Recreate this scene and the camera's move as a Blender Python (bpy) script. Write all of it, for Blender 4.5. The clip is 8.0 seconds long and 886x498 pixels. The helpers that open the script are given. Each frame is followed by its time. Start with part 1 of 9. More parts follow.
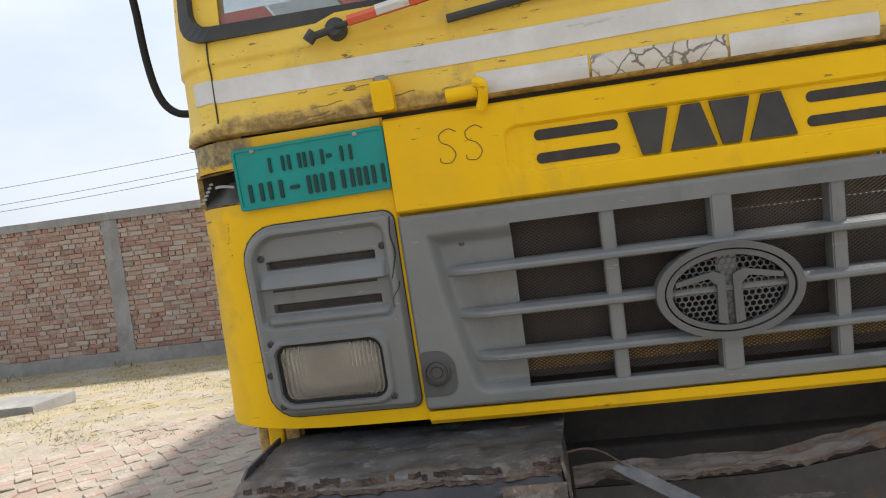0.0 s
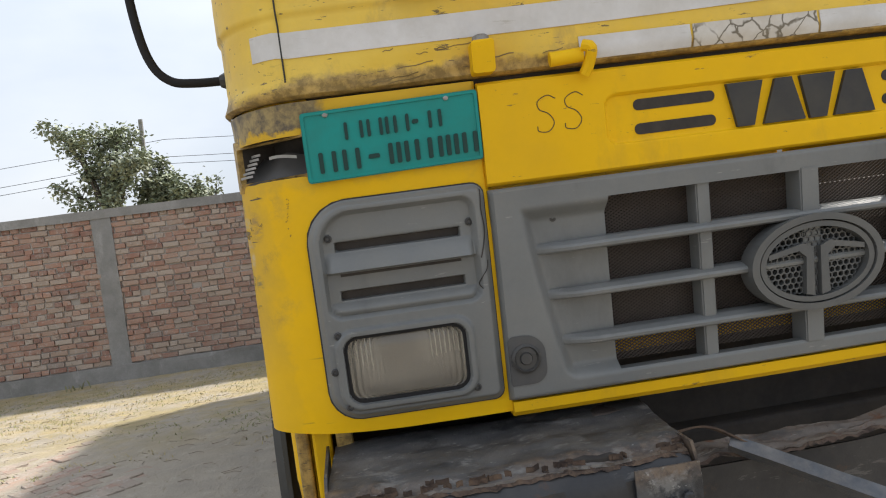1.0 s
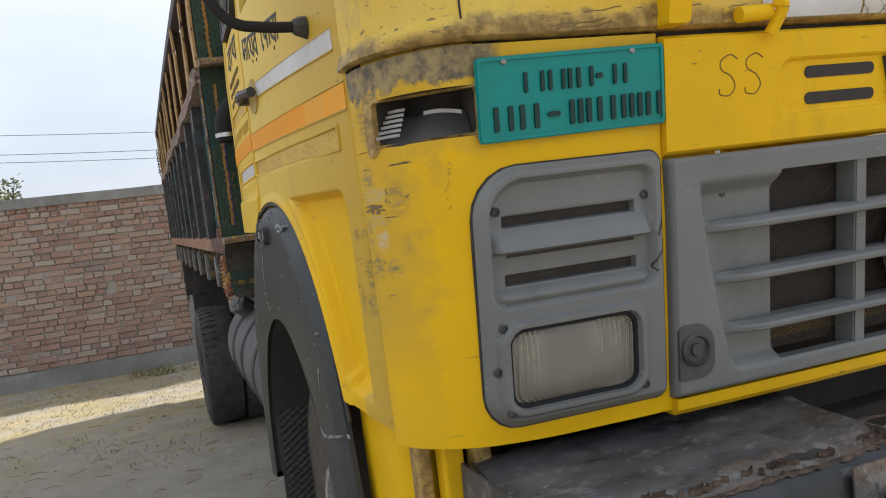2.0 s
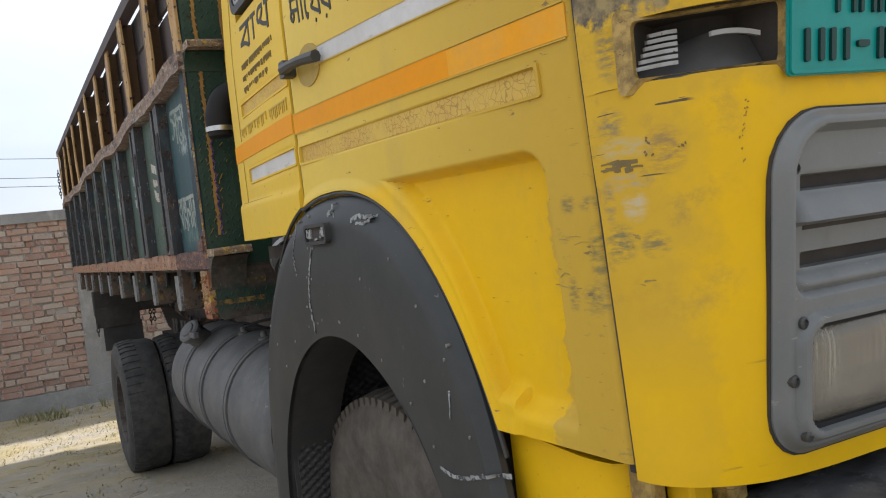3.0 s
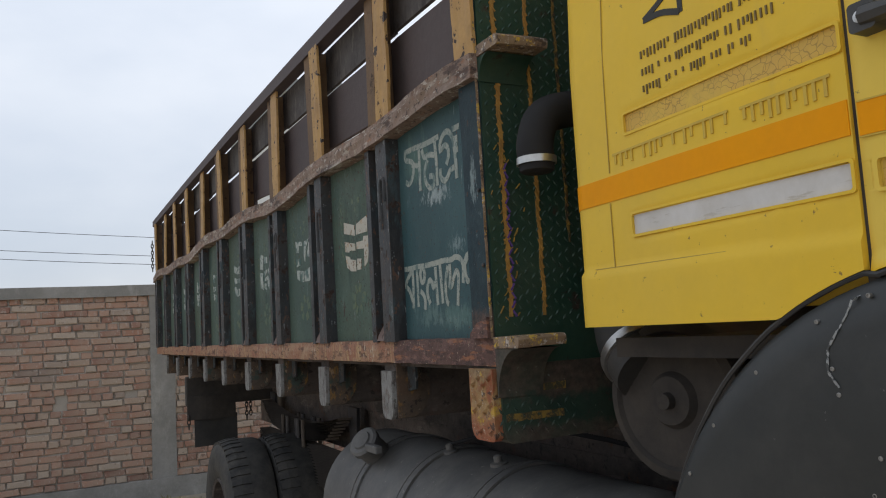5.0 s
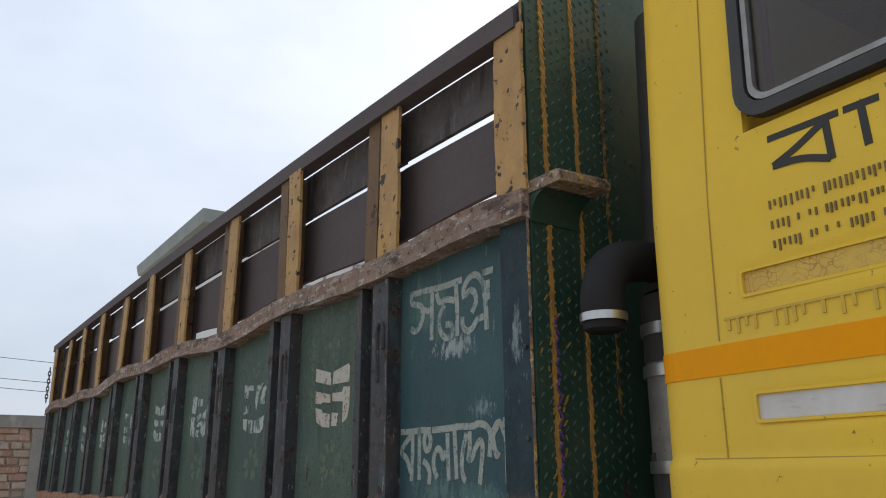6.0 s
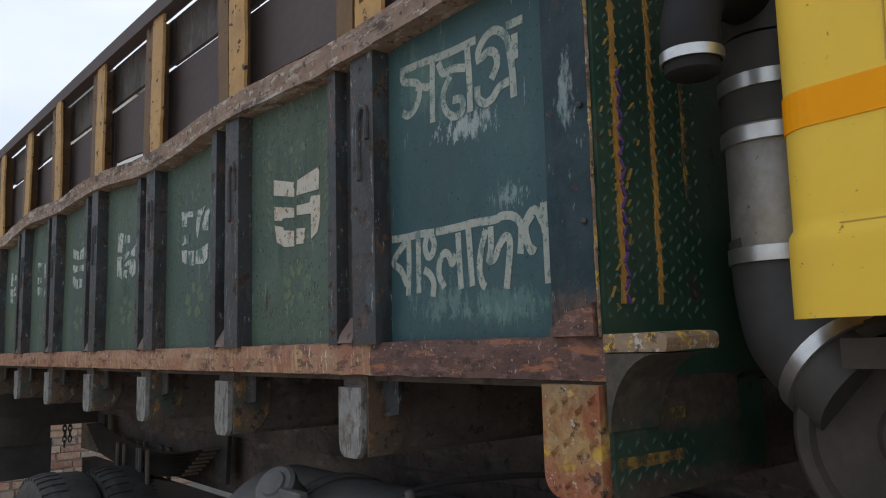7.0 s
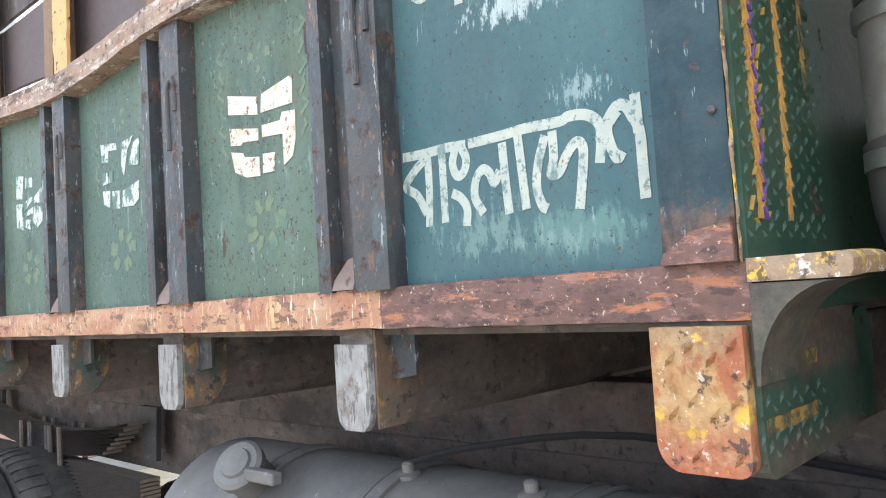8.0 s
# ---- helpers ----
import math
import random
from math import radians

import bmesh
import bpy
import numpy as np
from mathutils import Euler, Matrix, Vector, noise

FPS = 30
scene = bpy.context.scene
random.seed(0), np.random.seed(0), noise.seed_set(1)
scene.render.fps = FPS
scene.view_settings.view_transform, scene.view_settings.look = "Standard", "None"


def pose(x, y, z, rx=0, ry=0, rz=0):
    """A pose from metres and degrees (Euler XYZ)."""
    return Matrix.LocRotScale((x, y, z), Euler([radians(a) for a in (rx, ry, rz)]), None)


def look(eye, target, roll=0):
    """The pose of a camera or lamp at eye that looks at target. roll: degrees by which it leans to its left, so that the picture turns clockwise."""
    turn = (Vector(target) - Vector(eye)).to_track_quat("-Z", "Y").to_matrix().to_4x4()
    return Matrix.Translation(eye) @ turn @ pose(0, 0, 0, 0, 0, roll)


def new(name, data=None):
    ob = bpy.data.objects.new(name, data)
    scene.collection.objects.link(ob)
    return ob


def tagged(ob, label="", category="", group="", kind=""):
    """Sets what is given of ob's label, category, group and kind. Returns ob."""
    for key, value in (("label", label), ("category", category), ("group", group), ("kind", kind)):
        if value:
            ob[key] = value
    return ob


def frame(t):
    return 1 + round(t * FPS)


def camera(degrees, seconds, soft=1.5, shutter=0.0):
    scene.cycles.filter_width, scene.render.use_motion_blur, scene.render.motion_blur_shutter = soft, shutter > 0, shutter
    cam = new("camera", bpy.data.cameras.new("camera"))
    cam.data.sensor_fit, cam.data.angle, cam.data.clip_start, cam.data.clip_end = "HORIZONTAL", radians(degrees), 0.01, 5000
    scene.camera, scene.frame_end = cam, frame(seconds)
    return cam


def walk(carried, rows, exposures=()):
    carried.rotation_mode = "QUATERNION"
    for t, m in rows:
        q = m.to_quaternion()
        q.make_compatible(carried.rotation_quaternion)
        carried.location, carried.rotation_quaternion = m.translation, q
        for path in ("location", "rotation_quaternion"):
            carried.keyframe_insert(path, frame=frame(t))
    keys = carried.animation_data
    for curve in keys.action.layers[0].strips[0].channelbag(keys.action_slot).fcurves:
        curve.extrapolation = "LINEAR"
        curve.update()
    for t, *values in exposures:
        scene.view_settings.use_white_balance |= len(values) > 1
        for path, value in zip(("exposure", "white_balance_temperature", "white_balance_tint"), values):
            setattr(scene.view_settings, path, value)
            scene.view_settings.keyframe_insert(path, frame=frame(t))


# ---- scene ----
cam = camera(58.8, 8.0, soft=1.1)
PATH = [
    (0, (-0.343, -1.842, 1.62), (-0.591, 0.14, 1.522), -7.5),
    (0.5, (-0.667, -1.848, 1.619), (-0.594, 0.149, 1.528), -6.7),
    (1, (-0.918, -1.714, 1.585), (-0.678, 0.269, 1.495), -7.6),
    (1.2, (-1.063, -1.613, 1.602), (-0.802, 0.366, 1.486), -8.0),
    (2.3, (-1.585, -1.222, 1.578), (-0.714, 0.575, 1.47), -6.4),
    (2.5, (-1.653, -1.124, 1.556), (-0.716, 0.64, 1.455), -6.3),
    (3, (-1.797, -0.812, 1.546), (-0.832, 0.938, 1.484), -6.6),
    (3.5, (-1.948, -0.533, 1.528), (-0.918, 1.18, 1.466), -6.5),
    (4, (-2.063, -0.214, 1.545), (-1.059, 1.515, 1.58), -5.5),
    (4.5, (-2.068, 0.144, 1.581), (-1.203, 1.943, 1.701), -5.7),
    (4.7, (-2.081, 0.235, 1.582), (-1.239, 2.042, 1.741), -4.6),
    (5.8, (-2.241, 0.72, 1.63), (-1.177, 2.349, 2.092), 0.1),
    (6, (-2.224, 0.784, 1.656), (-1.155, 2.38, 2.212), -0.2),
    (6.5, (-2.131, 1.022, 1.59), (-0.975, 2.593, 2.034), -0.5),
    (7, (-2.117, 1.243, 1.545), (-0.855, 2.776, 1.785), -1.4),
    (7.5, (-2.147, 1.425, 1.537), (-0.763, 2.864, 1.655), -1.7),
    (8, (-2.062, 1.64, 1.533), (-0.614, 3.015, 1.65), -3.5),
]
walk(cam, [(t, look(eye, target, roll)) for t, eye, target, roll in PATH],
     [(0, 0.80, 6300, 10), (1, 0.72, 6300, 10), (2.5, 0.78, 6200, 10), (3, 0.86, 6200, 10), (3.5, 0.60, 6400, 10), (4, 0.56, 6450, 10), (4.7, 0.44, 6300, 10), (5.8, 0.46, 6150, 10),
      (6, 0.42, 6100, 10), (6.5, 0.0, 6050, 10), (7, 0.56, 6100, 10), (7.5, 1.98, 6100, 10), (8, 2.65, 5950, 9)])

# ---- light ----
SUN_AZ, SUN_EL = math.atan2(2.0, 2.3), radians(43)  # the sun stands behind the truck's far rear corner
world = bpy.data.worlds.new("sky")
scene.world = world
world.use_nodes = True
wn, wl = world.node_tree.nodes, world.node_tree.links
wn.clear()
w_out, w_bg = wn.new("ShaderNodeOutputWorld"), wn.new("ShaderNodeBackground")
w_sky = wn.new("ShaderNodeTexSky")
w_sky.sky_type, w_sky.sun_disc = "NISHITA", False
w_sky.sun_elevation, w_sky.sun_rotation = SUN_EL, math.pi / 2 - SUN_AZ
w_sky.air_density, w_sky.dust_density = 1.0, 3.0
w_co, w_no, w_ramp = wn.new("ShaderNodeTexCoord"), wn.new("ShaderNodeTexNoise"), wn.new("ShaderNodeValToRGB")
w_map = wn.new("ShaderNodeMapping")
w_map.inputs["Scale"].default_value = (1.0, 1.0, 2.2)
w_no.inputs["Scale"].default_value, w_no.inputs["Detail"].default_value = 2.6, 6.0
w_ramp.color_ramp.elements[0].position, w_ramp.color_ramp.elements[0].color = 0.34, (5.3, 5.75, 6.4, 1)
w_ramp.color_ramp.elements[1].position, w_ramp.color_ramp.elements[1].color = 0.70, (7.0, 7.2, 7.5, 1)
w_mix = wn.new("ShaderNodeMix")
w_mix.data_type = "RGBA"
w_mix.inputs[0].default_value = 0.86
wl.new(w_co.outputs["Generated"], w_map.inputs["Vector"])
wl.new(w_map.outputs["Vector"], w_no.inputs["Vector"])
wl.new(w_no.outputs["Fac"], w_ramp.inputs["Fac"])
wl.new(w_sky.outputs["Color"], w_mix.inputs[6])
w_sep, w_rise, w_haze = wn.new("ShaderNodeSeparateXYZ"), wn.new("ShaderNodeMapRange"), wn.new("ShaderNodeVectorMath")
w_rise.inputs["From Min"].default_value, w_rise.inputs["From Max"].default_value = 0.0, 0.75
w_rise.inputs["To Min"].default_value, w_rise.inputs["To Max"].default_value = 0.80, 1.16
w_haze.operation = "SCALE"
wl.new(w_co.outputs["Generated"], w_sep.inputs[0])
wl.new(w_sep.outputs[2], w_rise.inputs["Value"])
wl.new(w_ramp.outputs["Color"], w_haze.inputs[0])
wl.new(w_rise.outputs["Result"], w_haze.inputs["Scale"])
wl.new(w_haze.outputs["Vector"], w_mix.inputs[7])
wl.new(w_mix.outputs[2], w_bg.inputs["Color"])
w_bg.inputs["Strength"].default_value = 0.1
wl.new(w_bg.outputs["Background"], w_out.inputs["Surface"])
sun = new("sun", bpy.data.lights.new("sun", "SUN"))
sun.data.energy, sun.data.angle, sun.data.color = 4.6, radians(3), (1.0, 0.93, 0.82)
sun.matrix_world = look((math.cos(SUN_AZ) * math.cos(SUN_EL) * 40, math.sin(SUN_AZ) * math.cos(SUN_EL) * 40, math.sin(SUN_EL) * 40), (0, 0, 0))

# ---- materials ----
def node_mat(name):
    m = bpy.data.materials.new(name)
    m.use_nodes = True
    n, l = m.node_tree.nodes, m.node_tree.links
    return m, n, l, n["Principled BSDF"]


def tex_noise(n, l, co, scale, detail=4.0, rough=0.55, stretch=None, shift=0.0):
    t = n.new("ShaderNodeTexNoise")
    t.inputs["Scale"].default_value, t.inputs["Detail"].default_value, t.inputs["Roughness"].default_value = scale, detail, rough
    if stretch or shift:
        mp = n.new("ShaderNodeMapping")
        mp.inputs["Scale"].default_value = stretch or (1, 1, 1)
        mp.inputs["Location"].default_value = (shift, shift * 1.7, shift * 0.6)
        l.new(co, mp.inputs["Vector"])
        co = mp.outputs["Vector"]
    l.new(co, t.inputs["Vector"])
    return t.outputs["Fac"]


def ramp(n, l, fac, lo, hi):
    r = n.new("ShaderNodeMapRange")
    r.inputs["From Min"].default_value, r.inputs["From Max"].default_value = lo, hi
    l.new(fac, r.inputs["Value"])
    return r.outputs["Result"]


def maths(n, l, op, a, b=None, c=None):
    m = n.new("ShaderNodeMath")
    m.operation = op
    for i, v in enumerate((a, b, c)):
        if v is None:
            continue
        if isinstance(v, (int, float)):
            m.inputs[i].default_value = v
        else:
            l.new(v, m.inputs[i])
    return m.outputs[0]


def blend(n, l, fac, a, b):
    m = n.new("ShaderNodeMix")
    m.data_type = "RGBA"
    for i, v in ((0, fac), (6, a), (7, b)):
        if isinstance(v, (int, float)):
            m.inputs[i].default_value = v
        elif isinstance(v, tuple):
            m.inputs[i].default_value = (*v, 1)
        else:
            l.new(v, m.inputs[i])
    return m.outputs[2]


def surface(name, base, alt=None, scale=2.0, rough=0.6, metal=0.0, dirt=None, dirt_amt=0.3, rust=None, rust_lo=0.6, rust_scale=7.0,
            bump=0.15, bump_scale=60.0, stretch=None, chips=None, chip_lo=0.66, chip_scale=35.0, spec=0.4, grain=0.12, extra=None, coat=0.0, layers=()):
    """A worn painted or raw surface: two tones in large patches, dirt, rust blotches, small chips and fine relief."""
    m, n, l, bsdf = node_mat(name)
    co = n.new("ShaderNodeTexCoord").outputs["Object"]
    col = base
    big = tex_noise(n, l, co, scale, 5, 0.6, stretch)
    if alt:
        col = blend(n, l, ramp(n, l, big, 0.35, 0.65), base, alt)
    fine = tex_noise(n, l, co, bump_scale, 6, 0.65)
    if extra:
        col = extra(n, l, co, col)
    if dirt:
        d = maths(n, l, "MULTIPLY", ramp(n, l, tex_noise(n, l, co, scale * 2.7, 7, 0.7, stretch), 0.4, 0.75), dirt_amt)
        col = blend(n, l, d, col, dirt)
    for i, (tone, sc, lo, wide, amt, way) in enumerate(layers):  # further coats, stains and scratches
        k = ramp(n, l, tex_noise(n, l, co, sc, 8, 0.68, way, 3.1 + 2.3 * i), 0.5 + (lo - 0.5) * 0.74, 0.5 + (lo - 0.5) * 0.74 + wide)
        col = blend(n, l, maths(n, l, "MULTIPLY", k, amt), col, tone)
    rgh = rough
    if chips:
        k = ramp(n, l, tex_noise(n, l, co, chip_scale, 3, 0.6), chip_lo, chip_lo + 0.03)
        col = blend(n, l, k, col, chips)
    if rust:
        k = ramp(n, l, tex_noise(n, l, co, rust_scale, 8, 0.72), rust_lo, rust_lo + 0.06)
        r2 = blend(n, l, ramp(n, l, fine, 0.3, 0.7), rust, tuple(c * 0.45 for c in rust))
        col = blend(n, l, k, col, r2)
        mr = n.new("ShaderNodeMapRange")
        mr.inputs["To Min"].default_value, mr.inputs["To Max"].default_value = rough, 0.9
        l.new(k, mr.inputs["Value"])
        rgh = mr.outputs["Result"]
    if grain:
        g = n.new("ShaderNodeHueSaturation")
        l.new(maths(n, l, "MULTIPLY_ADD", fine, grain * 2, 1.0 - grain), g.inputs["Value"])
        if isinstance(col, tuple):
            g.inputs["Color"].default_value = (*col, 1)
        else:
            l.new(col, g.inputs["Color"])
        col = g.outputs["Color"]
    if isinstance(col, tuple):
        bsdf.inputs["Base Color"].default_value = (*col, 1)
    else:
        l.new(col, bsdf.inputs["Base Color"])
    if isinstance(rgh, float):
        bsdf.inputs["Roughness"].default_value = rgh
    else:
        l.new(rgh, bsdf.inputs["Roughness"])
    bsdf.inputs["Metallic"].default_value = metal
    bsdf.inputs["Specular IOR Level"].default_value = spec
    bsdf.inputs["Coat Weight"].default_value = coat
    if bump:
        b = n.new("ShaderNodeBump")
        b.inputs["Strength"].default_value, b.inputs["Distance"].default_value = bump, 0.004
        l.new(maths(n, l, "ADD", fine, big), b.inputs["Height"])
        l.new(b.outputs["Normal"], bsdf.inputs["Normal"])
    return m


def axis(n, l, co, i):
    s = n.new("ShaderNodeSeparateXYZ")
    l.new(co, s.inputs[0])
    return s.outputs[i]


YELLOW, MUSTARD, PALE = (0.80, 0.475, 0.004), (0.55, 0.345, 0.040), (0.75, 0.53, 0.085)


def repaint_door(n, l, co, col):
    """The fresh coat in the pressed panel ends in a ragged brush line near the door's front edge; above it the old coat is paler."""
    wob = maths(n, l, "MULTIPLY_ADD", tex_noise(n, l, co, 14, 4, 0.6), 0.11, -0.055)
    yy, zz = maths(n, l, "ADD", axis(n, l, co, 1), wob), axis(n, l, co, 2)
    k = maths(n, l, "MULTIPLY", ramp(n, l, yy, 0.127, 0.133), ramp(n, l, maths(n, l, "MULTIPLY_ADD", wob, 0.3, zz), 1.645, 1.622))
    old = blend(n, l, ramp(n, l, axis(n, l, co, 1), 0.9, 0.0), PALE, MUSTARD)
    col = blend(n, l, k, old, col)
    scr = ramp(n, l, tex_noise(n, l, co, 22, 6, 0.75, (1, 1, 3.2)), 0.60, 0.64)
    zone = maths(n, l, "MULTIPLY", ramp(n, l, axis(n, l, co, 1), 0.145, 0.028), ramp(n, l, tex_noise(n, l, co, 5, 2), 0.40, 0.52))
    col = blend(n, l, maths(n, l, "MULTIPLY", scr, maths(n, l, "MULTIPLY", zone, 0.5)), col, (0.22, 0.18, 0.08))
    return smudges(n, l, co, col, ((0.045, 1.553, 0.013, 0.012, (0.20, 0.16, 0.075), 70), (0.004, 1.551, 0.016, 0.009, (0.24, 0.19, 0.08), 90), (-0.006, 1.482, 0.016, 0.034, (0.17, 0.155, 0.07), 60), (0.0, 1.425, 0.026, 0.018, (0.20, 0.17, 0.075), 80), (0.052, 1.428, 0.010, 0.022, (0.24, 0.18, 0.07), 90)))


def smudges(n, l, co, col, marks):
    """Small soft-edged scrapes broken up by a streaky grain: y, z, half sizes, tone, fineness."""
    for y, z, ry, rz, tone, sc in marks:
        k = maths(n, l, "MULTIPLY", ramp(n, l, spot(n, l, co, y, z, ry * 1.5, rz * 1.5), 0.05, 0.6), ramp(n, l, tex_noise(n, l, co, sc, 6, 0.7, (0.6, 0.6, 2.2), y * 7), 0.42, 0.60))
        col = blend(n, l, maths(n, l, "MULTIPLY", k, 0.85), col, tone)
    return col


# grey arch, torn primer above and below the gash, pale strip, greenish rubs
CORNER_MARKS = ((-0.050, 1.645, 0.018, 0.018, (0.22, 0.19, 0.12), 60), (-0.062, 1.614, 0.030, 0.012, (0.50, 0.42, 0.24), 40), (-0.060, 1.572, 0.028, 0.010, (0.44, 0.36, 0.24), 50), (-0.070, 1.543, 0.014, 0.018, (0.56, 0.47, 0.30), 30),
                (-0.034, 1.548, 0.009, 0.022, (0.24, 0.20, 0.13), 50), (-0.045, 1.495, 0.020, 0.022, (0.17, 0.165, 0.09), 70), (-0.090, 1.492, 0.014, 0.014, (0.19, 0.17, 0.085), 70), (-0.112, 1.606, 0.018, 0.024, (0.30, 0.20, 0.085), 60), (-0.055, 1.735, 0.016, 0.030, (0.22, 0.18, 0.10), 60))


def repaint_corner(n, l, co, col):
    """Bright lower half, dull scraped band along the outer corner, dark scrapes."""
    wob = maths(n, l, "MULTIPLY_ADD", tex_noise(n, l, co, 17, 5, 0.65), 0.12, -0.06)
    xx, zz = maths(n, l, "ADD", maths(n, l, "ADD", axis(n, l, co, 0), -0.016), wob), axis(n, l, co, 2)
    k = maths(n, l, "MULTIPLY", ramp(n, l, xx, -1.105, -1.06), ramp(n, l, maths(n, l, "ADD", zz, wob), 1.69, 1.66))
    k2 = ramp(n, l, zz, 1.40, 1.30)
    k = maths(n, l, "MAXIMUM", k, maths(n, l, "MULTIPLY", k2, 0.75))
    col = blend(n, l, maths(n, l, "MULTIPLY_ADD", k, 0.65, 0.35), MUSTARD, col)
    scr = maths(n, l, "MULTIPLY", ramp(n, l, tex_noise(n, l, co, 9, 9, 0.80, (1, 1, 1.2)), 0.50, 0.62), 0.55)
    zone = maths(n, l, "MULTIPLY", ramp(n, l, xx, -1.02, -1.09), maths(n, l, "MULTIPLY", ramp(n, l, zz, 1.36, 1.45), ramp(n, l, tex_noise(n, l, co, 7, 3), 0.45, 0.55)))
    col = blend(n, l, maths(n, l, "MULTIPLY", scr, zone), col, (0.30, 0.205, 0.075))
    hair = maths(n, l, "MULTIPLY", ramp(n, l, tex_noise(n, l, co, 18, 4, 0.5, (0.35, 0.35, 6), 4.0), 0.655, 0.665), ramp(n, l, tex_noise(n, l, co, 5, 2, 0.5, None, 9.0), 0.52, 0.58))
    col = blend(n, l, maths(n, l, "MULTIPLY", hair, ramp(n, l, xx, -0.98, -1.06)), col, (0.10, 0.08, 0.05))
    top = maths(n, l, "MULTIPLY", ramp(n, l, maths(n, l, "ADD", zz, wob), 1.772, 1.782), ramp(n, l, xx, -0.93, -0.96))
    col = blend(n, l, top, col, blend(n, l, ramp(n, l, tex_noise(n, l, co, 30, 5, 0.7), 0.4, 0.6), (0.12, 0.10, 0.075), (0.34, 0.26, 0.12)))
    return smudges(n, l, co, col, CORNER_MARKS)


def old_front(n, l, co, col):
    """Rubbed and dented old coat with black scratches low down."""
    zz = axis(n, l, co, 2)
    scr = ramp(n, l, tex_noise(n, l, co, 30, 6, 0.7, (1, 1, 4.5)), 0.62, 0.65)
    zone = maths(n, l, "MULTIPLY", ramp(n, l, zz, 1.91, 1.87), ramp(n, l, tex_noise(n, l, co, 4, 2), 0.45, 0.55))
    col = blend(n, l, maths(n, l, "MULTIPLY", ramp(n, l, zz, 1.88, 1.83), 0.5), col, MUSTARD)
    wob = maths(n, l, "MULTIPLY_ADD", tex_noise(n, l, co, 9, 6, 0.7), 0.10, -0.05)
    worn = ramp(n, l, maths(n, l, "ADD", zz, wob), 1.868, 1.852)
    col = blend(n, l, maths(n, l, "MULTIPLY", worn, 0.8), col, blend(n, l, ramp(n, l, tex_noise(n, l, co, 35, 6, 0.7), 0.42, 0.6), (0.10, 0.065, 0.04), (0.42, 0.28, 0.10)))
    return blend(n, l, maths(n, l, "MULTIPLY", scr, zone), col, (0.12, 0.09, 0.06))


def spot(n, l, co, y, z, ry, rz):
    """1 in the middle of an oval patch of the side, 0 at its rim."""
    dy = maths(n, l, "MULTIPLY", maths(n, l, "ADD", axis(n, l, co, 1), -y), 1 / ry)
    dz = maths(n, l, "MULTIPLY", maths(n, l, "ADD", axis(n, l, co, 2), -z), 1 / rz)
    d = maths(n, l, "SQRT", maths(n, l, "ADD", maths(n, l, "MULTIPLY", dy, dy), maths(n, l, "MULTIPLY", dz, dz)))
    return ramp(n, l, d, 1.0, 0.0)


def rubbed_panel(n, l, co, col):
    """Patches where the paint was rubbed down to chalky white and pale green."""
    for y, z, ry, rz, tone, lo, sc, amt in ((2.34, 1.957, 0.17, 0.055, (0.34, 0.39, 0.385), 0.70, 75, 0.85), (2.23, 1.805, 0.11, 0.06, (0.24, 0.31, 0.31), 0.74, 90, 0.7),
                                            (2.42, 1.63, 0.24, 0.085, (0.17, 0.25, 0.225), 0.72, 55, 0.5), (2.25, 1.61, 0.14, 0.055, (0.13, 0.22, 0.19), 0.62, 30, 0.5), (2.47, 2.08, 0.13, 0.14, (0.085, 0.15, 0.12), 0.62, 14, 0.7), (2.30, 1.60, 0.3, 0.05, (0.20, 0.27, 0.25), 0.76, 70, 0.5)):
        k = maths(n, l, "ADD", maths(n, l, "MULTIPLY", spot(n, l, co, y, z, ry, rz), 0.36), maths(n, l, "MULTIPLY", tex_noise(n, l, co, sc, 8, 0.72, (1, 1.3, 0.45), y), 1.0))
        col = blend(n, l, maths(n, l, "MULTIPLY", ramp(n, l, k, lo, lo + 0.10), amt), col, tone)
    return col


def crazed(size, tone, amt):
    """A net of fine cracks."""
    def coat(n, l, co, col):
        wob = n.new("ShaderNodeTexNoise")
        wob.inputs["Scale"].default_value = 30
        l.new(co, wob.inputs["Vector"])
        mix = n.new("ShaderNodeMix")
        mix.data_type = "VECTOR"
        mix.inputs[0].default_value = 0.03
        l.new(co, mix.inputs[4])
        l.new(wob.outputs["Color"], mix.inputs[5])
        v = n.new("ShaderNodeTexVoronoi")
        v.feature = "DISTANCE_TO_EDGE"
        v.inputs["Scale"].default_value = size
        l.new(mix.outputs[1], v.inputs["Vector"])
        k = ramp(n, l, v.outputs["Distance"], 0.055, 0.02)
        k = maths(n, l, "MULTIPLY", k, ramp(n, l, tex_noise(n, l, co, 9, 3, 0.5), 0.36, 0.46))
        return blend(n, l, maths(n, l, "MULTIPLY", k, amt), col, tone)
    return coat


def leg_run(n, l, co, col):
    """Red rust runs down to the foot of the leg, ochre is left at its top."""
    wob = maths(n, l, "MULTIPLY_ADD", tex_noise(n, l, co, 22, 6, 0.7), 0.14, -0.07)
    zz = maths(n, l, "ADD", axis(n, l, co, 2), wob)
    col = blend(n, l, maths(n, l, "MULTIPLY", ramp(n, l, zz, 1.385, 1.325), 0.9), col, (0.25, 0.055, 0.022))
    return blend(n, l, maths(n, l, "MULTIPLY", ramp(n, l, zz, 1.425, 1.455), 0.6), col, (0.13, 0.08, 0.045))


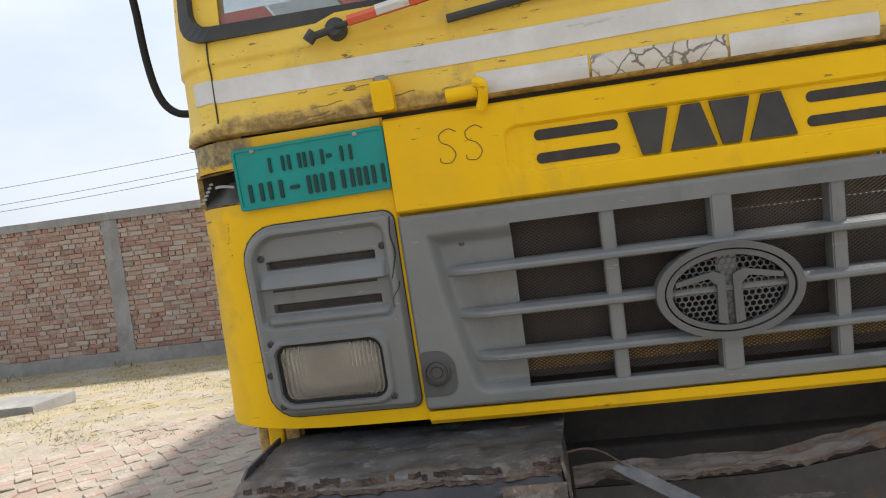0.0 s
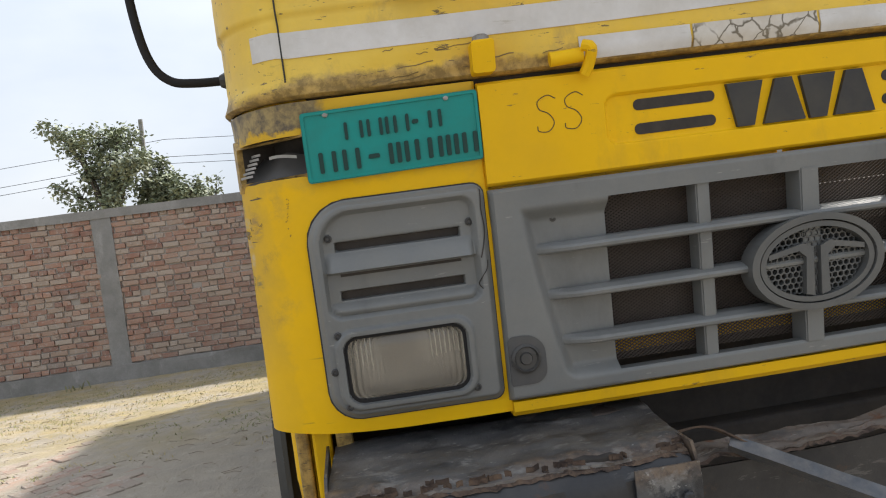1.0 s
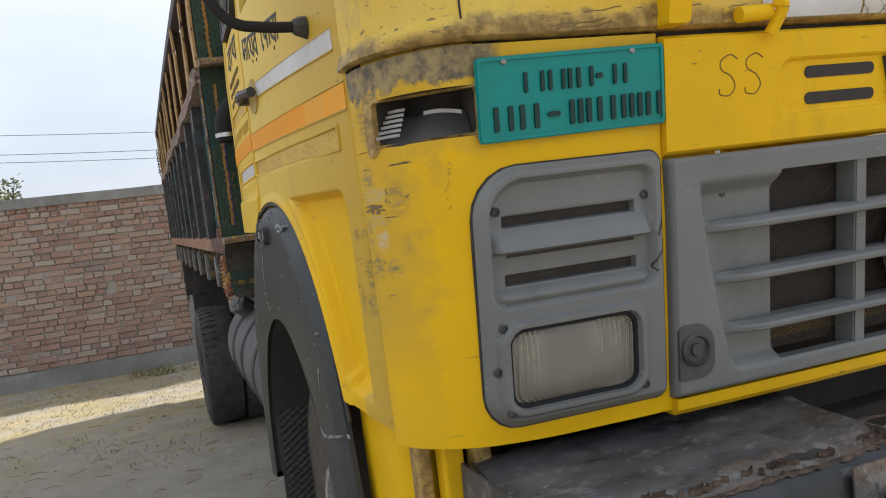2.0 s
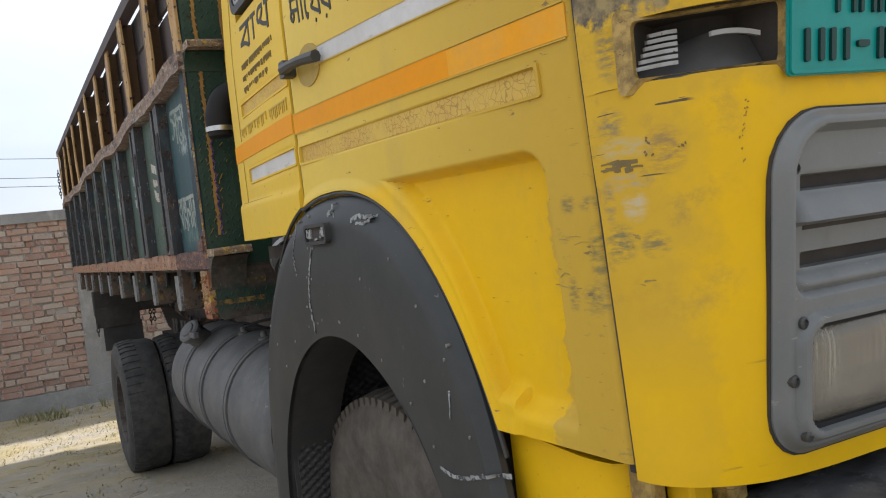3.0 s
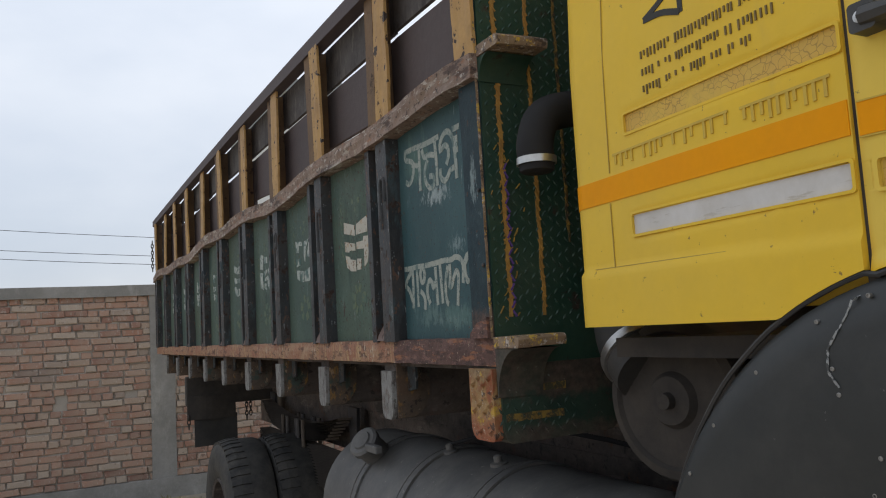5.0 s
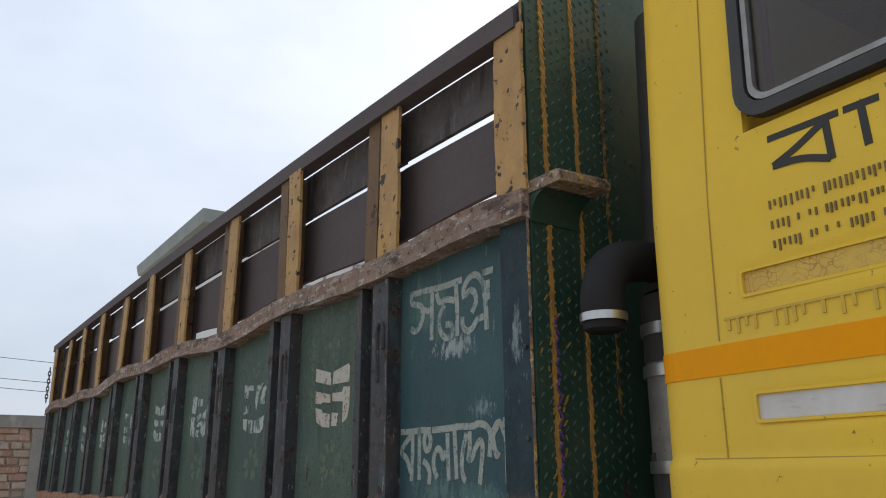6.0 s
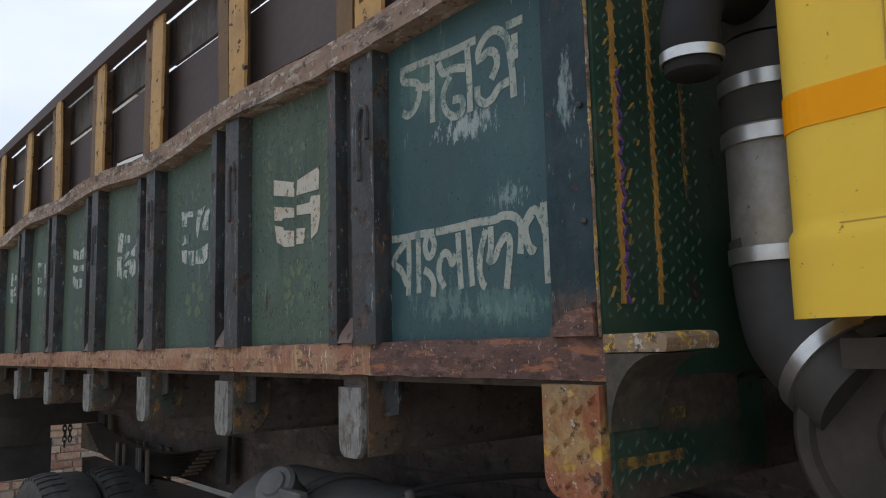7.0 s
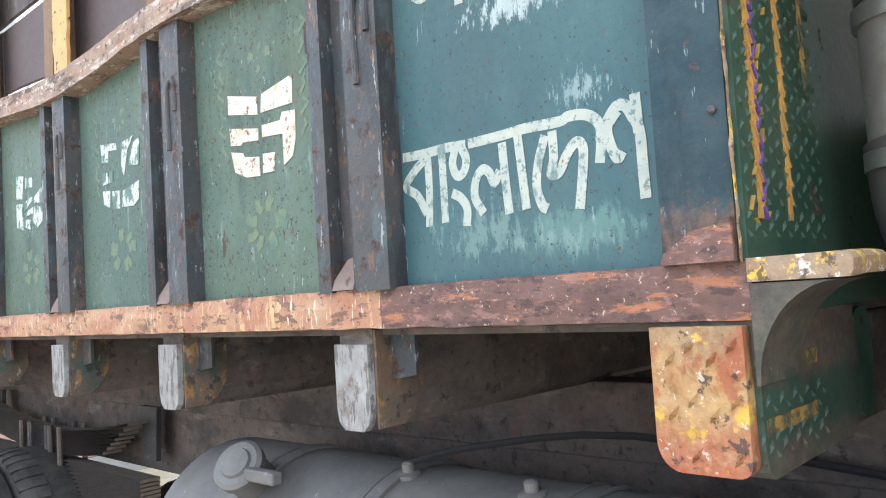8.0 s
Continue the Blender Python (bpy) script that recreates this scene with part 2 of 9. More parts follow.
def rusty_top(n, l, co, col):
    """The upper half has rusted to dark brown."""
    wob = maths(n, l, "MULTIPLY_ADD", tex_noise(n, l, co, 16, 7, 0.7), 0.12, -0.06)
    zz = maths(n, l, "ADD", axis(n, l, co, 2), wob)
    k = maths(n, l, "MAXIMUM", ramp(n, l, zz, 1.392, 1.410), ramp(n, l, zz, 1.345, 1.322))
    return blend(n, l, maths(n, l, "MULTIPLY", k, 0.9), col, blend(n, l, ramp(n, l, tex_noise(n, l, co, 40, 6, 0.7), 0.4, 0.62), (0.040, 0.029, 0.025), (0.095, 0.066, 0.050)))


def worn_post(n, l, co, col):
    """Rust creeps up from the gusset, and a pale rub runs down higher up."""
    wob = maths(n, l, "MULTIPLY_ADD", tex_noise(n, l, co, 24, 7, 0.7), 0.10, -0.05)
    k = ramp(n, l, maths(n, l, "ADD", axis(n, l, co, 2), wob), 1.630, 1.612)
    col = blend(n, l, k, col, blend(n, l, ramp(n, l, tex_noise(n, l, co, 50, 6, 0.7), 0.4, 0.6), (0.050, 0.032, 0.028), (0.12, 0.070, 0.052)))
    rub = maths(n, l, "ADD", maths(n, l, "MULTIPLY", spot(n, l, co, 2.06, 1.94, 0.035, 0.09), 0.36), tex_noise(n, l, co, 45, 8, 0.72, (1, 1.3, 0.4)))
    return blend(n, l, maths(n, l, "MULTIPLY", ramp(n, l, rub, 0.66, 0.78), 0.8), col, (0.24, 0.30, 0.30))


def scraped_bumper(n, l, co, col):
    """Brown flakes creep in from the torn front edge."""
    wob = maths(n, l, "MULTIPLY_ADD", tex_noise(n, l, co, 14, 7, 0.7), 0.16, -0.08)
    k = ramp(n, l, maths(n, l, "ADD", axis(n, l, co, 1), wob), -0.305, -0.330)
    k = maths(n, l, "MULTIPLY", k, ramp(n, l, axis(n, l, co, 2), 1.05, 1.075))
    brown = blend(n, l, ramp(n, l, tex_noise(n, l, co, 40, 6, 0.7), 0.4, 0.6), (0.05, 0.034, 0.027), (0.20, 0.14, 0.095))
    return blend(n, l, maths(n, l, "MULTIPLY", k, 0.75), col, brown)


M = {}
M["yellow"] = surface("yellow_paint", YELLOW, (0.74, 0.43, 0.006), 2.5, 0.48, dirt=(0.36, 0.24, 0.05), dirt_amt=0.14, bump=0.06, bump_scale=40, chips=(0.2, 0.13, 0.05), chip_lo=0.76, grain=0.05, spec=0.14, layers=(((0.40, 0.25, 0.04), 5, 0.60, 0.12, 0.35, (1, 1, 0.4)), ((0.14, 0.10, 0.06), 60, 0.70, 0.02, 0.7, (0.3, 1, 1.5))))
M["yellow_door"] = surface("yellow_door_paint", YELLOW, (0.76, 0.45, 0.006), 1.5, 0.5, dirt=(0.38, 0.27, 0.09), dirt_amt=0.16, bump=0.06, bump_scale=40, chips=(0.2, 0.13, 0.06), chip_lo=0.77, grain=0.05, extra=repaint_door, spec=0.14, layers=(((0.45, 0.32, 0.10), 4, 0.60, 0.14, 0.3, (1, 1, 0.4)), ((0.16, 0.12, 0.07), 45, 0.71, 0.02, 0.8, (1, 0.35, 1.6))))
M["yellow_corner"] = surface("yellow_corner_paint", YELLOW, (0.75, 0.44, 0.006), 1.8, 0.5, dirt=(0.33, 0.23, 0.08), dirt_amt=0.15, bump=0.08, bump_scale=40, chips=(0.2, 0.14, 0.08), chip_lo=0.75, grain=0.05, extra=repaint_corner, spec=0.14)
M["yellow_old"] = surface("old_yellow_paint", PALE, (0.70, 0.45, 0.04), 3.0, 0.5, dirt=(0.40, 0.29, 0.13), dirt_amt=0.28, bump=0.18, bump_scale=30, chips=(0.22, 0.16, 0.08), chip_lo=0.72, grain=0.07, extra=old_front, spec=0.3, layers=(((0.30, 0.21, 0.10), 7, 0.60, 0.1, 0.45, (1, 1, 0.5)), ((0.10, 0.075, 0.05), 40, 0.67, 0.02, 0.85, (0.35, 1, 1.8))))
M["yellow_rear"] = surface("sleeper_yellow_paint", (0.77, 0.50, 0.035), (0.74, 0.50, 0.06), 1.2, 0.5, dirt=(0.42, 0.30, 0.10), dirt_amt=0.18, bump=0.05, bump_scale=40, chips=(0.2, 0.14, 0.06), chip_lo=0.78, grain=0.05, spec=0.14, layers=(((0.5, 0.36, 0.12), 4, 0.60, 0.14, 0.3, (1, 1, 0.35)), ((0.16, 0.10, 0.05), 50, 0.72, 0.02, 0.8, None)))
M["orange"] = surface("orange_tape", (0.82, 0.31, 0.0), (0.80, 0.325, 0.001), 3, 0.5, dirt=(0.50, 0.24, 0.03), dirt_amt=0.2, bump=0.04, grain=0.06, spec=0.10, chips=(0.3, 0.14, 0.03), chip_lo=0.77)
M["orange_faded"] = surface("faded_orange_tape", (0.83, 0.345, 0.006), (0.80, 0.37, 0.020), 6, 0.55, dirt=(0.55, 0.38, 0.14), dirt_amt=0.35, bump=0.04, grain=0.08, spec=0.14)
M["red_tape"] = surface("red_tape", (0.62, 0.085, 0.03), (0.55, 0.10, 0.05), 5, 0.5, dirt=(0.45, 0.22, 0.12), dirt_amt=0.35, bump=0.04, grain=0.08)
M["white_tape"] = surface("white_tape", (0.64, 0.62, 0.60), (0.54, 0.52, 0.49), 4, 0.5, dirt=(0.36, 0.31, 0.23), dirt_amt=0.35, bump=0.05, chips=(0.3, 0.25, 0.15), chip_lo=0.75, grain=0.08, layers=(((0.33, 0.29, 0.22), 30, 0.64, 0.05, 0.5, (0.3, 0.3, 2)),))
M["crack_tape"] = surface("flaking_tape", (0.66, 0.45, 0.085), (0.62, 0.38, 0.085), 9, 0.6, dirt=(0.45, 0.31, 0.1), dirt_amt=0.35, bump=0.1, grain=0.08, spec=0.2, extra=crazed(72, (0.30, 0.19, 0.055), 0.75))
M["crack_white"] = surface("flaking_white_tape", (0.60, 0.57, 0.52), (0.52, 0.47, 0.40), 9, 0.55, dirt=(0.34, 0.28, 0.18), dirt_amt=0.4, bump=0.1, grain=0.08, extra=crazed(26, (0.10, 0.08, 0.05), 0.9))
M["grey_plastic"] = surface("grey_plastic", (0.140, 0.146, 0.146), (0.172, 0.177, 0.174), 4, 0.5, dirt=(0.20, 0.19, 0.165), dirt_amt=0.4, bump=0.06, bump_scale=120, chips=(0.30, 0.30, 0.28), chip_lo=0.78, grain=0.06, layers=(((0.10, 0.10, 0.098), 7, 0.58, 0.12, 0.4, (1, 1, 0.4)), ((0.28, 0.275, 0.26), 40, 0.70, 0.02, 0.6, (0.3, 1, 1.6))))
M["dark_plastic"] = surface("dark_plastic", (0.040, 0.040, 0.040), (0.052, 0.050, 0.047), 4, 0.5, dirt=(0.10, 0.09, 0.08), dirt_amt=0.4, bump=0.05, grain=0.1)
M["black"] = surface("black_rubber", (0.032, 0.032, 0.032), (0.042, 0.040, 0.038), 4, 0.6, dirt=(0.09, 0.08, 0.07), dirt_amt=0.4, bump=0.1, grain=0.1)
M["void"] = surface("dark_steel", (0.030, 0.027, 0.025), (0.050, 0.042, 0.036), 5, 0.85, dirt=(0.09, 0.075, 0.06), dirt_amt=0.4, bump=0.2, grain=0.2)
M["badge"] = surface("badge_grey", (0.030, 0.030, 0.032), (0.042, 0.041, 0.039), 6, 0.6, dirt=(0.10, 0.085, 0.055), dirt_amt=0.25, bump=0.06, grain=0.1)
M["teal_plate"] = surface("teal_sheet", (0.0, 0.25, 0.225), (0.0, 0.225, 0.20), 5, 0.42, dirt=(0.02, 0.13, 0.11), dirt_amt=0.4, bump=0.03, grain=0.05)
M["plate_ink"] = surface("dark_green_ink", (0.003, 0.035, 0.03), None, 5, 0.5, bump=0.02, grain=0.1)
M["steel"] = surface("dull_steel", (0.36, 0.355, 0.34), (0.25, 0.24, 0.22), 8, 0.5, 0.6, dirt=(0.16, 0.13, 0.10), dirt_amt=0.6, bump=0.08, grain=0.12, chips=(0.12, 0.09, 0.07), chip_lo=0.70, chip_scale=60)
M["steel_bright"] = surface("clamp_steel", (0.62, 0.62, 0.60), (0.5, 0.49, 0.47), 9, 0.34, 0.9, dirt=(0.2, 0.17, 0.13), dirt_amt=0.4, bump=0.05, grain=0.08)
M["bumper"] = surface("worn_black_steel", (0.030, 0.032, 0.036), (0.075, 0.075, 0.078), 6, 0.46, 0.0, dirt=(0.12, 0.115, 0.108), dirt_amt=0.45, rust=(0.11, 0.06, 0.038), rust_lo=0.66, rust_scale=11, bump=0.6, bump_scale=28, grain=0.25, extra=scraped_bumper, layers=(((0.14, 0.135, 0.13), 4, 0.48, 0.14, 0.6, (0.7, 1.4, 1)), ((0.012, 0.013, 0.016), 5, 0.55, 0.08, 0.75, (0.7, 1.3, 1)), ((0.24, 0.235, 0.225), 15, 0.58, 0.08, 0.55, (0.8, 1.3, 1)), ((0.34, 0.33, 0.31), 60, 0.66, 0.03, 0.5, (0.7, 1.6, 1)), ((0.012, 0.012, 0.014), 9, 0.60, 0.06, 0.7, None)))
M["channel"] = surface("black_channel_steel", (0.016, 0.017, 0.020), (0.030, 0.030, 0.033), 5, 0.42, dirt=(0.07, 0.065, 0.06), dirt_amt=0.4, bump=0.25, bump_scale=35, grain=0.2, layers=(((0.11, 0.105, 0.10), 22, 0.64, 0.04, 0.6, (0.4, 1, 2)), ((0.06, 0.036, 0.026), 14, 0.63, 0.06, 0.7, None)))
M["rust"] = surface("flaking_rust", (0.045, 0.032, 0.027), (0.080, 0.053, 0.040), 14, 0.9, dirt=(0.24, 0.165, 0.10), dirt_amt=0.4, bump=0.9, bump_scale=45, grain=0.35, layers=(((0.028, 0.02, 0.017), 20, 0.56, 0.06, 0.8, None), ((0.30, 0.20, 0.115), 26, 0.64, 0.04, 0.7, (0.4, 1, 1.6))))
M["torn_sheet"] = surface("torn_grey_steel", (0.075, 0.062, 0.054), (0.12, 0.095, 0.078), 7, 0.6, dirt=(0.20, 0.175, 0.145), dirt_amt=0.5, rust=(0.17, 0.085, 0.05), rust_lo=0.55, rust_scale=12, bump=0.6, bump_scale=30, grain=0.3, layers=(((0.035, 0.034, 0.035), 8, 0.54, 0.08, 0.7, (0.5, 1.6, 1)), ((0.26, 0.245, 0.22), 24, 0.62, 0.03, 0.6, (0.4, 2, 1)), ((0.05, 0.032, 0.024), 30, 0.63, 0.04, 0.8, None)))
M["flare"] = surface("grey_rubber_sheet", (0.025, 0.027, 0.027), (0.034, 0.036, 0.035), 2.5, 0.5, dirt=(0.058, 0.056, 0.052), dirt_amt=0.55, bump=0.1, bump_scale=25, grain=0.1, layers=(((0.058, 0.058, 0.056), 5, 0.60, 0.16, 0.4, (1, 1, 0.3)), ((0.20, 0.20, 0.19), 55, 0.73, 0.02, 0.7, (1, 1, 0.5))))
M["scuff"] = surface("white_scuff", (0.36, 0.37, 0.36), (0.24, 0.24, 0.235), 20, 0.7, bump=0.2, grain=0.25, layers=(((0.035, 0.037, 0.036), 70, 0.52, 0.05, 0.9, None),))
M["tyre"] = surface("tyre_rubber", (0.028, 0.028, 0.028), (0.045, 0.043, 0.040), 5, 0.8, dirt=(0.14, 0.125, 0.105), dirt_amt=0.45, bump=0.25, bump_scale=50, grain=0.15)
M["tyre_dusty"] = surface("dusty_tyre_rubber", (0.060, 0.050, 0.041), (0.092, 0.076, 0.060), 5, 0.85, dirt=(0.20, 0.18, 0.15), dirt_amt=0.5, bump=0.25, bump_scale=50, grain=0.15)
M["rim"] = surface("worn_rim", (0.30, 0.29, 0.28), (0.45, 0.44, 0.43), 9, 0.6, dirt=(0.12, 0.09, 0.06), dirt_amt=0.7, rust=(0.20, 0.10, 0.05), rust_lo=0.6, bump=0.2, grain=0.2)
M["tank"] = surface("grey_tank_paint", (0.112, 0.112, 0.110), (0.088, 0.087, 0.086), 3, 0.65, dirt=(0.21, 0.195, 0.175), dirt_amt=0.5, bump=0.12, chips=(0.06, 0.055, 0.05), chip_lo=0.75, grain=0.12, layers=(((0.085, 0.08, 0.075), 5, 0.58, 0.12, 0.5, (1, 0.6, 1)), ((0.32, 0.30, 0.27), 40, 0.69, 0.03, 0.5, None)))
M["bed_green"] = surface("bed_green_paint", (0.060, 0.095, 0.084), (0.076, 0.101, 0.073), 1.8, 0.6, spec=0.2, dirt=(0.10, 0.15, 0.11), dirt_amt=0.45, bump=0.18, grain=0.14, stretch=(1, 1, 0.45), layers=(((0.115, 0.165, 0.14), 3.5, 0.50, 0.22, 0.55, (1, 1, 0.6)), ((0.022, 0.05, 0.045), 5, 0.58, 0.12, 0.6, (1, 1, 0.3)), ((0.20, 0.25, 0.22), 22, 0.65, 0.05, 0.5, (1, 1.6, 0.35)), ((0.085, 0.042, 0.026), 48, 0.66, 0.025, 0.9, None), ((0.24, 0.29, 0.27), 75, 0.69, 0.02, 0.8, (1, 1.5, 0.5)), ((0.05, 0.032, 0.026), 12, 0.71, 0.03, 0.85, (1, 1.6, 0.5)), ((0.032, 0.024, 0.02), 110, 0.63, 0.02, 0.9, None), ((0.09, 0.10, 0.05), 3.2, 0.54, 0.12, 0.35, None)))
M["bed_teal"] = surface("bed_teal_paint", (0.033, 0.076, 0.086), (0.040, 0.075, 0.079), 2.2, 0.55, spec=0.25, dirt=(0.07, 0.125, 0.125), dirt_amt=0.55, bump=0.15, grain=0.12, stretch=(1, 1, 0.5), extra=rubbed_panel, layers=(((0.018, 0.055, 0.065), 5, 0.58, 0.12, 0.5, (1, 1, 0.3)), ((0.22, 0.28, 0.28), 30, 0.69, 0.03, 0.6, (1, 1.8, 0.3)), ((0.085, 0.042, 0.026), 60, 0.67, 0.025, 0.9, None), ((0.032, 0.026, 0.022), 120, 0.65, 0.02, 0.9, None)))
M["bed_dark"] = surface("bed_post_paint", (0.026, 0.036, 0.042), (0.040, 0.038, 0.038), 4, 0.55, dirt=(0.075, 0.062, 0.055), dirt_amt=0.6, rust=(0.070, 0.042, 0.030), rust_lo=0.565, rust_scale=20, bump=0.45, bump_scale=80, grain=0.25, layers=(((0.018, 0.020, 0.021), 12, 0.55, 0.08, 0.75, (1, 1, 0.3)), ((0.055, 0.085, 0.09), 14, 0.58, 0.06, 0.6, (1, 1, 0.4)), ((0.24, 0.25, 0.25), 60, 0.66, 0.02, 0.8, (1, 1.5, 0.35)), ((0.13, 0.065, 0.038), 50, 0.62, 0.03, 0.8, (1, 1, 0.5))))
M["post_teal"] = surface("corner_post_paint", (0.015, 0.036, 0.047), (0.020, 0.034, 0.040), 4, 0.6, spec=0.2, dirt=(0.06, 0.09, 0.095), dirt_amt=0.5, bump=0.3, bump_scale=80, grain=0.18, extra=worn_post, layers=(((0.014, 0.026, 0.032), 10, 0.56, 0.1, 0.6, (1, 1, 0.3)), ((0.20, 0.24, 0.24), 60, 0.69, 0.02, 0.7, (1, 1.5, 0.35)), ((0.07, 0.04, 0.03), 40, 0.66, 0.03, 0.9, None)))
M["box_paint"] = surface("rusted_chequer_paint", (0.015, 0.042, 0.028), (0.015, 0.030, 0.022), 4, 0.6, dirt=(0.06, 0.085, 0.055), dirt_amt=0.5, bump=0.3, grain=0.2, extra=rusty_top, layers=(((0.05, 0.036, 0.028), 20, 0.60, 0.05, 0.8, None), ((0.17, 0.20, 0.16), 60, 0.70, 0.02, 0.7, None)))
M["rail_red"] = surface("rail_red_paint", (0.265, 0.100, 0.062), (0.29, 0.150, 0.085), 5, 0.6, dirt=(0.40, 0.30, 0.18), dirt_amt=0.65, bump=0.5, bump_scale=90, grain=0.25, stretch=(1, 0.5, 1), layers=(((0.46, 0.32, 0.15), 24, 0.57, 0.06, 0.7, (1, 1.4, 0.3)), ((0.11, 0.055, 0.038), 20, 0.565, 0.04, 0.85, (1, 0.5, 1.5)), ((0.52, 0.46, 0.36), 60, 0.64, 0.03, 0.8, (1, 1.4, 0.3)), ((0.045, 0.028, 0.024), 75, 0.63, 0.03, 0.9, None), ((0.07, 0.04, 0.03), 9, 0.66, 0.04, 0.8, (1, 0.4, 2))))
M["rail_rusty"] = surface("rail_rusty_paint", (0.070, 0.040, 0.035), (0.11, 0.058, 0.048), 7, 0.75, dirt=(0.18, 0.10, 0.078), dirt_amt=0.6, bump=0.6, bump_scale=90, grain=0.3, stretch=(1, 0.5, 1), layers=(((0.32, 0.13, 0.06), 24, 0.57, 0.05, 0.75, (1, 0.3, 1.6)), ((0.22, 0.12, 0.10), 40, 0.57, 0.05, 0.7, (1, 0.5, 1.2)), ((0.042, 0.027, 0.025), 55, 0.56, 0.05, 0.7, (1, 0.5, 1.2)), ((0.45, 0.36, 0.26), 110, 0.66, 0.02, 0.7, None)))
M["rail_pale"] = surface("rail_pale_paint", (0.23, 0.15, 0.11), (0.15, 0.098, 0.075), 7, 0.75, dirt=(0.32, 0.26, 0.20), dirt_amt=0.6, bump=0.6, bump_scale=70, grain=0.28, layers=(((0.44, 0.40, 0.34), 15, 0.57, 0.08, 0.75, (1, 0.3, 1.6)), ((0.28, 0.115, 0.055), 22, 0.60, 0.06, 0.7, (1, 0.4, 1.4)), ((0.065, 0.042, 0.034), 17, 0.57, 0.06, 0.85, (1, 0.28, 1.4)), ((0.50, 0.46, 0.40), 45, 0.60, 0.03, 0.6, (1, 0.5, 1.2)), ((0.04, 0.028, 0.024), 50, 0.61, 0.03, 0.85, None)))
M["post_orange"] = surface("post_orange_paint", (0.46, 0.275, 0.090), (0.40, 0.235, 0.085), 4, 0.65, dirt=(0.17, 0.10, 0.05), dirt_amt=0.5, rust=(0.07, 0.04, 0.028), rust_lo=0.62, rust_scale=14, bump=0.3, chips=(0.040, 0.027, 0.022), chip_lo=0.615, chip_scale=26, grain=0.18, layers=(((0.42, 0.28, 0.12), 30, 0.62, 0.05, 0.5, (1, 1, 0.4)),))
M["post_brown"] = surface("post_brown_paint", (0.17, 0.095, 0.035), (0.12, 0.07, 0.035), 5, 0.7, dirt=(0.10, 0.065, 0.04), dirt_amt=0.6, rust=(0.05, 0.03, 0.024), rust_lo=0.58, rust_scale=18, bump=0.3, grain=0.2)
M["plank"] = surface("dark_plank", (0.066, 0.050, 0.052), (0.088, 0.068, 0.067), 4, 0.75, dirt=(0.09, 0.075, 0.07), dirt_amt=0.5, bump=0.3, grain=0.2, stretch=(1, 0.3, 1))
M["plank_pale"] = surface("weathered_plank", (0.080, 0.072, 0.069), (0.060, 0.052, 0.051), 6, 0.8, dirt=(0.12, 0.11, 0.10), dirt_amt=0.6, bump=0.35, grain=0.25, layers=(((0.17, 0.155, 0.14), 30, 0.56, 0.08, 0.5, (1, 1, 0.25)), ((0.022, 0.018, 0.018), 16, 0.56, 0.08, 0.6, (1, 1, 0.3))))
M["chequer_green"] = surface("chequer_green_paint", (0.016, 0.054, 0.035), (0.015, 0.040, 0.027), 4, 0.5, dirt=(0.06, 0.085, 0.055), dirt_amt=0.5, rust=(0.055, 0.036, 0.024), rust_lo=0.60, rust_scale=12, bump=0.2, chips=(0.18, 0.22, 0.18), chip_lo=0.72, grain=0.2)
M["gold"] = surface("gold_paint", (0.44, 0.245, 0.05), (0.36, 0.18, 0.045), 9, 0.6, dirt=(0.10, 0.08, 0.04), dirt_amt=0.5, bump=0.2, grain=0.18, layers=(((0.02, 0.06, 0.035), 30, 0.66, 0.05, 0.8, None),))
M["gold_bright"] = surface("ochre_paint", (0.36, 0.225, 0.03), (0.26, 0.15, 0.04), 12, 0.55, dirt=(0.10, 0.08, 0.04), dirt_amt=0.5, rust=(0.12, 0.08, 0.05), rust_lo=0.6, rust_scale=20, bump=0.2, grain=0.15)
# blotched, darker copy of the gold; shade on the inner and lower strips is painted in
M["strip_worn_shaded"] = surface("worn_shaded_ochre_strip", (0.26, 0.165, 0.03), (0.15, 0.09, 0.03), 20, 0.65, bump=0.2, grain=0.2, layers=(((0.03, 0.04, 0.028), 34, 0.50, 0.06, 0.85, None), ((0.05, 0.034, 0.026), 70, 0.54, 0.05, 0.8, None)))
M["ledge_worn"] = surface("worn_ledge_paint", (0.16, 0.10, 0.065), (0.24, 0.16, 0.09), 12, 0.7, dirt=(0.30, 0.25, 0.19), dirt_amt=0.5, bump=0.6, bump_scale=90, grain=0.3, layers=(((0.56, 0.36, 0.04), 34, 0.56, 0.04, 0.85, None), ((0.5, 0.46, 0.42), 60, 0.60, 0.03, 0.8, None), ((0.05, 0.034, 0.028), 45, 0.57, 0.04, 0.85, None)))
M["violet"] = surface("violet_paint", (0.10, 0.05, 0.22), None, 9, 0.55, bump=0.1, grain=0.15)
M["leg_plate"] = surface("leg_chequer_paint", (0.33, 0.20, 0.075), (0.24, 0.115, 0.045), 9, 0.6, dirt=(0.44, 0.34, 0.20), dirt_amt=0.45, bump=0.6, bump_scale=90, grain=0.3, extra=leg_run, layers=(((0.46, 0.36, 0.23), 9, 0.62, 0.08, 0.55, None), ((0.24, 0.06, 0.024), 16, 0.52, 0.08, 0.8, (1, 1, 0.7)), ((0.50, 0.32, 0.035), 22, 0.60, 0.06, 0.8, None), ((0.055, 0.033, 0.026), 30, 0.60, 0.04, 0.9, None), ((0.50, 0.45, 0.36), 70, 0.66, 0.03, 0.7, None)))
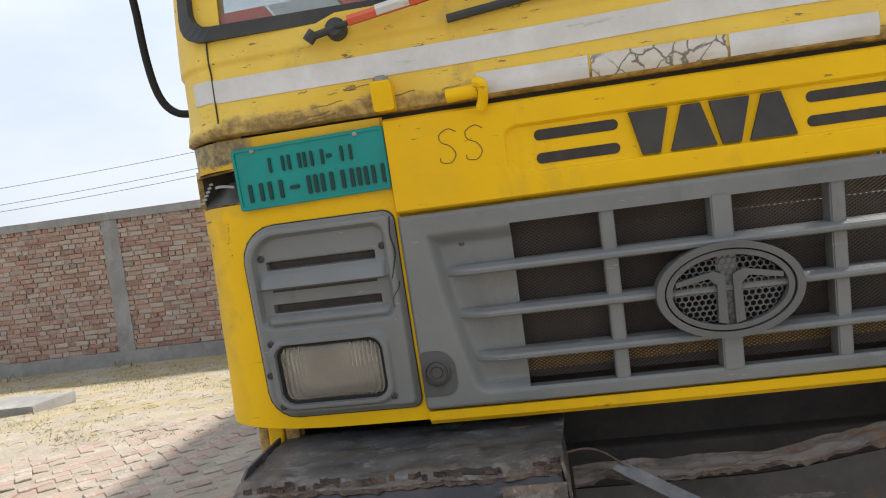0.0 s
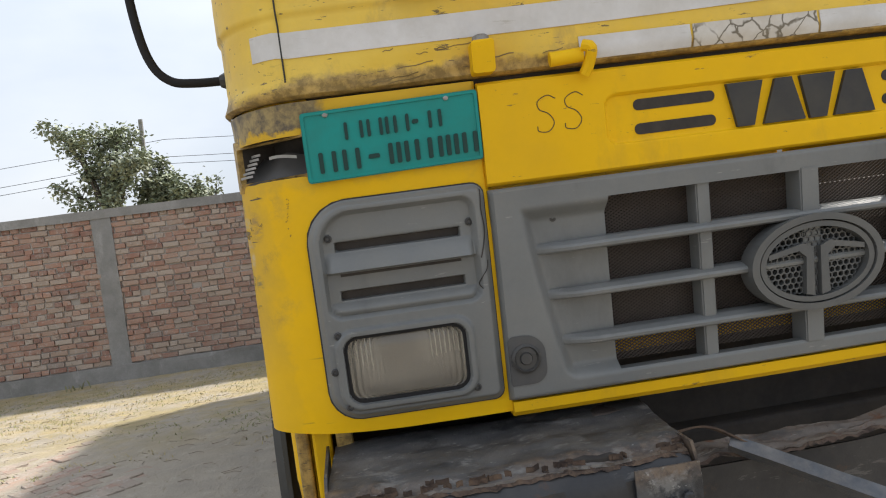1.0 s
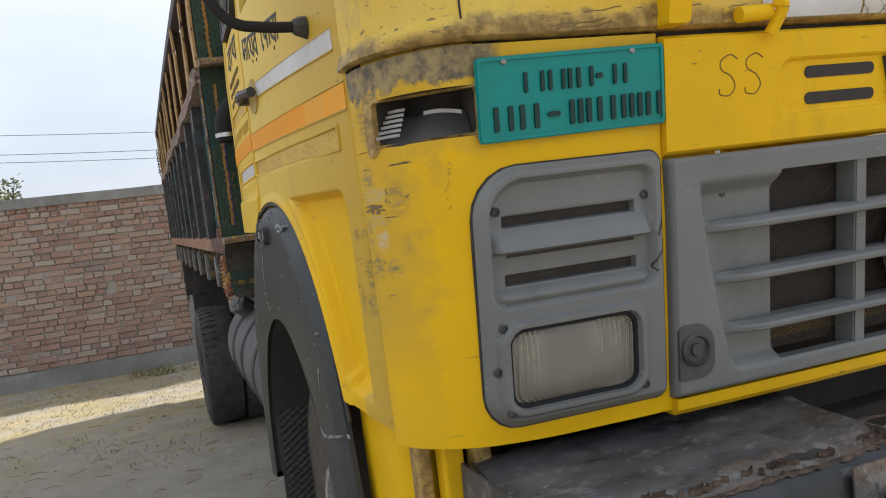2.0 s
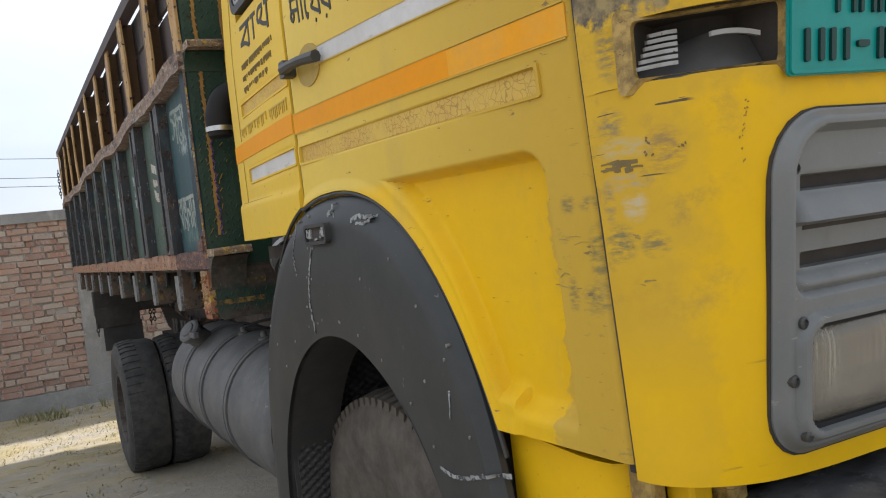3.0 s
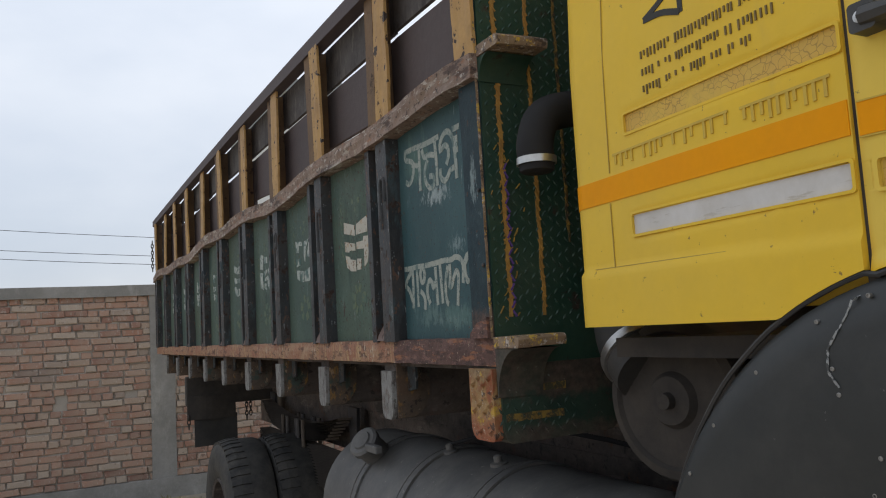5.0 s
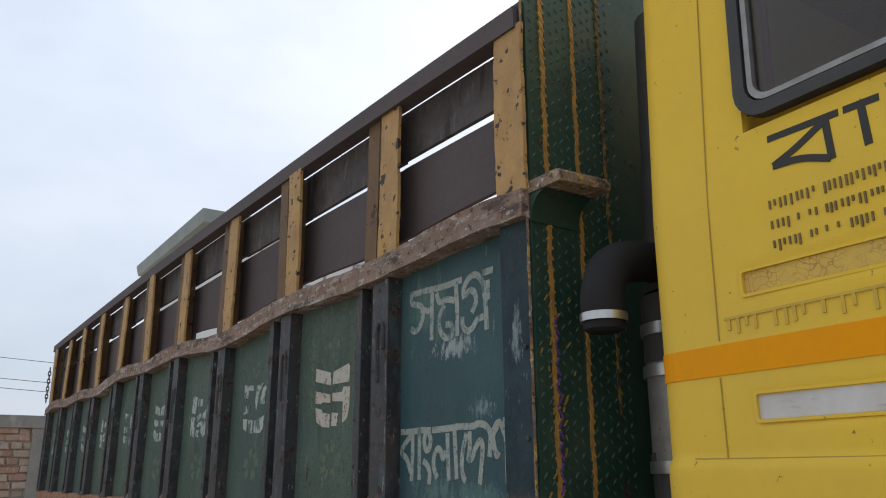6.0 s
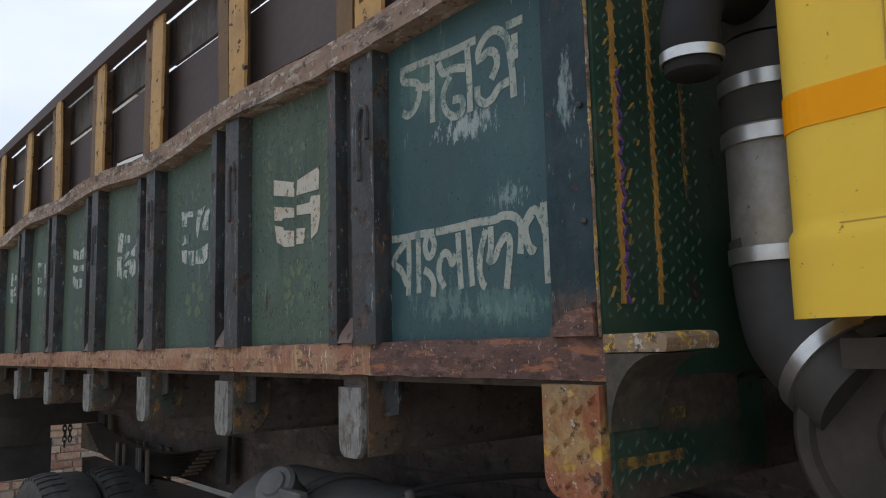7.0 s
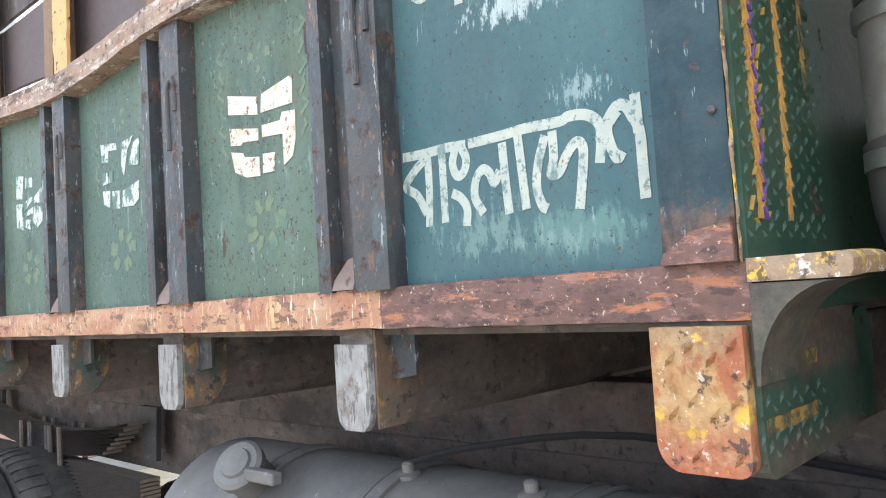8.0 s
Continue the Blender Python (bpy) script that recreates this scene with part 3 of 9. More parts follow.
M["white_paint"] = surface("brushed_white_paint", (0.25, 0.25, 0.24), (0.17, 0.168, 0.16), 12, 0.65, dirt=(0.10, 0.09, 0.08), dirt_amt=0.6, bump=0.3, grain=0.25, layers=(((0.075, 0.065, 0.058), 38, 0.545, 0.03, 0.8, (1, 1.8, 0.5)), ((0.09, 0.055, 0.04), 9, 0.60, 0.06, 0.7, None)))
M["letter_white"] = surface("letter_paint", (0.34, 0.35, 0.30), (0.27, 0.30, 0.265), 14, 0.6, dirt=(0.20, 0.25, 0.23), dirt_amt=0.6, rust=(0.25, 0.12, 0.05), rust_lo=0.63, rust_scale=40, bump=0.1, grain=0.15, layers=(((0.05, 0.11, 0.11), 26, 0.57, 0.07, 0.75, (1, 1, 0.5)), ((0.05, 0.11, 0.11), 90, 0.58, 0.03, 0.75, None)))
M["stencil_white"] = surface("stencil_paint", (0.45, 0.43, 0.37), (0.41, 0.385, 0.315), 14, 0.6, rust=(0.22, 0.10, 0.04), rust_lo=0.555, rust_scale=48, bump=0.1, grain=0.14, layers=(((0.40, 0.24, 0.11), 30, 0.60, 0.06, 0.6, None),))
M["stencil_worn"] = surface("worn_stencil_paint", (0.42, 0.44, 0.40), (0.34, 0.37, 0.34), 14, 0.6, rust=(0.16, 0.08, 0.04), rust_lo=0.66, rust_scale=48, bump=0.1, grain=0.15, layers=(((0.055, 0.115, 0.10), 17, 0.505, 0.03, 0.95, (1, 1, 0.6)), ((0.055, 0.11, 0.095), 60, 0.57, 0.03, 0.9, None)))
M["motif"] = surface("faded_motif_paint", (0.118, 0.142, 0.072), (0.092, 0.126, 0.080), 14, 0.6, bump=0.1, grain=0.15, layers=(((0.056, 0.106, 0.084), 26, 0.47, 0.16, 0.95, None), ((0.056, 0.106, 0.084), 80, 0.52, 0.08, 0.8, None)))
M["letter_dark"] = surface("black_letter_paint", (0.03, 0.028, 0.022), None, 8, 0.6, bump=0.05, grain=0.15)
M["letter_ink"] = surface("faded_ink", (0.075, 0.05, 0.02), None, 8, 0.6, bump=0.02, grain=0.1)
M["letter_brown"] = surface("brown_letter_paint", (0.15, 0.105, 0.035), (0.22, 0.15, 0.05), 14, 0.6, bump=0.05, grain=0.15)
M["letter_faint"] = surface("faint_olive_paint", (0.52, 0.35, 0.05), (0.60, 0.41, 0.05), 14, 0.6, bump=0.05, grain=0.12)
M["oval"] = surface("oval_badge_grey", (0.085, 0.088, 0.088), (0.11, 0.112, 0.11), 5, 0.5, dirt=(0.15, 0.14, 0.12), dirt_amt=0.4, bump=0.05, grain=0.1)
M["dish_seam_olive"] = surface("olive_dish_shade_and_seam", (0.40, 0.27, 0.05), (0.46, 0.32, 0.07), 14, 0.6, bump=0.05, grain=0.15)
M["rub_green"] = surface("grey_green_rub", (0.22, 0.18, 0.07), (0.32, 0.24, 0.07), 20, 0.7, bump=0.05, grain=0.2, layers=(((0.45, 0.33, 0.06), 70, 0.54, 0.05, 0.8, None),))
M["cross"] = surface("rusty_crossmember", (0.055, 0.047, 0.043), (0.082, 0.062, 0.053), 4, 0.85, dirt=(0.15, 0.125, 0.105), dirt_amt=0.5, rust=(0.14, 0.075, 0.046), rust_lo=0.6, bump=0.5, grain=0.3, layers=(((0.026, 0.022, 0.021), 3, 0.50, 0.12, 0.75, (1, 1, 1.6)), ((0.19, 0.165, 0.14), 9, 0.60, 0.1, 0.5, (1, 0.5, 2)), ((0.12, 0.055, 0.04), 6, 0.60, 0.1, 0.6, None), ((0.020, 0.018, 0.018), 26, 0.60, 0.06, 0.7, None)))
M["spring"] = surface("dusty_spring_steel", (0.105, 0.083, 0.066), (0.075, 0.060, 0.048), 7, 0.8, dirt=(0.19, 0.16, 0.13), dirt_amt=0.5, bump=0.3, grain=0.25)
M["net"] = surface("dark_wire_net", (0.085, 0.068, 0.058), (0.065, 0.05, 0.042), 6, 0.7, bump=0.1, grain=0.2)
M["strut"] = surface("worn_strut_paint", (0.05, 0.055, 0.062), (0.10, 0.105, 0.115), 8, 0.35, 0.3, dirt=(0.22, 0.19, 0.16), dirt_amt=0.5, bump=0.2, grain=0.2)
M["socket"] = surface("socket_plastic", (0.075, 0.077, 0.08), (0.06, 0.06, 0.063), 6, 0.55, dirt=(0.12, 0.11, 0.095), dirt_amt=0.4, bump=0.05, grain=0.1)
M["bracket_rust"] = surface("rusted_bracket_paint", (0.060, 0.048, 0.040), (0.10, 0.062, 0.040), 9, 0.75, dirt=(0.15, 0.12, 0.08), dirt_amt=0.5, bump=0.5, grain=0.28, layers=(((0.24, 0.13, 0.035), 22, 0.60, 0.05, 0.75, (1, 1, 0.5)), ((0.03, 0.065, 0.055), 12, 0.60, 0.06, 0.7, None), ((0.30, 0.22, 0.14), 48, 0.65, 0.03, 0.7, (1, 1, 0.4)), ((0.025, 0.02, 0.018), 30, 0.60, 0.05, 0.8, None)))
M["pink_steel"] = surface("primer_steel", (0.150, 0.110, 0.096), (0.115, 0.078, 0.066), 12, 0.75, dirt=(0.20, 0.14, 0.115), dirt_amt=0.5, bump=0.4, grain=0.25, layers=(((0.055, 0.033, 0.026), 26, 0.62, 0.05, 0.85, None), ((0.26, 0.18, 0.15), 16, 0.60, 0.06, 0.7, None)))
M["concrete"] = surface("grey_concrete", (0.29, 0.278, 0.26), (0.215, 0.208, 0.196), 1.6, 0.9, dirt=(0.13, 0.125, 0.11), dirt_amt=0.55, bump=0.5, bump_scale=45, grain=0.18, layers=(((0.38, 0.365, 0.34), 4, 0.58, 0.1, 0.5, (1, 1, 0.4)),))
M["mortar"] = surface("mortar", (0.38, 0.345, 0.305), (0.29, 0.26, 0.23), 2, 0.95, bump=0.5, bump_scale=60, grain=0.25)
M["leaf"] = surface("leaf_green", (0.19, 0.22, 0.13), (0.23, 0.25, 0.17), 1.2, 0.6, bump=0.0, grain=0.25)
M["bark"] = surface("bark", (0.12, 0.10, 0.08), (0.07, 0.06, 0.05), 5, 0.9, bump=0.6, bump_scale=20, grain=0.2)
M["house_white"] = surface("white_plaster", (0.62, 0.64, 0.65), (0.55, 0.57, 0.58), 0.6, 0.8, bump=0.1, grain=0.05)
M["house_grey"] = surface("grey_roof_plaster", (0.26, 0.29, 0.31), (0.22, 0.245, 0.26), 0.8, 0.8, bump=0.1, grain=0.06)
M["grass_dry"] = surface("dry_grass", (0.36, 0.285, 0.14), (0.27, 0.225, 0.09), 0.9, 0.8, bump=0.0, grain=0.25)
M["grass_green"] = surface("green_grass", (0.15, 0.165, 0.06), (0.25, 0.22, 0.09), 0.9, 0.8, bump=0.0, grain=0.25)
M["weed"] = surface("dusty_weeds", (0.19, 0.19, 0.10), (0.28, 0.245, 0.13), 3.0, 0.8, bump=0.0, grain=0.25)
M["twig"] = surface("dry_twigs", (0.13, 0.09, 0.06), (0.20, 0.15, 0.10), 4, 0.9, bump=0.2, grain=0.25)
M["cable"] = surface("black_cable", (0.018, 0.018, 0.020), (0.025, 0.024, 0.024), 2, 0.7, spec=0.15, bump=0.0, grain=0.05)


def brick_mat(name, dusty, dust=(0.33, 0.28, 0.23), lo=0.42):
    m, n, l, bsdf = node_mat(name)
    co = n.new("ShaderNodeTexCoord").outputs["Object"]
    rnd = n.new("ShaderNodeObjectInfo").outputs["Random"] if not dusty[1] else n.new("ShaderNodeNewGeometry").outputs["Random Per Island"]
    r = n.new("ShaderNodeValToRGB")
    el = r.color_ramp.elements
    tones = ((0.0, (0.23, 0.122, 0.090)), (0.24, (0.30, 0.162, 0.115)), (0.50, (0.37, 0.215, 0.152)), (0.72, (0.34, 0.250, 0.190)), (0.93, (0.41, 0.33, 0.265)), (1.0, (0.21, 0.150, 0.125)))
    while len(el) < len(tones):
        el.new(0.5)
    for e, (p, c) in zip(el, tones):
        e.position, e.color = p, (*c, 1)
    l.new(rnd, r.inputs["Fac"])
    fine = tex_noise(n, l, co, 45, 6, 0.7)
    big = tex_noise(n, l, co, 6, 5, 0.6)
    col = blend(n, l, maths(n, l, "MULTIPLY", ramp(n, l, big, lo, lo + 0.24), dusty[0]), r.outputs["Color"], dust)
    col = blend(n, l, maths(n, l, "MULTIPLY", ramp(n, l, fine, 0.55, 0.7), 0.35), col, (0.10, 0.07, 0.06))
    smear = ramp(n, l, tex_noise(n, l, co, 24, 6, 0.7, (1, 1, 0.6), 5.0), 0.55, 0.61)
    col = blend(n, l, maths(n, l, "MULTIPLY", smear, 0.5), col, (0.42, 0.385, 0.34))
    pit = ramp(n, l, tex_noise(n, l, co, 20, 5, 0.65, None, 11.0), 0.60, 0.66)
    col = blend(n, l, maths(n, l, "MULTIPLY", pit, 0.6), col, (0.075, 0.05, 0.042))
    l.new(col, bsdf.inputs["Base Color"])
    bsdf.inputs["Roughness"].default_value = 0.92
    b = n.new("ShaderNodeBump")
    b.inputs["Strength"].default_value, b.inputs["Distance"].default_value = 0.6, 0.006
    l.new(fine, b.inputs["Height"])
    l.new(b.outputs["Normal"], bsdf.inputs["Normal"])
    return m


M["brick"], M["brick_far"] = brick_mat("brick_clay", (0.45, False)), brick_mat("brick_clay_joined", (0.45, True))
M["paver"], M["paver_far"] = brick_mat("paver_clay", (0.80, False), (0.275, 0.235, 0.188), 0.30), brick_mat("paver_clay_joined", (0.80, True), (0.275, 0.235, 0.188), 0.30)


def ground_mat():
    m, n, l, bsdf = node_mat("sandy_ground")
    co = n.new("ShaderNodeTexCoord").outputs["Object"]
    big, mid, fine = tex_noise(n, l, co, 0.5, 6, 0.6), tex_noise(n, l, co, 3.0, 7, 0.65), tex_noise(n, l, co, 40, 6, 0.7)
    col = blend(n, l, ramp(n, l, mid, 0.35, 0.68), (0.345, 0.300, 0.235), (0.262, 0.232, 0.189))
    col = blend(n, l, maths(n, l, "MULTIPLY", ramp(n, l, big, 0.48, 0.62), 0.6), col, (0.275, 0.235, 0.175))
    yy = axis(n, l, co, 1)
    grass = maths(n, l, "MULTIPLY", ramp(n, l, tex_noise(n, l, co, 1.6, 8, 0.75), 0.43, 0.56), ramp(n, l, yy, 4.4, 6.6))
    col = blend(n, l, maths(n, l, "MULTIPLY", grass, 0.85), col, blend(n, l, ramp(n, l, mid, 0.4, 0.62), (0.34, 0.265, 0.130), (0.25, 0.205, 0.090)))
    col = blend(n, l, maths(n, l, "MULTIPLY", ramp(n, l, fine, 0.58, 0.75), 0.45), col, (0.15, 0.125, 0.095))
    straw = ramp(n, l, tex_noise(n, l, co, 16, 6, 0.7, (1, 0.35, 1), 3.0), 0.60, 0.64)
    col = blend(n, l, maths(n, l, "MULTIPLY", straw, 0.45), col, (0.20, 0.155, 0.09))
    pale = ramp(n, l, tex_noise(n, l, co, 7, 7, 0.7, None, 8.0), 0.56, 0.66)
    col = blend(n, l, maths(n, l, "MULTIPLY", pale, 0.4), col, (0.44, 0.39, 0.305))
    l.new(col, bsdf.inputs["Base Color"])
    bsdf.inputs["Roughness"].default_value = 0.95
    b = n.new("ShaderNodeBump")
    b.inputs["Strength"].default_value, b.inputs["Distance"].default_value = 0.7, 0.02
    l.new(maths(n, l, "ADD", fine, maths(n, l, "MULTIPLY", mid, 2.0)), b.inputs["Height"])
    l.new(b.outputs["Normal"], bsdf.inputs["Normal"])
    return m


M["ground"] = ground_mat()


def glass_mat(name, tint, rough=0.03):
    m, n, l, bsdf = node_mat(name)
    bsdf.inputs["Base Color"].default_value = (*tint, 1)
    bsdf.inputs["Transmission Weight"].default_value, bsdf.inputs["Roughness"].default_value, bsdf.inputs["IOR"].default_value = 1.0, rough, 1.45
    return m


M["glass"] = glass_mat("window_glass", (0.75, 0.80, 0.80))
# the dark tint stands in for the shade inside the cab
M["glass_shade_tint"] = glass_mat("interior_shade_glass", (0.24, 0.27, 0.29))


def lens_mat():
    """Dusty lamp glass that shows most of the bowl; the flutes' glints and shade are painted in."""
    m, n, l, bsdf = node_mat("lamp_glass")
    co = n.new("ShaderNodeTexCoord").outputs["Object"]
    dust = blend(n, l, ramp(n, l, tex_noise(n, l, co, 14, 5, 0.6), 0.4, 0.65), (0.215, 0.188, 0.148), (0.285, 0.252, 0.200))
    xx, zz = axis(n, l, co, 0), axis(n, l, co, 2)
    # pale stripes paint the side ribs' highlights, dark stripes the middle ribs' shade
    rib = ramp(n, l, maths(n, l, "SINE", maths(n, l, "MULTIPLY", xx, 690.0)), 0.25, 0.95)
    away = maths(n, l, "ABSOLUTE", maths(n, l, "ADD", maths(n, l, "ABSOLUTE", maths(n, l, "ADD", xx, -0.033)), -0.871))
    side_rib_glints = maths(n, l, "MULTIPLY", ramp(n, l, away, 0.030, 0.060), ramp(n, l, maths(n, l, "ADD", zz, maths(n, l, "MULTIPLY", tex_noise(n, l, co, 22, 3, 0.5), 0.10)), 1.325, 1.36))
    dust = blend(n, l, maths(n, l, "MULTIPLY", rib, side_rib_glints), dust, (0.44, 0.405, 0.325))
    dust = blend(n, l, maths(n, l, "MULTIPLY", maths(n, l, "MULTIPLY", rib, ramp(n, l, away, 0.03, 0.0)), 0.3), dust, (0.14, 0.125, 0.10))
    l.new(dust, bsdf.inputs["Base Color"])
    bsdf.inputs["Roughness"].default_value, bsdf.inputs["Specular IOR Level"].default_value = 0.10, 0.9
    bsdf.inputs["Alpha"].default_value = 0.52
    return m


M["lens"] = lens_mat()
M["reflector"] = surface("lamp_bowl", (0.78, 0.72, 0.62), (0.62, 0.56, 0.48), 8, 0.20, 0.95, bump=0.02, grain=0.05)


# ---- mesh tools ----
def part(name, bm, mat, parent, label="", smooth=False):
    bmesh.ops.recalc_face_normals(bm, faces=bm.faces)
    me = bpy.data.meshes.new(name)
    bm.to_mesh(me)
    bm.free()
    if smooth:
        me.polygons.foreach_set("use_smooth", [True] * len(me.polygons))
        me.set_sharp_from_angle(angle=radians(38))
    me.materials.append(M[mat])
    ob = new(name, me)
    if parent:
        ob.parent = parent
        ob.matrix_parent_inverse = parent_inverse(parent)
    if label:
        ob["label"] = label
    return ob


def parent_inverse(parent):
    m = parent.matrix_basis.copy()
    p = parent
    while p.parent:
        m = p.parent.matrix_basis @ p.matrix_parent_inverse @ m
        p = p.parent
    return m.inverted()


def thing(name, at, label, category, kind="", group=""):
    e = new(name)
    e.location = at
    e.empty_display_size = 0.2
    e.matrix_basis = Matrix.Translation(at)
    return tagged(e, label, category, group, kind)


def box(bm, x0, x1, y0, y1, z0, z1, bevel=0.0, seg=2):
    r = bmesh.ops.create_cube(bm, size=1.0)
    vs = r["verts"]
    for v in vs:
        v.co = Vector((x0 + (v.co.x + 0.5) * (x1 - x0), y0 + (v.co.y + 0.5) * (y1 - y0), z0 + (v.co.z + 0.5) * (z1 - z0)))
    if bevel:
        es = list({e for v in vs for e in v.link_edges})
        bmesh.ops.bevel(bm, geom=es, offset=bevel, segments=seg, affect="EDGES", profile=0.5)
    return vs


def prism(bm, pts, fa, fb):
    """A closed outline pts (2D) between two places: fa and fb give a point for each outline point."""
    a = [bm.verts.new(fa(*p)) for p in pts]
    b = [bm.verts.new(fb(*p)) for p in pts]
    k = len(pts)
    bm.faces.new(a)
    bm.faces.new(b[::-1])
    for i in range(k):
        bm.faces.new((a[i], a[(i + 1) % k], b[(i + 1) % k], b[i]))


def rrect(x0, x1, z0, z1, r, k=5):
    """A rounded rectangle's outline; r may be four radii, from the lower left, anticlockwise."""
    rs = r if isinstance(r, tuple) else (r,) * 4
    out = []
    for (cx, cz, a0), q in zip(((x0, z0, 180), (x1, z0, 270), (x1, z1, 0), (x0, z1, 90)), rs):
        sx, sz = (1 if cx == x0 else -1), (1 if cz == z0 else -1)
        for i in range(k + 1):
            a = radians(a0 + 90 * i / k)
            out.append((cx + sx * q + q * math.cos(a), cz + sz * q + q * math.sin(a)))
    return out


def ring(bm, outer, inner, fa, fb):
    """A frame between two outlines with as many points, from fa's side to fb's."""
    k = len(outer)
    ao, ai = [bm.verts.new(fa(*p)) for p in outer], [bm.verts.new(fa(*p)) for p in inner]
    bo, bi = [bm.verts.new(fb(*p)) for p in outer], [bm.verts.new(fb(*p)) for p in inner]
    for i in range(k):
        j = (i + 1) % k
        bm.faces.new((ao[i], ao[j], ai[j], ai[i]))
        bm.faces.new((bo[i], bi[i], bi[j], bo[j]))
        bm.faces.new((ao[i], bo[i], bo[j], ao[j]))
        bm.faces.new((ai[i], ai[j], bi[j], bi[i]))


def sheet(bm, us, vs, f, back):
    """A bent sheet: f(u, v) is its outer face; back is the way through its thickness."""
    back = Vector(back)
    g = [[Vector(f(u, v)) for v in vs] for u in us]
    a = [[bm.verts.new(p) for p in row] for row in g]
    b = [[bm.verts.new(p + back) for p in row] for row in g]
    nu, nv = len(us), len(vs)
    for i in range(nu - 1):
        for j in range(nv - 1):
            bm.faces.new((a[i][j], a[i + 1][j], a[i + 1][j + 1], a[i][j + 1]))
            bm.faces.new((b[i][j], b[i][j + 1], b[i + 1][j + 1], b[i + 1][j]))
    for i in range(nu - 1):
        for j in (0, nv - 1):
            bm.faces.new((a[i][j], b[i][j], b[i + 1][j], a[i + 1][j]))
    for j in range(nv - 1):
        for i in (0, nu - 1):
            bm.faces.new((a[i][j], a[i][j + 1], b[i][j + 1], b[i][j]))


def tube(bm, pts, r, seg=10, caps=True):
    pts = [Vector(p) for p in pts]
    rs = r if isinstance(r, (list, tuple)) else [r] * len(pts)
    rings = []
    up = Vector((0, 0, 1))
    for i, p in enumerate(pts):
        d = (pts[min(i + 1, len(pts) - 1)] - pts[max(i - 1, 0)]).normalized()
        if i:
            s = s - d * s.dot(d)  # carried on from ring to ring, so that the skin does not twist
        else:
            s = d.cross(up)
            if s.length < 0.2:
                s = d.cross(Vector((0, 1, 0)))
        s.normalize()
        w = s.cross(d).normalized()
        rings.append([bm.verts.new(p + (s * math.cos(2 * math.pi * k / seg) + w * math.sin(2 * math.pi * k / seg)) * rs[i]) for k in range(seg)])
    for a, b in zip(rings, rings[1:]):
        for k in range(seg):
            bm.faces.new((a[k], a[(k + 1) % seg], b[(k + 1) % seg], b[k]))
    if caps:
        bm.faces.new(rings[0][::-1])
        bm.faces.new(rings[-1])


def lathe(bm, prof, o, ax, seg=32):
    """Turns a profile of (radius, way along the axis) round the axis ax through o."""
    o, ax = Vector(o), Vector(ax).normalized()
    s = ax.cross(Vector((0, 0, 1))) if abs(ax.z) < 0.9 else ax.cross(Vector((0, 1, 0)))
    s.normalize()
    w = ax.cross(s)
    rings = []
    for r, h in prof:
        if r < 1e-5:
            rings.append([bm.verts.new(o + ax * h)])
        else:
            rings.append([bm.verts.new(o + ax * h + (s * math.cos(2 * math.pi * k / seg) + w * math.sin(2 * math.pi * k / seg)) * r) for k in range(seg)])
    for a, b in zip(rings, rings[1:]):
        for k in range(seg):
            j = (k + 1) % seg
            if len(a) == 1 and len(b) == 1:
                continue
            if len(a) == 1:
                bm.faces.new((a[0], b[j], b[k]))
            elif len(b) == 1:
                bm.faces.new((a[k], a[j], b[0]))
            else:
                bm.faces.new((a[k], a[j], b[j], b[k]))


def stroke(bm, pts, w, place, depth, lift=0.0):
    """A brush stroke along pts (2D), w wide, on a surface: place(u, v, d) gives the point that stands d before it."""
    pts = [Vector((p[0], p[1])) for p in pts]
    sides = []
    for i, p in enumerate(pts):
        d = pts[min(i + 1, len(pts) - 1)] - pts[max(i - 1, 0)]
        d.normalize()
        q = Vector((-d.y, d.x)) * w / 2
        sides.append((p + q, p - q))
    top = [[bm.verts.new(place(s.x, s.y, depth + lift)) for s in pr] for pr in sides]
    low = [[bm.verts.new(place(s.x, s.y, 0.0)) for s in pr] for pr in sides]
    for i in range(len(pts) - 1):
        bm.faces.new((top[i][0], top[i][1], top[i + 1][1], top[i + 1][0]))
        for k in (0, 1):
            bm.faces.new((top[i][k], top[i + 1][k], low[i + 1][k], low[i][k]))
    for i in (0, -1):
        bm.faces.new((top[i][0], top[i][1], low[i][1], low[i][0]))


def curve_pts(pts, k=5):
    """A smooth line through the points."""
    P = [Vector(p) for p in pts]
    P = [P[0] * 2 - P[1]] + P + [P[-1] * 2 - P[-2]]
    out = []
    for i in range(1, len(P) - 2):
        for j in range(k):
            t = j / k
            a, b, c, d = P[i - 1], P[i], P[i + 1], P[i + 2]
            out.append(0.5 * ((2 * b) + (c - a) * t + (2 * a - 5 * b + 4 * c - d) * t * t + (3 * b - a - 3 * c + d) * t ** 3))
    out.append(P[-2])
    return out


def span(a, b, k):
    return [a + (b - a) * i / k for i in range(k + 1)]


def in_rr(x, z, x0, x1, z0, z1, r):
    """How far inside a rounded rectangle a point lies (negative outside)."""
    dx, dz = abs(x - (x0 + x1) / 2) - (x1 - x0) / 2 + r, abs(z - (z0 + z1) / 2) - (z1 - z0) / 2 + r
    return -(math.hypot(max(dx, 0), max(dz, 0)) + min(max(dx, dz), 0) - r)


def in_rr4(x, z, x0, x1, z0, z1, rs):
    """The same with a radius for each corner, from the lower left, anticlockwise."""
    right, top = x > (x0 + x1) / 2, z > (z0 + z1) / 2
    return in_rr(x, z, x0, x1, z0, z1, rs[2 if right and top else 1 if right else 3 if top else 0])


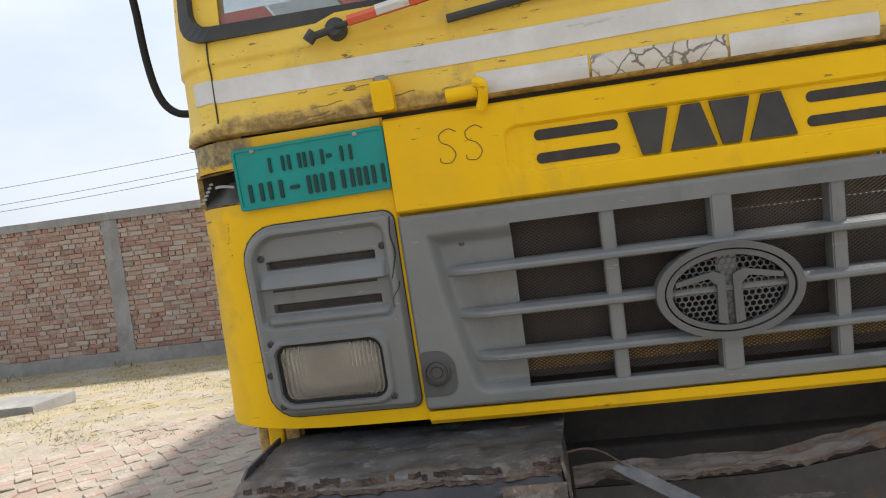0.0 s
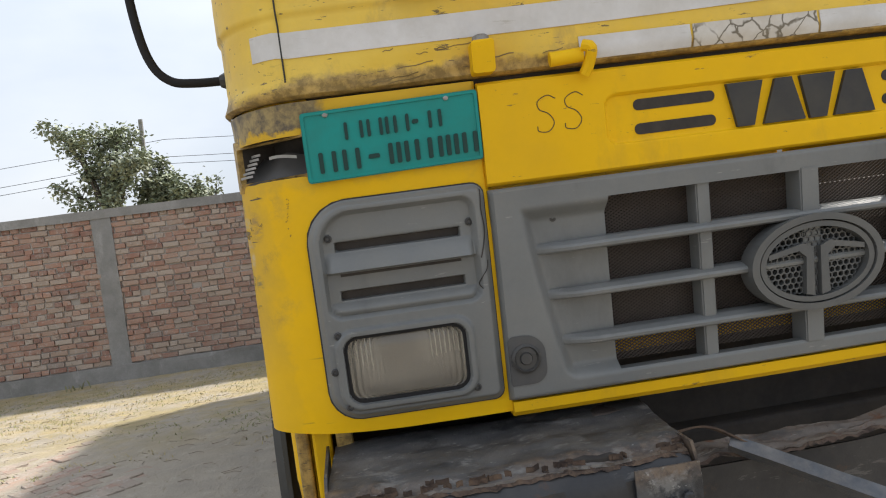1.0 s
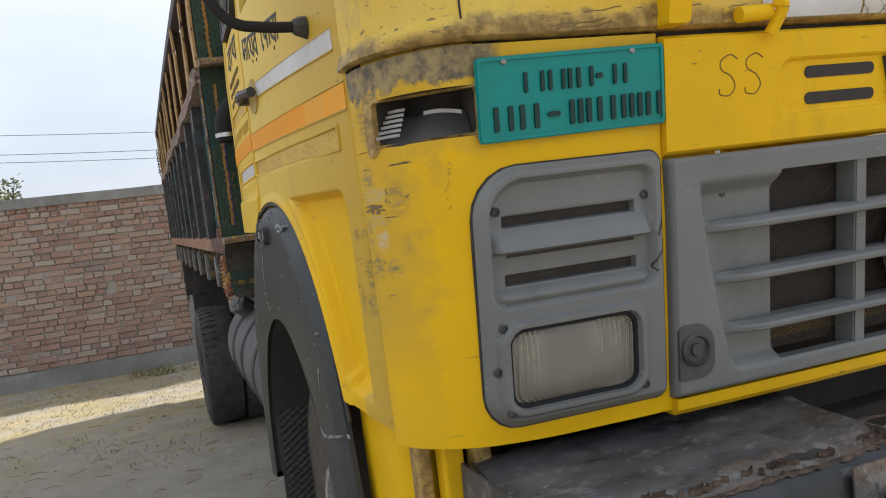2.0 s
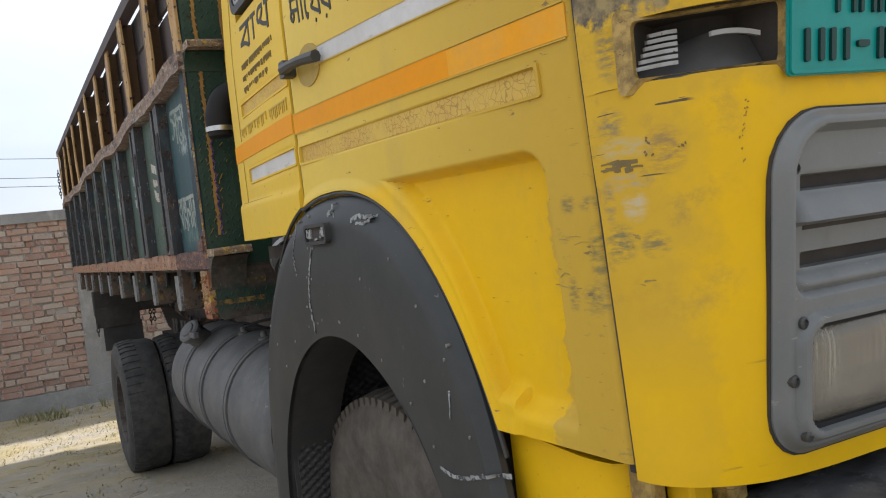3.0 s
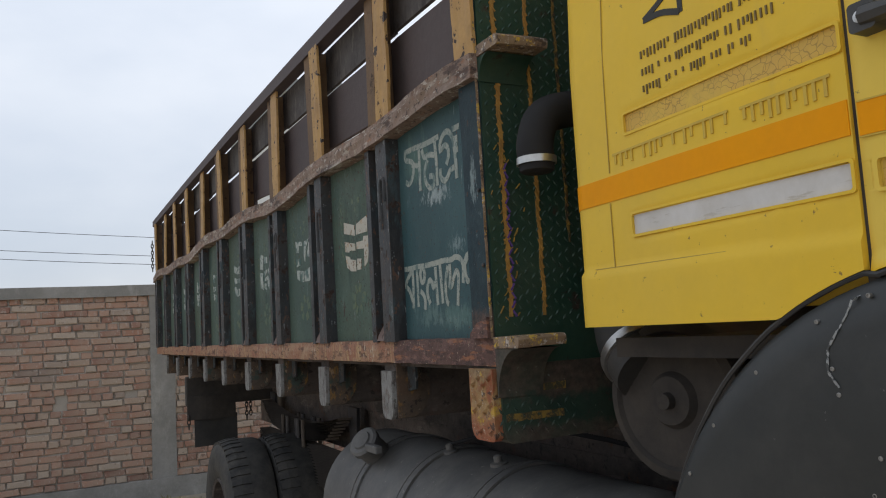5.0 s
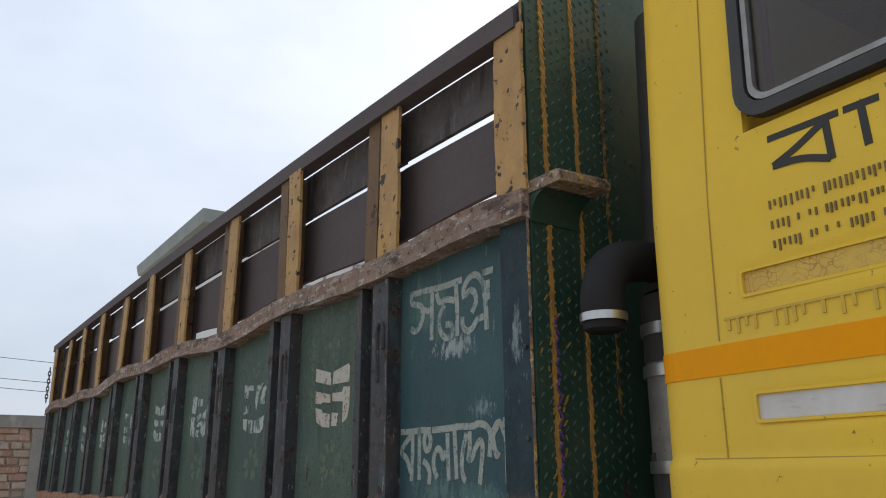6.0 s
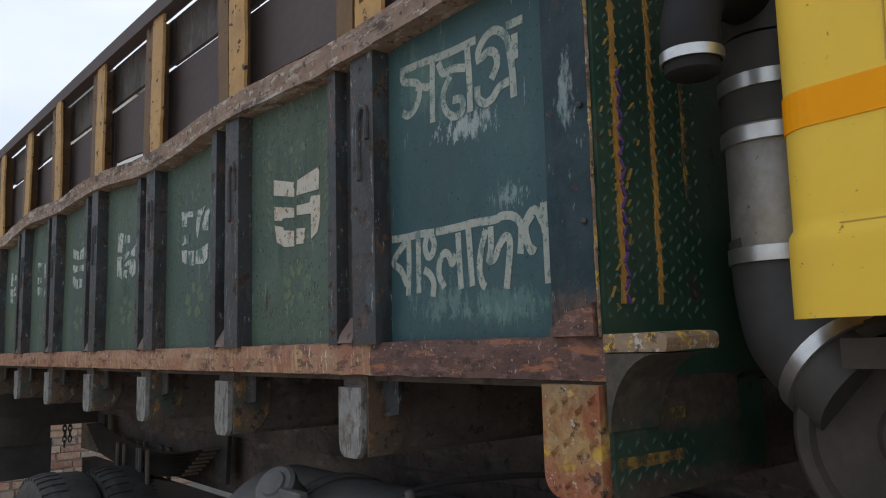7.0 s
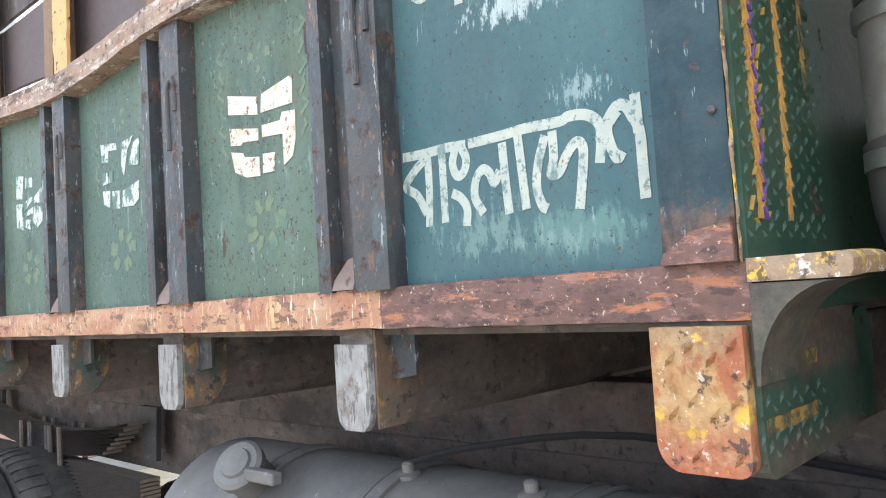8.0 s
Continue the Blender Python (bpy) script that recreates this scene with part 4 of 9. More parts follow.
# ---- ground, wall and distance ----
def smooth(t):
    t = min(1.0, max(0.0, t))
    return t * t * (3 - 2 * t)


def ground_z(x, y):
    base = -0.34 * smooth((y - 3.6) / 7.0)
    near = math.exp(-((x + 3) / 14) ** 2 - ((y - 5) / 14) ** 2)
    return base + near * (0.035 * noise.noise(Vector((x * 0.9, y * 0.9, 3))) + 0.012 * noise.noise(Vector((x * 3.5, y * 3.5, 7))))


def build_ground():
    xs = [-900, -400, -160, -70, -40, -26, -20] + span(-16, 6, 140) + [9, 14, 24, 50, 120, 400, 900]
    ys = [-900, -300, -100, -40, -20, -12, -8] + span(-5, 12.5, 120) + [15, 20, 30, 60, 140, 400, 900]
    verts = [(x, y, ground_z(x, y)) for x in xs for y in ys]
    ny = len(ys)
    faces = [(i * ny + j, (i + 1) * ny + j, (i + 1) * ny + j + 1, i * ny + j + 1) for i in range(len(xs) - 1) for j in range(ny - 1)]
    me = bpy.data.meshes.new("ground")
    me.from_pydata(verts, [], faces)
    me.polygons.foreach_set("use_smooth", [True] * len(me.polygons))
    me.materials.append(M["ground"])
    return tagged(new("ground", me), "pale sandy yard ground with dry grass patches", "ground", kind="structure")


ground = build_ground()
WALL_Y, PLINTH_Z, COPE_Z = 11.04, -0.09, 2.215


def build_wall():
    wall = thing("wall_north", (-4, WALL_Y, 0), "unplastered red brick boundary wall with concrete pillars", "wall", kind="structure")
    bm = bmesh.new()
    box(bm, -30, 16, WALL_Y + 0.010, WALL_Y + 0.25, PLINTH_Z - 0.5, COPE_Z)
    part("mortar", bm, "mortar", wall, "grey mortar bed")
    bm = bmesh.new()
    rnd = random.Random(4)
    sheet(bm, span(-30, 16, 260), [0, 1, 2, 3], lambda u, v: (u, WALL_Y - 0.055 + 0.012 * noise.noise(Vector((u * 1.3, v, 4))) + (0.25 if v == 3 else 0.0), (-0.9, PLINTH_Z - 0.07, PLINTH_Z - 0.004, PLINTH_Z + 0.002)[int(v)] + 0.012 * noise.noise(Vector((u * 2, v, 1)))), (0, 0.3, 0))
    part("plinth", bm, "concrete", wall, "grey cast concrete plinth")
    bm = bmesh.new()
    us = span(-30, 16, 160)
    sheet(bm, us, [0, 1, 2, 3], lambda u, v: (u, WALL_Y - 0.045 + 0.006 * noise.noise(Vector((u * 2, v, 1))) + (0.30 if v == 3 else 0) , COPE_Z + (0, 0.0, 0.125, 0.13)[int(v)] + 0.008 * noise.noise(Vector((u * 1.5, v, 0))) - (0.0 if v else 0.012)), (0, 0.3, 0))
    part("coping", bm, "concrete", wall, "grey concrete coping beam")
    for x in (-18.9, -15.2, -11.5, -7.83, -4.755, -1.005, 2.75, 6.5, 10.2):
        bm = bmesh.new()
        sheet(bm, span(x, x + 0.295, 4), span(PLINTH_Z - 0.01, COPE_Z + 0.004, 24), lambda u, v: (u + 0.006 * noise.noise(Vector((u * 3, v * 4, x))), WALL_Y - 0.03 + 0.006 * noise.noise(Vector((u * 9, v * 6, x))), v), (0, 0.2, 0))
        part("pillar", bm, "concrete", wall, "rough grey concrete pillar")
    return wall


wall_north = build_wall()


def brick_mesh(name, w, d, h, mat, seed):
    r = random.Random(seed)
    bm = bmesh.new()
    box(bm, -w / 2, w / 2, -d / 2, d / 2, -h / 2, h / 2)
    for v in bm.verts:
        v.co += Vector((r.uniform(-1, 1) * 0.006, r.uniform(-1, 1) * 0.004, r.uniform(-1, 1) * 0.005))
    es = [e for e in bm.edges if all(v.co.y < 0 for v in e.verts)] if d < w and h < d else list(bm.edges)
    bmesh.ops.bevel(bm, geom=es, offset=0.006, segments=1, affect="EDGES")
    me = bpy.data.meshes.new(name)
    bm.to_mesh(me)
    bm.free()
    me.materials.append(M[mat])
    return me


def joined(name, meshes, places, mat, parent, label):
    """Many alike pieces in one mesh."""
    verts, faces = [], []
    data = []
    for me in meshes:
        data.append(([v.co.copy() for v in me.vertices], [tuple(p.vertices) for p in me.polygons]))
    for k, m in places:
        vs, fs = data[k]
        o = len(verts)
        verts += [tuple(m @ v) for v in vs]
        faces += [tuple(i + o for i in f) for f in fs]
    me = bpy.data.meshes.new(name)
    me.from_pydata(verts, [], faces)
    me.materials.append(M[mat])
    ob = new(name, me)
    if parent:
        ob.parent = parent
        ob.matrix_parent_inverse = parent_inverse(parent)
    return tagged(ob, label, kind="stuff")


def build_cover():
    """Grass tufts, twigs and litter on the yard."""
    rnd = random.Random(11)
    for name, mat, count, label in (("dry_grass", "grass_dry", 1300, "short dry yellow grass tufts"), ("green_grass", "grass_green", 800, "low green grass and weeds")):
        verts, faces = [], []
        for _ in range(count):
            while True:
                x, y = rnd.uniform(-13, 1.5), rnd.uniform(4.5, 10.9)
                if noise.noise(Vector((x * 0.55, y * 0.8, 9 if mat == "grass_dry" else 21))) > 0.02 - 0.25 * smooth((y - 6) / 3) + (0.12 if mat == "grass_green" else 0):
                    break
            for _ in range(rnd.randint(9, 18)):
                a, s, h = rnd.uniform(0, 6.28), rnd.uniform(0.0, 0.22), rnd.uniform(0.008, 0.04)
                px, py = x + s * math.cos(a * 3), y + s * math.sin(a * 3)
                pz = ground_z(px, py) - 0.01
                lean = rnd.uniform(0.8, 2.6) * h
                o = len(verts)
                wx, wy = -math.sin(a) * 0.008, math.cos(a) * 0.008
                verts += [(px - wx, py - wy, pz), (px + wx, py + wy, pz), (px + math.cos(a) * lean, py + math.sin(a) * lean, pz + h)]
                faces.append((o, o + 1, o + 2))
        me = bpy.data.meshes.new(name)
        me.from_pydata(verts, [], faces)
        me.materials.append(M[mat])
        tagged(new(name, me), label, "grass", kind="stuff")
    verts, faces = [], []
    for wx, wy, n_ in ((-7.53, 10.75, 14), (-5.35, 10.72, 12), (-1.62, 10.6, 46), (-1.48, 10.35, 40), (-1.1, 10.55, 14), (-9.8, 10.7, 12)):
        for _ in range(n_):
            a, h = rnd.uniform(0, 6.28), rnd.uniform(0.03, 0.16)
            px, py = wx + rnd.gauss(0, 0.16), wy + rnd.gauss(0, 0.05)
            pz, lean, o = ground_z(px, py) - 0.01, rnd.uniform(0.2, 0.8) * h, len(verts)
            ex, ey = -math.sin(a) * 0.014, math.cos(a) * 0.014
            verts += [(px - ex * 0.4, py - ey * 0.4, pz), (px + ex * 0.4, py + ey * 0.4, pz), (px + math.cos(a) * lean * 0.5 + ex, py + math.sin(a) * lean * 0.5 + ey, pz + h * 0.7), (px + math.cos(a) * lean, py + math.sin(a) * lean, pz + h), (px + math.cos(a) * lean * 0.5 - ex, py + math.sin(a) * lean * 0.5 - ey, pz + h * 0.7)]
            faces.append((o, o + 1, o + 2, o + 3, o + 4))
    me = bpy.data.meshes.new("weeds")
    me.from_pydata(verts, [], faces)
    me.materials.append(M["weed"])
    tagged(new("weeds", me), "ragged dull green weeds at the foot of the wall", "weeds", kind="stuff")
    bm = bmesh.new()
    for _ in range(320):
        x, y, a, k = rnd.uniform(-7, -0.9), rnd.uniform(2.2, 8.0), rnd.uniform(0, 6.28), rnd.uniform(0.03, 0.16)
        z = ground_z(x, y) + 0.006
        tube(bm, [(x, y, z), (x + k * 0.5 * math.cos(a), y + k * 0.5 * math.sin(a), z + 0.004), (x + k * math.cos(a + 0.4), y + k * math.sin(a + 0.4), z)], 0.0018, 4)
    ob = part("twigs", bm, "twig", None)
    tagged(ob, "scattered dry twigs and straw on the sand", "litter", kind="stuff")


build_cover()


def build_slab():
    bm = bmesh.new()
    z = ground_z(-6.9, 7.2)
    prism(bm, [(-9.2, 6.78), (-6.60, 6.80), (-6.50, 7.55), (-9.2, 7.62)], lambda x, y: (x, y, z - 0.02), lambda x, y: (x, y, z + 0.12))
    bmesh.ops.bevel(bm, geom=list(bm.edges), offset=0.012, segments=2, affect="EDGES")
    return tagged(part("concrete_slab", bm, "concrete", None), "flat grey concrete slab lying on the sand", "slab")


build_slab()


def build_tree(name, x, y, z0, h, spread, seed, leaves, label):
    rnd = random.Random(seed)
    tree = thing(name, (x, y, z0), label, "tree")
    bm = bmesh.new()
    tips = []
    top = Vector((x, y, z0 + h * 0.45))
    tube(bm, curve_pts([(x, y, z0 - 0.2), (x + 0.1, y, z0 + h * 0.2), top]), [0.16 - 0.004 * i for i in range(11)], 9)
    for i in range(15):
        a, e = rnd.uniform(0, 6.28), rnd.uniform(0.1, 1.2)
        ln = spread * rnd.uniform(0.45, 1.0)
        end = top + Vector((math.cos(a) * math.cos(e) * ln, math.sin(a) * math.cos(e) * ln * 0.8, math.sin(e) * h * 0.5 + rnd.uniform(-0.3, 0.2)))
        mid = top.lerp(end, 0.5) + Vector((0, 0, 0.12 * ln))
        cp = curve_pts([top - Vector((0, 0, rnd.uniform(0, h * 0.12))), mid, end], 5)
        tube(bm, cp, [0.06 - 0.0048 * k for k in range(11)], 6)
        tips += [(end, 0.34), (mid.lerp(end, 0.6), 0.30), (mid, 0.22)]
        for _ in range(2):
            e2 = mid.lerp(end, rnd.uniform(0.2, 0.9)) + Vector((rnd.uniform(-1, 1), rnd.uniform(-1, 1), rnd.uniform(-0.3, 0.9))) * spread * 0.28
            tube(bm, [mid.lerp(end, 0.3), e2], [0.025, 0.008], 5)
            tips.append((e2, 0.27))
    part("trunk", bm, "bark", tree, "grey forked trunk")
    verts, faces = [], []
    for k in range(leaves):
        c, r = tips[rnd.randrange(len(tips))]
        d = Vector((rnd.gauss(0, 1), rnd.gauss(0, 1), rnd.gauss(0, 0.75))) * r * spread * 0.30
        p = c + d
        u = Vector((rnd.uniform(-1, 1), rnd.uniform(-1, 1), rnd.uniform(-0.9, 0.3))).normalized()
        w = u.cross(Vector((rnd.uniform(-1, 1), rnd.uniform(-1, 1), 1))).normalized()
        s = rnd.uniform(0.12, 0.22)
        o = len(verts)
        verts += [tuple(p), tuple(p + u * s * 0.5 + w * s * 0.28), tuple(p + u * s), tuple(p + u * s * 0.5 - w * s * 0.28)]
        faces.append((o, o + 1, o + 2, o + 3))
    me = bpy.data.meshes.new("crown")
    me.from_pydata(verts, [], faces)
    me.materials.append(M["leaf"])
    ob = new("crown", me)
    ob.parent = tree
    ob.matrix_parent_inverse = parent_inverse(tree)
    ob["label"] = "loose crown of small green leaves"
    return tree


build_tree("tree", -8.3, 25, -0.3, 6.7, 2.2, 5, 6200, "leafy green tree standing behind the brick wall")
build_tree("tree", -6.5, 25.6, -0.3, 5.3, 1.7, 12, 6000, "dense bushy green tree behind the brick wall")
build_tree("tree", -5.4, 26.5, -0.3, 4.75, 1.1, 9, 2600, "lower green tree standing behind the brick wall")


def build_pole():
    pole = thing("utility_pole", (-7.5, 26.5, -0.3), "thin grey concrete utility pole with wires", "pole")
    bm = bmesh.new()
    tube(bm, [(-7.55, 26.5, -0.4), (-7.30, 26.5, 6.15)], [0.12, 0.075], 8)
    part("mast", bm, "concrete", pole)
    bm = bmesh.new()
    box(bm, -7.50, -7.05, 26.44, 26.5, 4.9, 4.98, 0.01)
    part("crossarm", bm, "cable", pole)
    for z, sag, zl in ((5.65, 0.25, 4.6), (5.0, 0.25, 3.95), (4.75, 0.3, 3.75)):
        bm = bmesh.new()
        tube(bm, [(-30 + 46 * t, 26.5 + 4 * t, zl + (z - zl) * min(1, t / 0.5) + (0.0 if t < 0.5 else (t - 0.5) * -0.8) - sag * 4 * (t % 0.5) * (0.5 - t % 0.5) * 4) for t in span(0, 1, 40)], 0.009, 4)
        part("wire", bm, "cable", pole)


build_pole()


HX, HY, HZ = 6.2, 30.0, 11.7


def build_house():
    """A pale flat-roofed house far behind the wall; only its eaves rise over the truck's bed."""
    house = thing("house", (HX, HY, 0), "distant white flat-roofed house with a grey eave", "house")
    bm = bmesh.new()
    box(bm, HX + 0.6, HX + 9, HY + 0.6, HY + 9.9, -0.4, HZ - 0.55)
    part("wall", bm, "house_white", house)
    bm = bmesh.new()
    prism(bm, [(HX, HY), (HX + 9.6, HY), (HX + 9.6, HY + 10.4), (HX, HY + 10.4)], lambda x, y: (x, y, HZ - 0.5), lambda x, y: (HX + 4.8 + (x - HX - 4.8) * 1.02, HY + 5.2 + (y - HY - 5.2) * 1.02, HZ))
    part("roof", bm, "house_grey", house, "pale grey roof slab with a raised edge")
    for k in range(3):
        w = bmesh.new()
        x = HX + 1.6 + k * 2.6
        ring(w, rrect(x, x + 1.3, HZ - 2.4, HZ - 1.1, 0.01, 1), rrect(x + 0.08, x + 1.22, HZ - 2.32, HZ - 1.18, 0.01, 1), lambda a, c: (a, HY + 0.53, c), lambda a, c: (a, HY + 0.62, c))
        part("window", w, "house_grey", house)


build_house()


# ---- the truck ----
CX = 0.033
truck = thing("truck", (CX, 3.5, 0), "yellow cargo truck with a worn green steel bed", "truck")


def front(x, z, d=0.0):
    """A point d before the cab's front skin."""
    return (FX(x), -0.237 + 0.117 * (1.8 - min(z, 1.86)) + 0.10 * max(0.0, z - 1.98) + 0.03 * ((x - CX) / 1.0) ** 2 - d, FZ(z))


def FX(x):
    """The front is drawn on a grid of its own, a little larger than it stands."""
    return -0.57 + 0.972 * (x + 0.57)


def FZ(z):
    return 1.66 + 0.972 * (z - 1.66)


def side_x(y):
    """The side bulges a little between its ends."""
    return -1.145 + 0.025 * ((0.95 - y) / 0.95) ** 2 if y < 0.95 else -1.145 + 0.025 * ((y - 0.95) / 0.75) ** 2


def side_y(y):
    return y + 0.03 * (1 - y / 0.95) if y < 0.95 else y + 0.034 * max(0.0, y - 1.06)


def side(y, z, d=0.0):
    """A point d outside the cab's side skin."""
    lean = seam_lean(z) * min(1.0, max(0.0, 1 - y / 0.3))
    return (side_x(side_y(y)) + 0.05 * max(0.0, z - 2.1) - d, side_y(y) + lean, z + (0.010 if y > 1.06 else 0.0))


def seam_lean(z):
    """The door's front seam runs forward towards its foot."""
    return -0.026 * min(1.0, max(0.0, (1.75 - z) / 0.55))


def mirror_x(bm):
    for v in bm.verts:
        v.co.x = 2 * FX(CX) - v.co.x
    return bm


# lamp corner: from the hatch seam round to the door seam
CORNER = 0.165


def corner_pt(s, z, d=0.0):
    """s from 0 at the hatch seam to 1 at the door seam."""
    x_in = -0.645 + 0.02 * (1.83 - z) / 0.66
    x_c = -0.975
    if s < 0.55:
        x = x_in + (x_c - x_in) * s / 0.55
        return front(x, z, d)
    a = (s - 0.55) / 0.45 * math.pi / 2
    yf = front(x_c, z)[1]
    ye = -0.0065 + seam_lean(z)
    nx, ny = math.sin(a), -math.cos(a)
    return (FX(x_c) + (side_x(0) - FX(x_c)) * math.sin(a) - d * nx, ye + (yf - ye) * math.cos(a) + d * ny, FZ(z))


def lamp_corner(flip):
    bm = bmesh.new()
    ss = span(0, 0.55, 50) + span(0.55, 1, 20)[1:]
    s0, s1 = 0.555, 0.875  # the indicator's opening
    low = lambda s: 1.152 + 0.022 * smooth((s - 0.3) / 0.7)
    rows = ((0.0, 1.0, None, 1.690), (0.0, s0, 1.690, 1.770), (s1, 1.0, 1.690, 1.770), (0.0, 1.0, 1.770, 1.832))
    for a, b, z0, z1 in rows:
        sa = [s for s in ss if a < s < b]
        zz = lambda s, v: (low(s) if z0 is None else z0) + (z1 - (low(s) if z0 is None else z0)) * v
        sheet(bm, [a] + sa + [b], span(0, 1, 60 if z0 is None else 3), lambda s, v: corner_pt(s, zz(s, v), 0.004 * noise.noise(Vector((s * 6, v * 3, 2))) if z1 > 1.7 else (0.0025 * noise.noise(Vector((s * 5, v * 4, 6))) - 0.085 * smooth(in_rr(corner_pt(s, 1.5)[0], zz(s, v), FX(-0.975), FX(-0.667), 1.215, 1.606, 0.03) / 0.012))), (0.006, 0.005, 0))
    if flip:
        mirror_x(bm)
    ob = part("lamp_panel", bm, "yellow" if flip else "yellow_corner", truck, "yellow corner panel with scraped paint", True)
    bm = bmesh.new()
    sheet(bm, span(s0 - 0.02, s1 + 0.02, 12), span(1.684, 1.784, 4), lambda s, v: corner_pt(s, v, -0.075), (0.0, 0.01, 0))
    for s in (s0 + 0.002, s1 - 0.002):
        sheet(bm, [0, 1], span(1.688, 1.770, 4), lambda v, z: corner_pt(s, z, -0.004 - 0.07 * v), (0.002, 0, 0))
    for z in (1.688, 1.770):
        sheet(bm, span(s0, s1, 12), [0, 1], lambda s, v: corner_pt(s, z, -0.004 - 0.07 * v), (0, 0, 0.003))
    if flip:
        mirror_x(bm)
    part("lamp_recess", bm, "void", ob, "empty dark recess")
    bm = bmesh.new()
    outer, inner = rrect(s0 - 0.035, s1 + 0.03, 1.677, 1.784, 0.012), rrect(s0 + 0.005, s1 - 0.005, 1.695, 1.766, 0.010)
    ring(bm, outer, inner, lambda s, z: corner_pt(s, z, 0.006), lambda s, z: corner_pt(s, z, -0.006))
    if flip:
        mirror_x(bm)
    part("recess_rim", bm, "yellow_old", ob, "rubbed metal rim")
    return ob


left_panel = lamp_corner(False)
lamp_corner(True)
# the broken indicator in its recess
bm = bmesh.new()
jut = lambda s: 0.018 * smooth((s - 0.70) / 0.12)
sheet(bm, span(0.562, 0.868, 14), span(0, 1, 5), lambda s, v: corner_pt(s, 1.692 + 0.05 * v + 0.004 * math.sin(s * 30), jut(s) - 0.020 - 0.03 * v - 0.018 * v * smooth((s - 0.7) / 0.1)), (0, 0.01, 0))
part("broken_indicator", bm, "dark_plastic", left_panel, "torn black indicator housing", True)
for k in range(6):
    bm = bmesh.new()
    sheet(bm, span(0.785, 0.860 - k * 0.003, 8), [0, 1], lambda s, v: corner_pt(s, 1.704 + k * 0.0085 + 0.0048 * v, jut(s) - 0.012 - 0.005 * k), (0, 0.004, 0))
    part("reflector_rib", bm, "steel", left_panel)
bm = bmesh.new()
sheet(bm, span(0.60, 0.715, 8), [0, 1], lambda s, v: corner_pt(s, 1.728 + 0.006 * v + 0.006 * math.sin((s - 0.6) * 18), -0.012), (0, 0.004, 0))
part("reflector_strip", bm, "steel", left_panel)

# number plate: teal sheet, its writing as bars
PLATE = (-0.984, -0.638, 1.676, 1.811)


def plate_pt(x, z, d=0.0):
    return front(x, z + 0.003 * (x + 0.81) / 0.17, 0.012 + d)


plate = part("number_plate", (lambda b: (prism(b, rrect(*PLATE, 0.006, 2), lambda x, z: plate_pt(x, z, -0.004), lambda x, z: plate_pt(x, z, 0.0)), b)[1])(bmesh.new()), "teal_plate", truck, "teal metal number plate with dark raised marks")
bm = bmesh.new()
ring(bm, rrect(PLATE[0] + 0.002, PLATE[1] - 0.002, PLATE[2] + 0.002, PLATE[3] - 0.002, 0.006, 3), rrect(PLATE[0] + 0.007, PLATE[1] - 0.007, PLATE[2] + 0.007, PLATE[3] - 0.007, 0.004, 3), lambda x, z: plate_pt(x, z, 0.003), lambda x, z: plate_pt(x, z, -0.001))
part("plate_rim", bm, "teal_plate", plate)
for z0, z1, cells in ((1.750, 1.783, ((-0.902, 0.036, 2), (-0.858, 0.030, 2), (-0.822, 0.008, 1), (-0.806, 0.030, 2), (-0.770, 0.012, 0), (-0.738, 0.026, 2))),
                      (1.692, 1.732, ((-0.958, 0.034, 2), (-0.912, 0.034, 2), (-0.862, 0.022, 0), (-0.822, 0.040, 3), (-0.770, 0.034, 2), (-0.724, 0.040, 3), (-0.676, 0.030, 2)))):
    for x, w, n_ in cells:
        t = 0.0085 if z0 < 1.7 else 0.0062
        bars = [(x, x + w, (z0 + z1) / 2 - 0.004, (z0 + z1) / 2 + 0.004)] if n_ == 0 else [(x + i * (w - t) / max(1, n_ - 1), x + i * (w - t) / max(1, n_ - 1) + t, z0, z1) for i in range(n_)]
        for x0, x1, za, zb in bars:
            bm = bmesh.new()
            prism(bm, rrect(x0, x1, za, zb, 0.0026, 2), lambda x, z: plate_pt(x, z, 0.0035), lambda x, z: plate_pt(x, z, -0.001))
            part("plate_mark", bm, "plate_ink", plate)
for x in (-0.935, -0.70):
    bm = bmesh.new()
    lathe(bm, [(0.0055, -0.004), (0.0055, 0.002), (0.003, 0.003), (0.0, 0.003)], plate_pt(x, 1.803, 0.0), (0, -1, 0), 10)
    part("screw", bm, "steel", plate)

# headlamp bezel: pressed relief with two slots and a lamp opening
BZ = (-1.003, -0.646, 1.187, 1.634)
BR = (0.065, 0.022, 0.026, 0.085)
LAMP = (-0.958, -0.718, 1.226, 1.357)


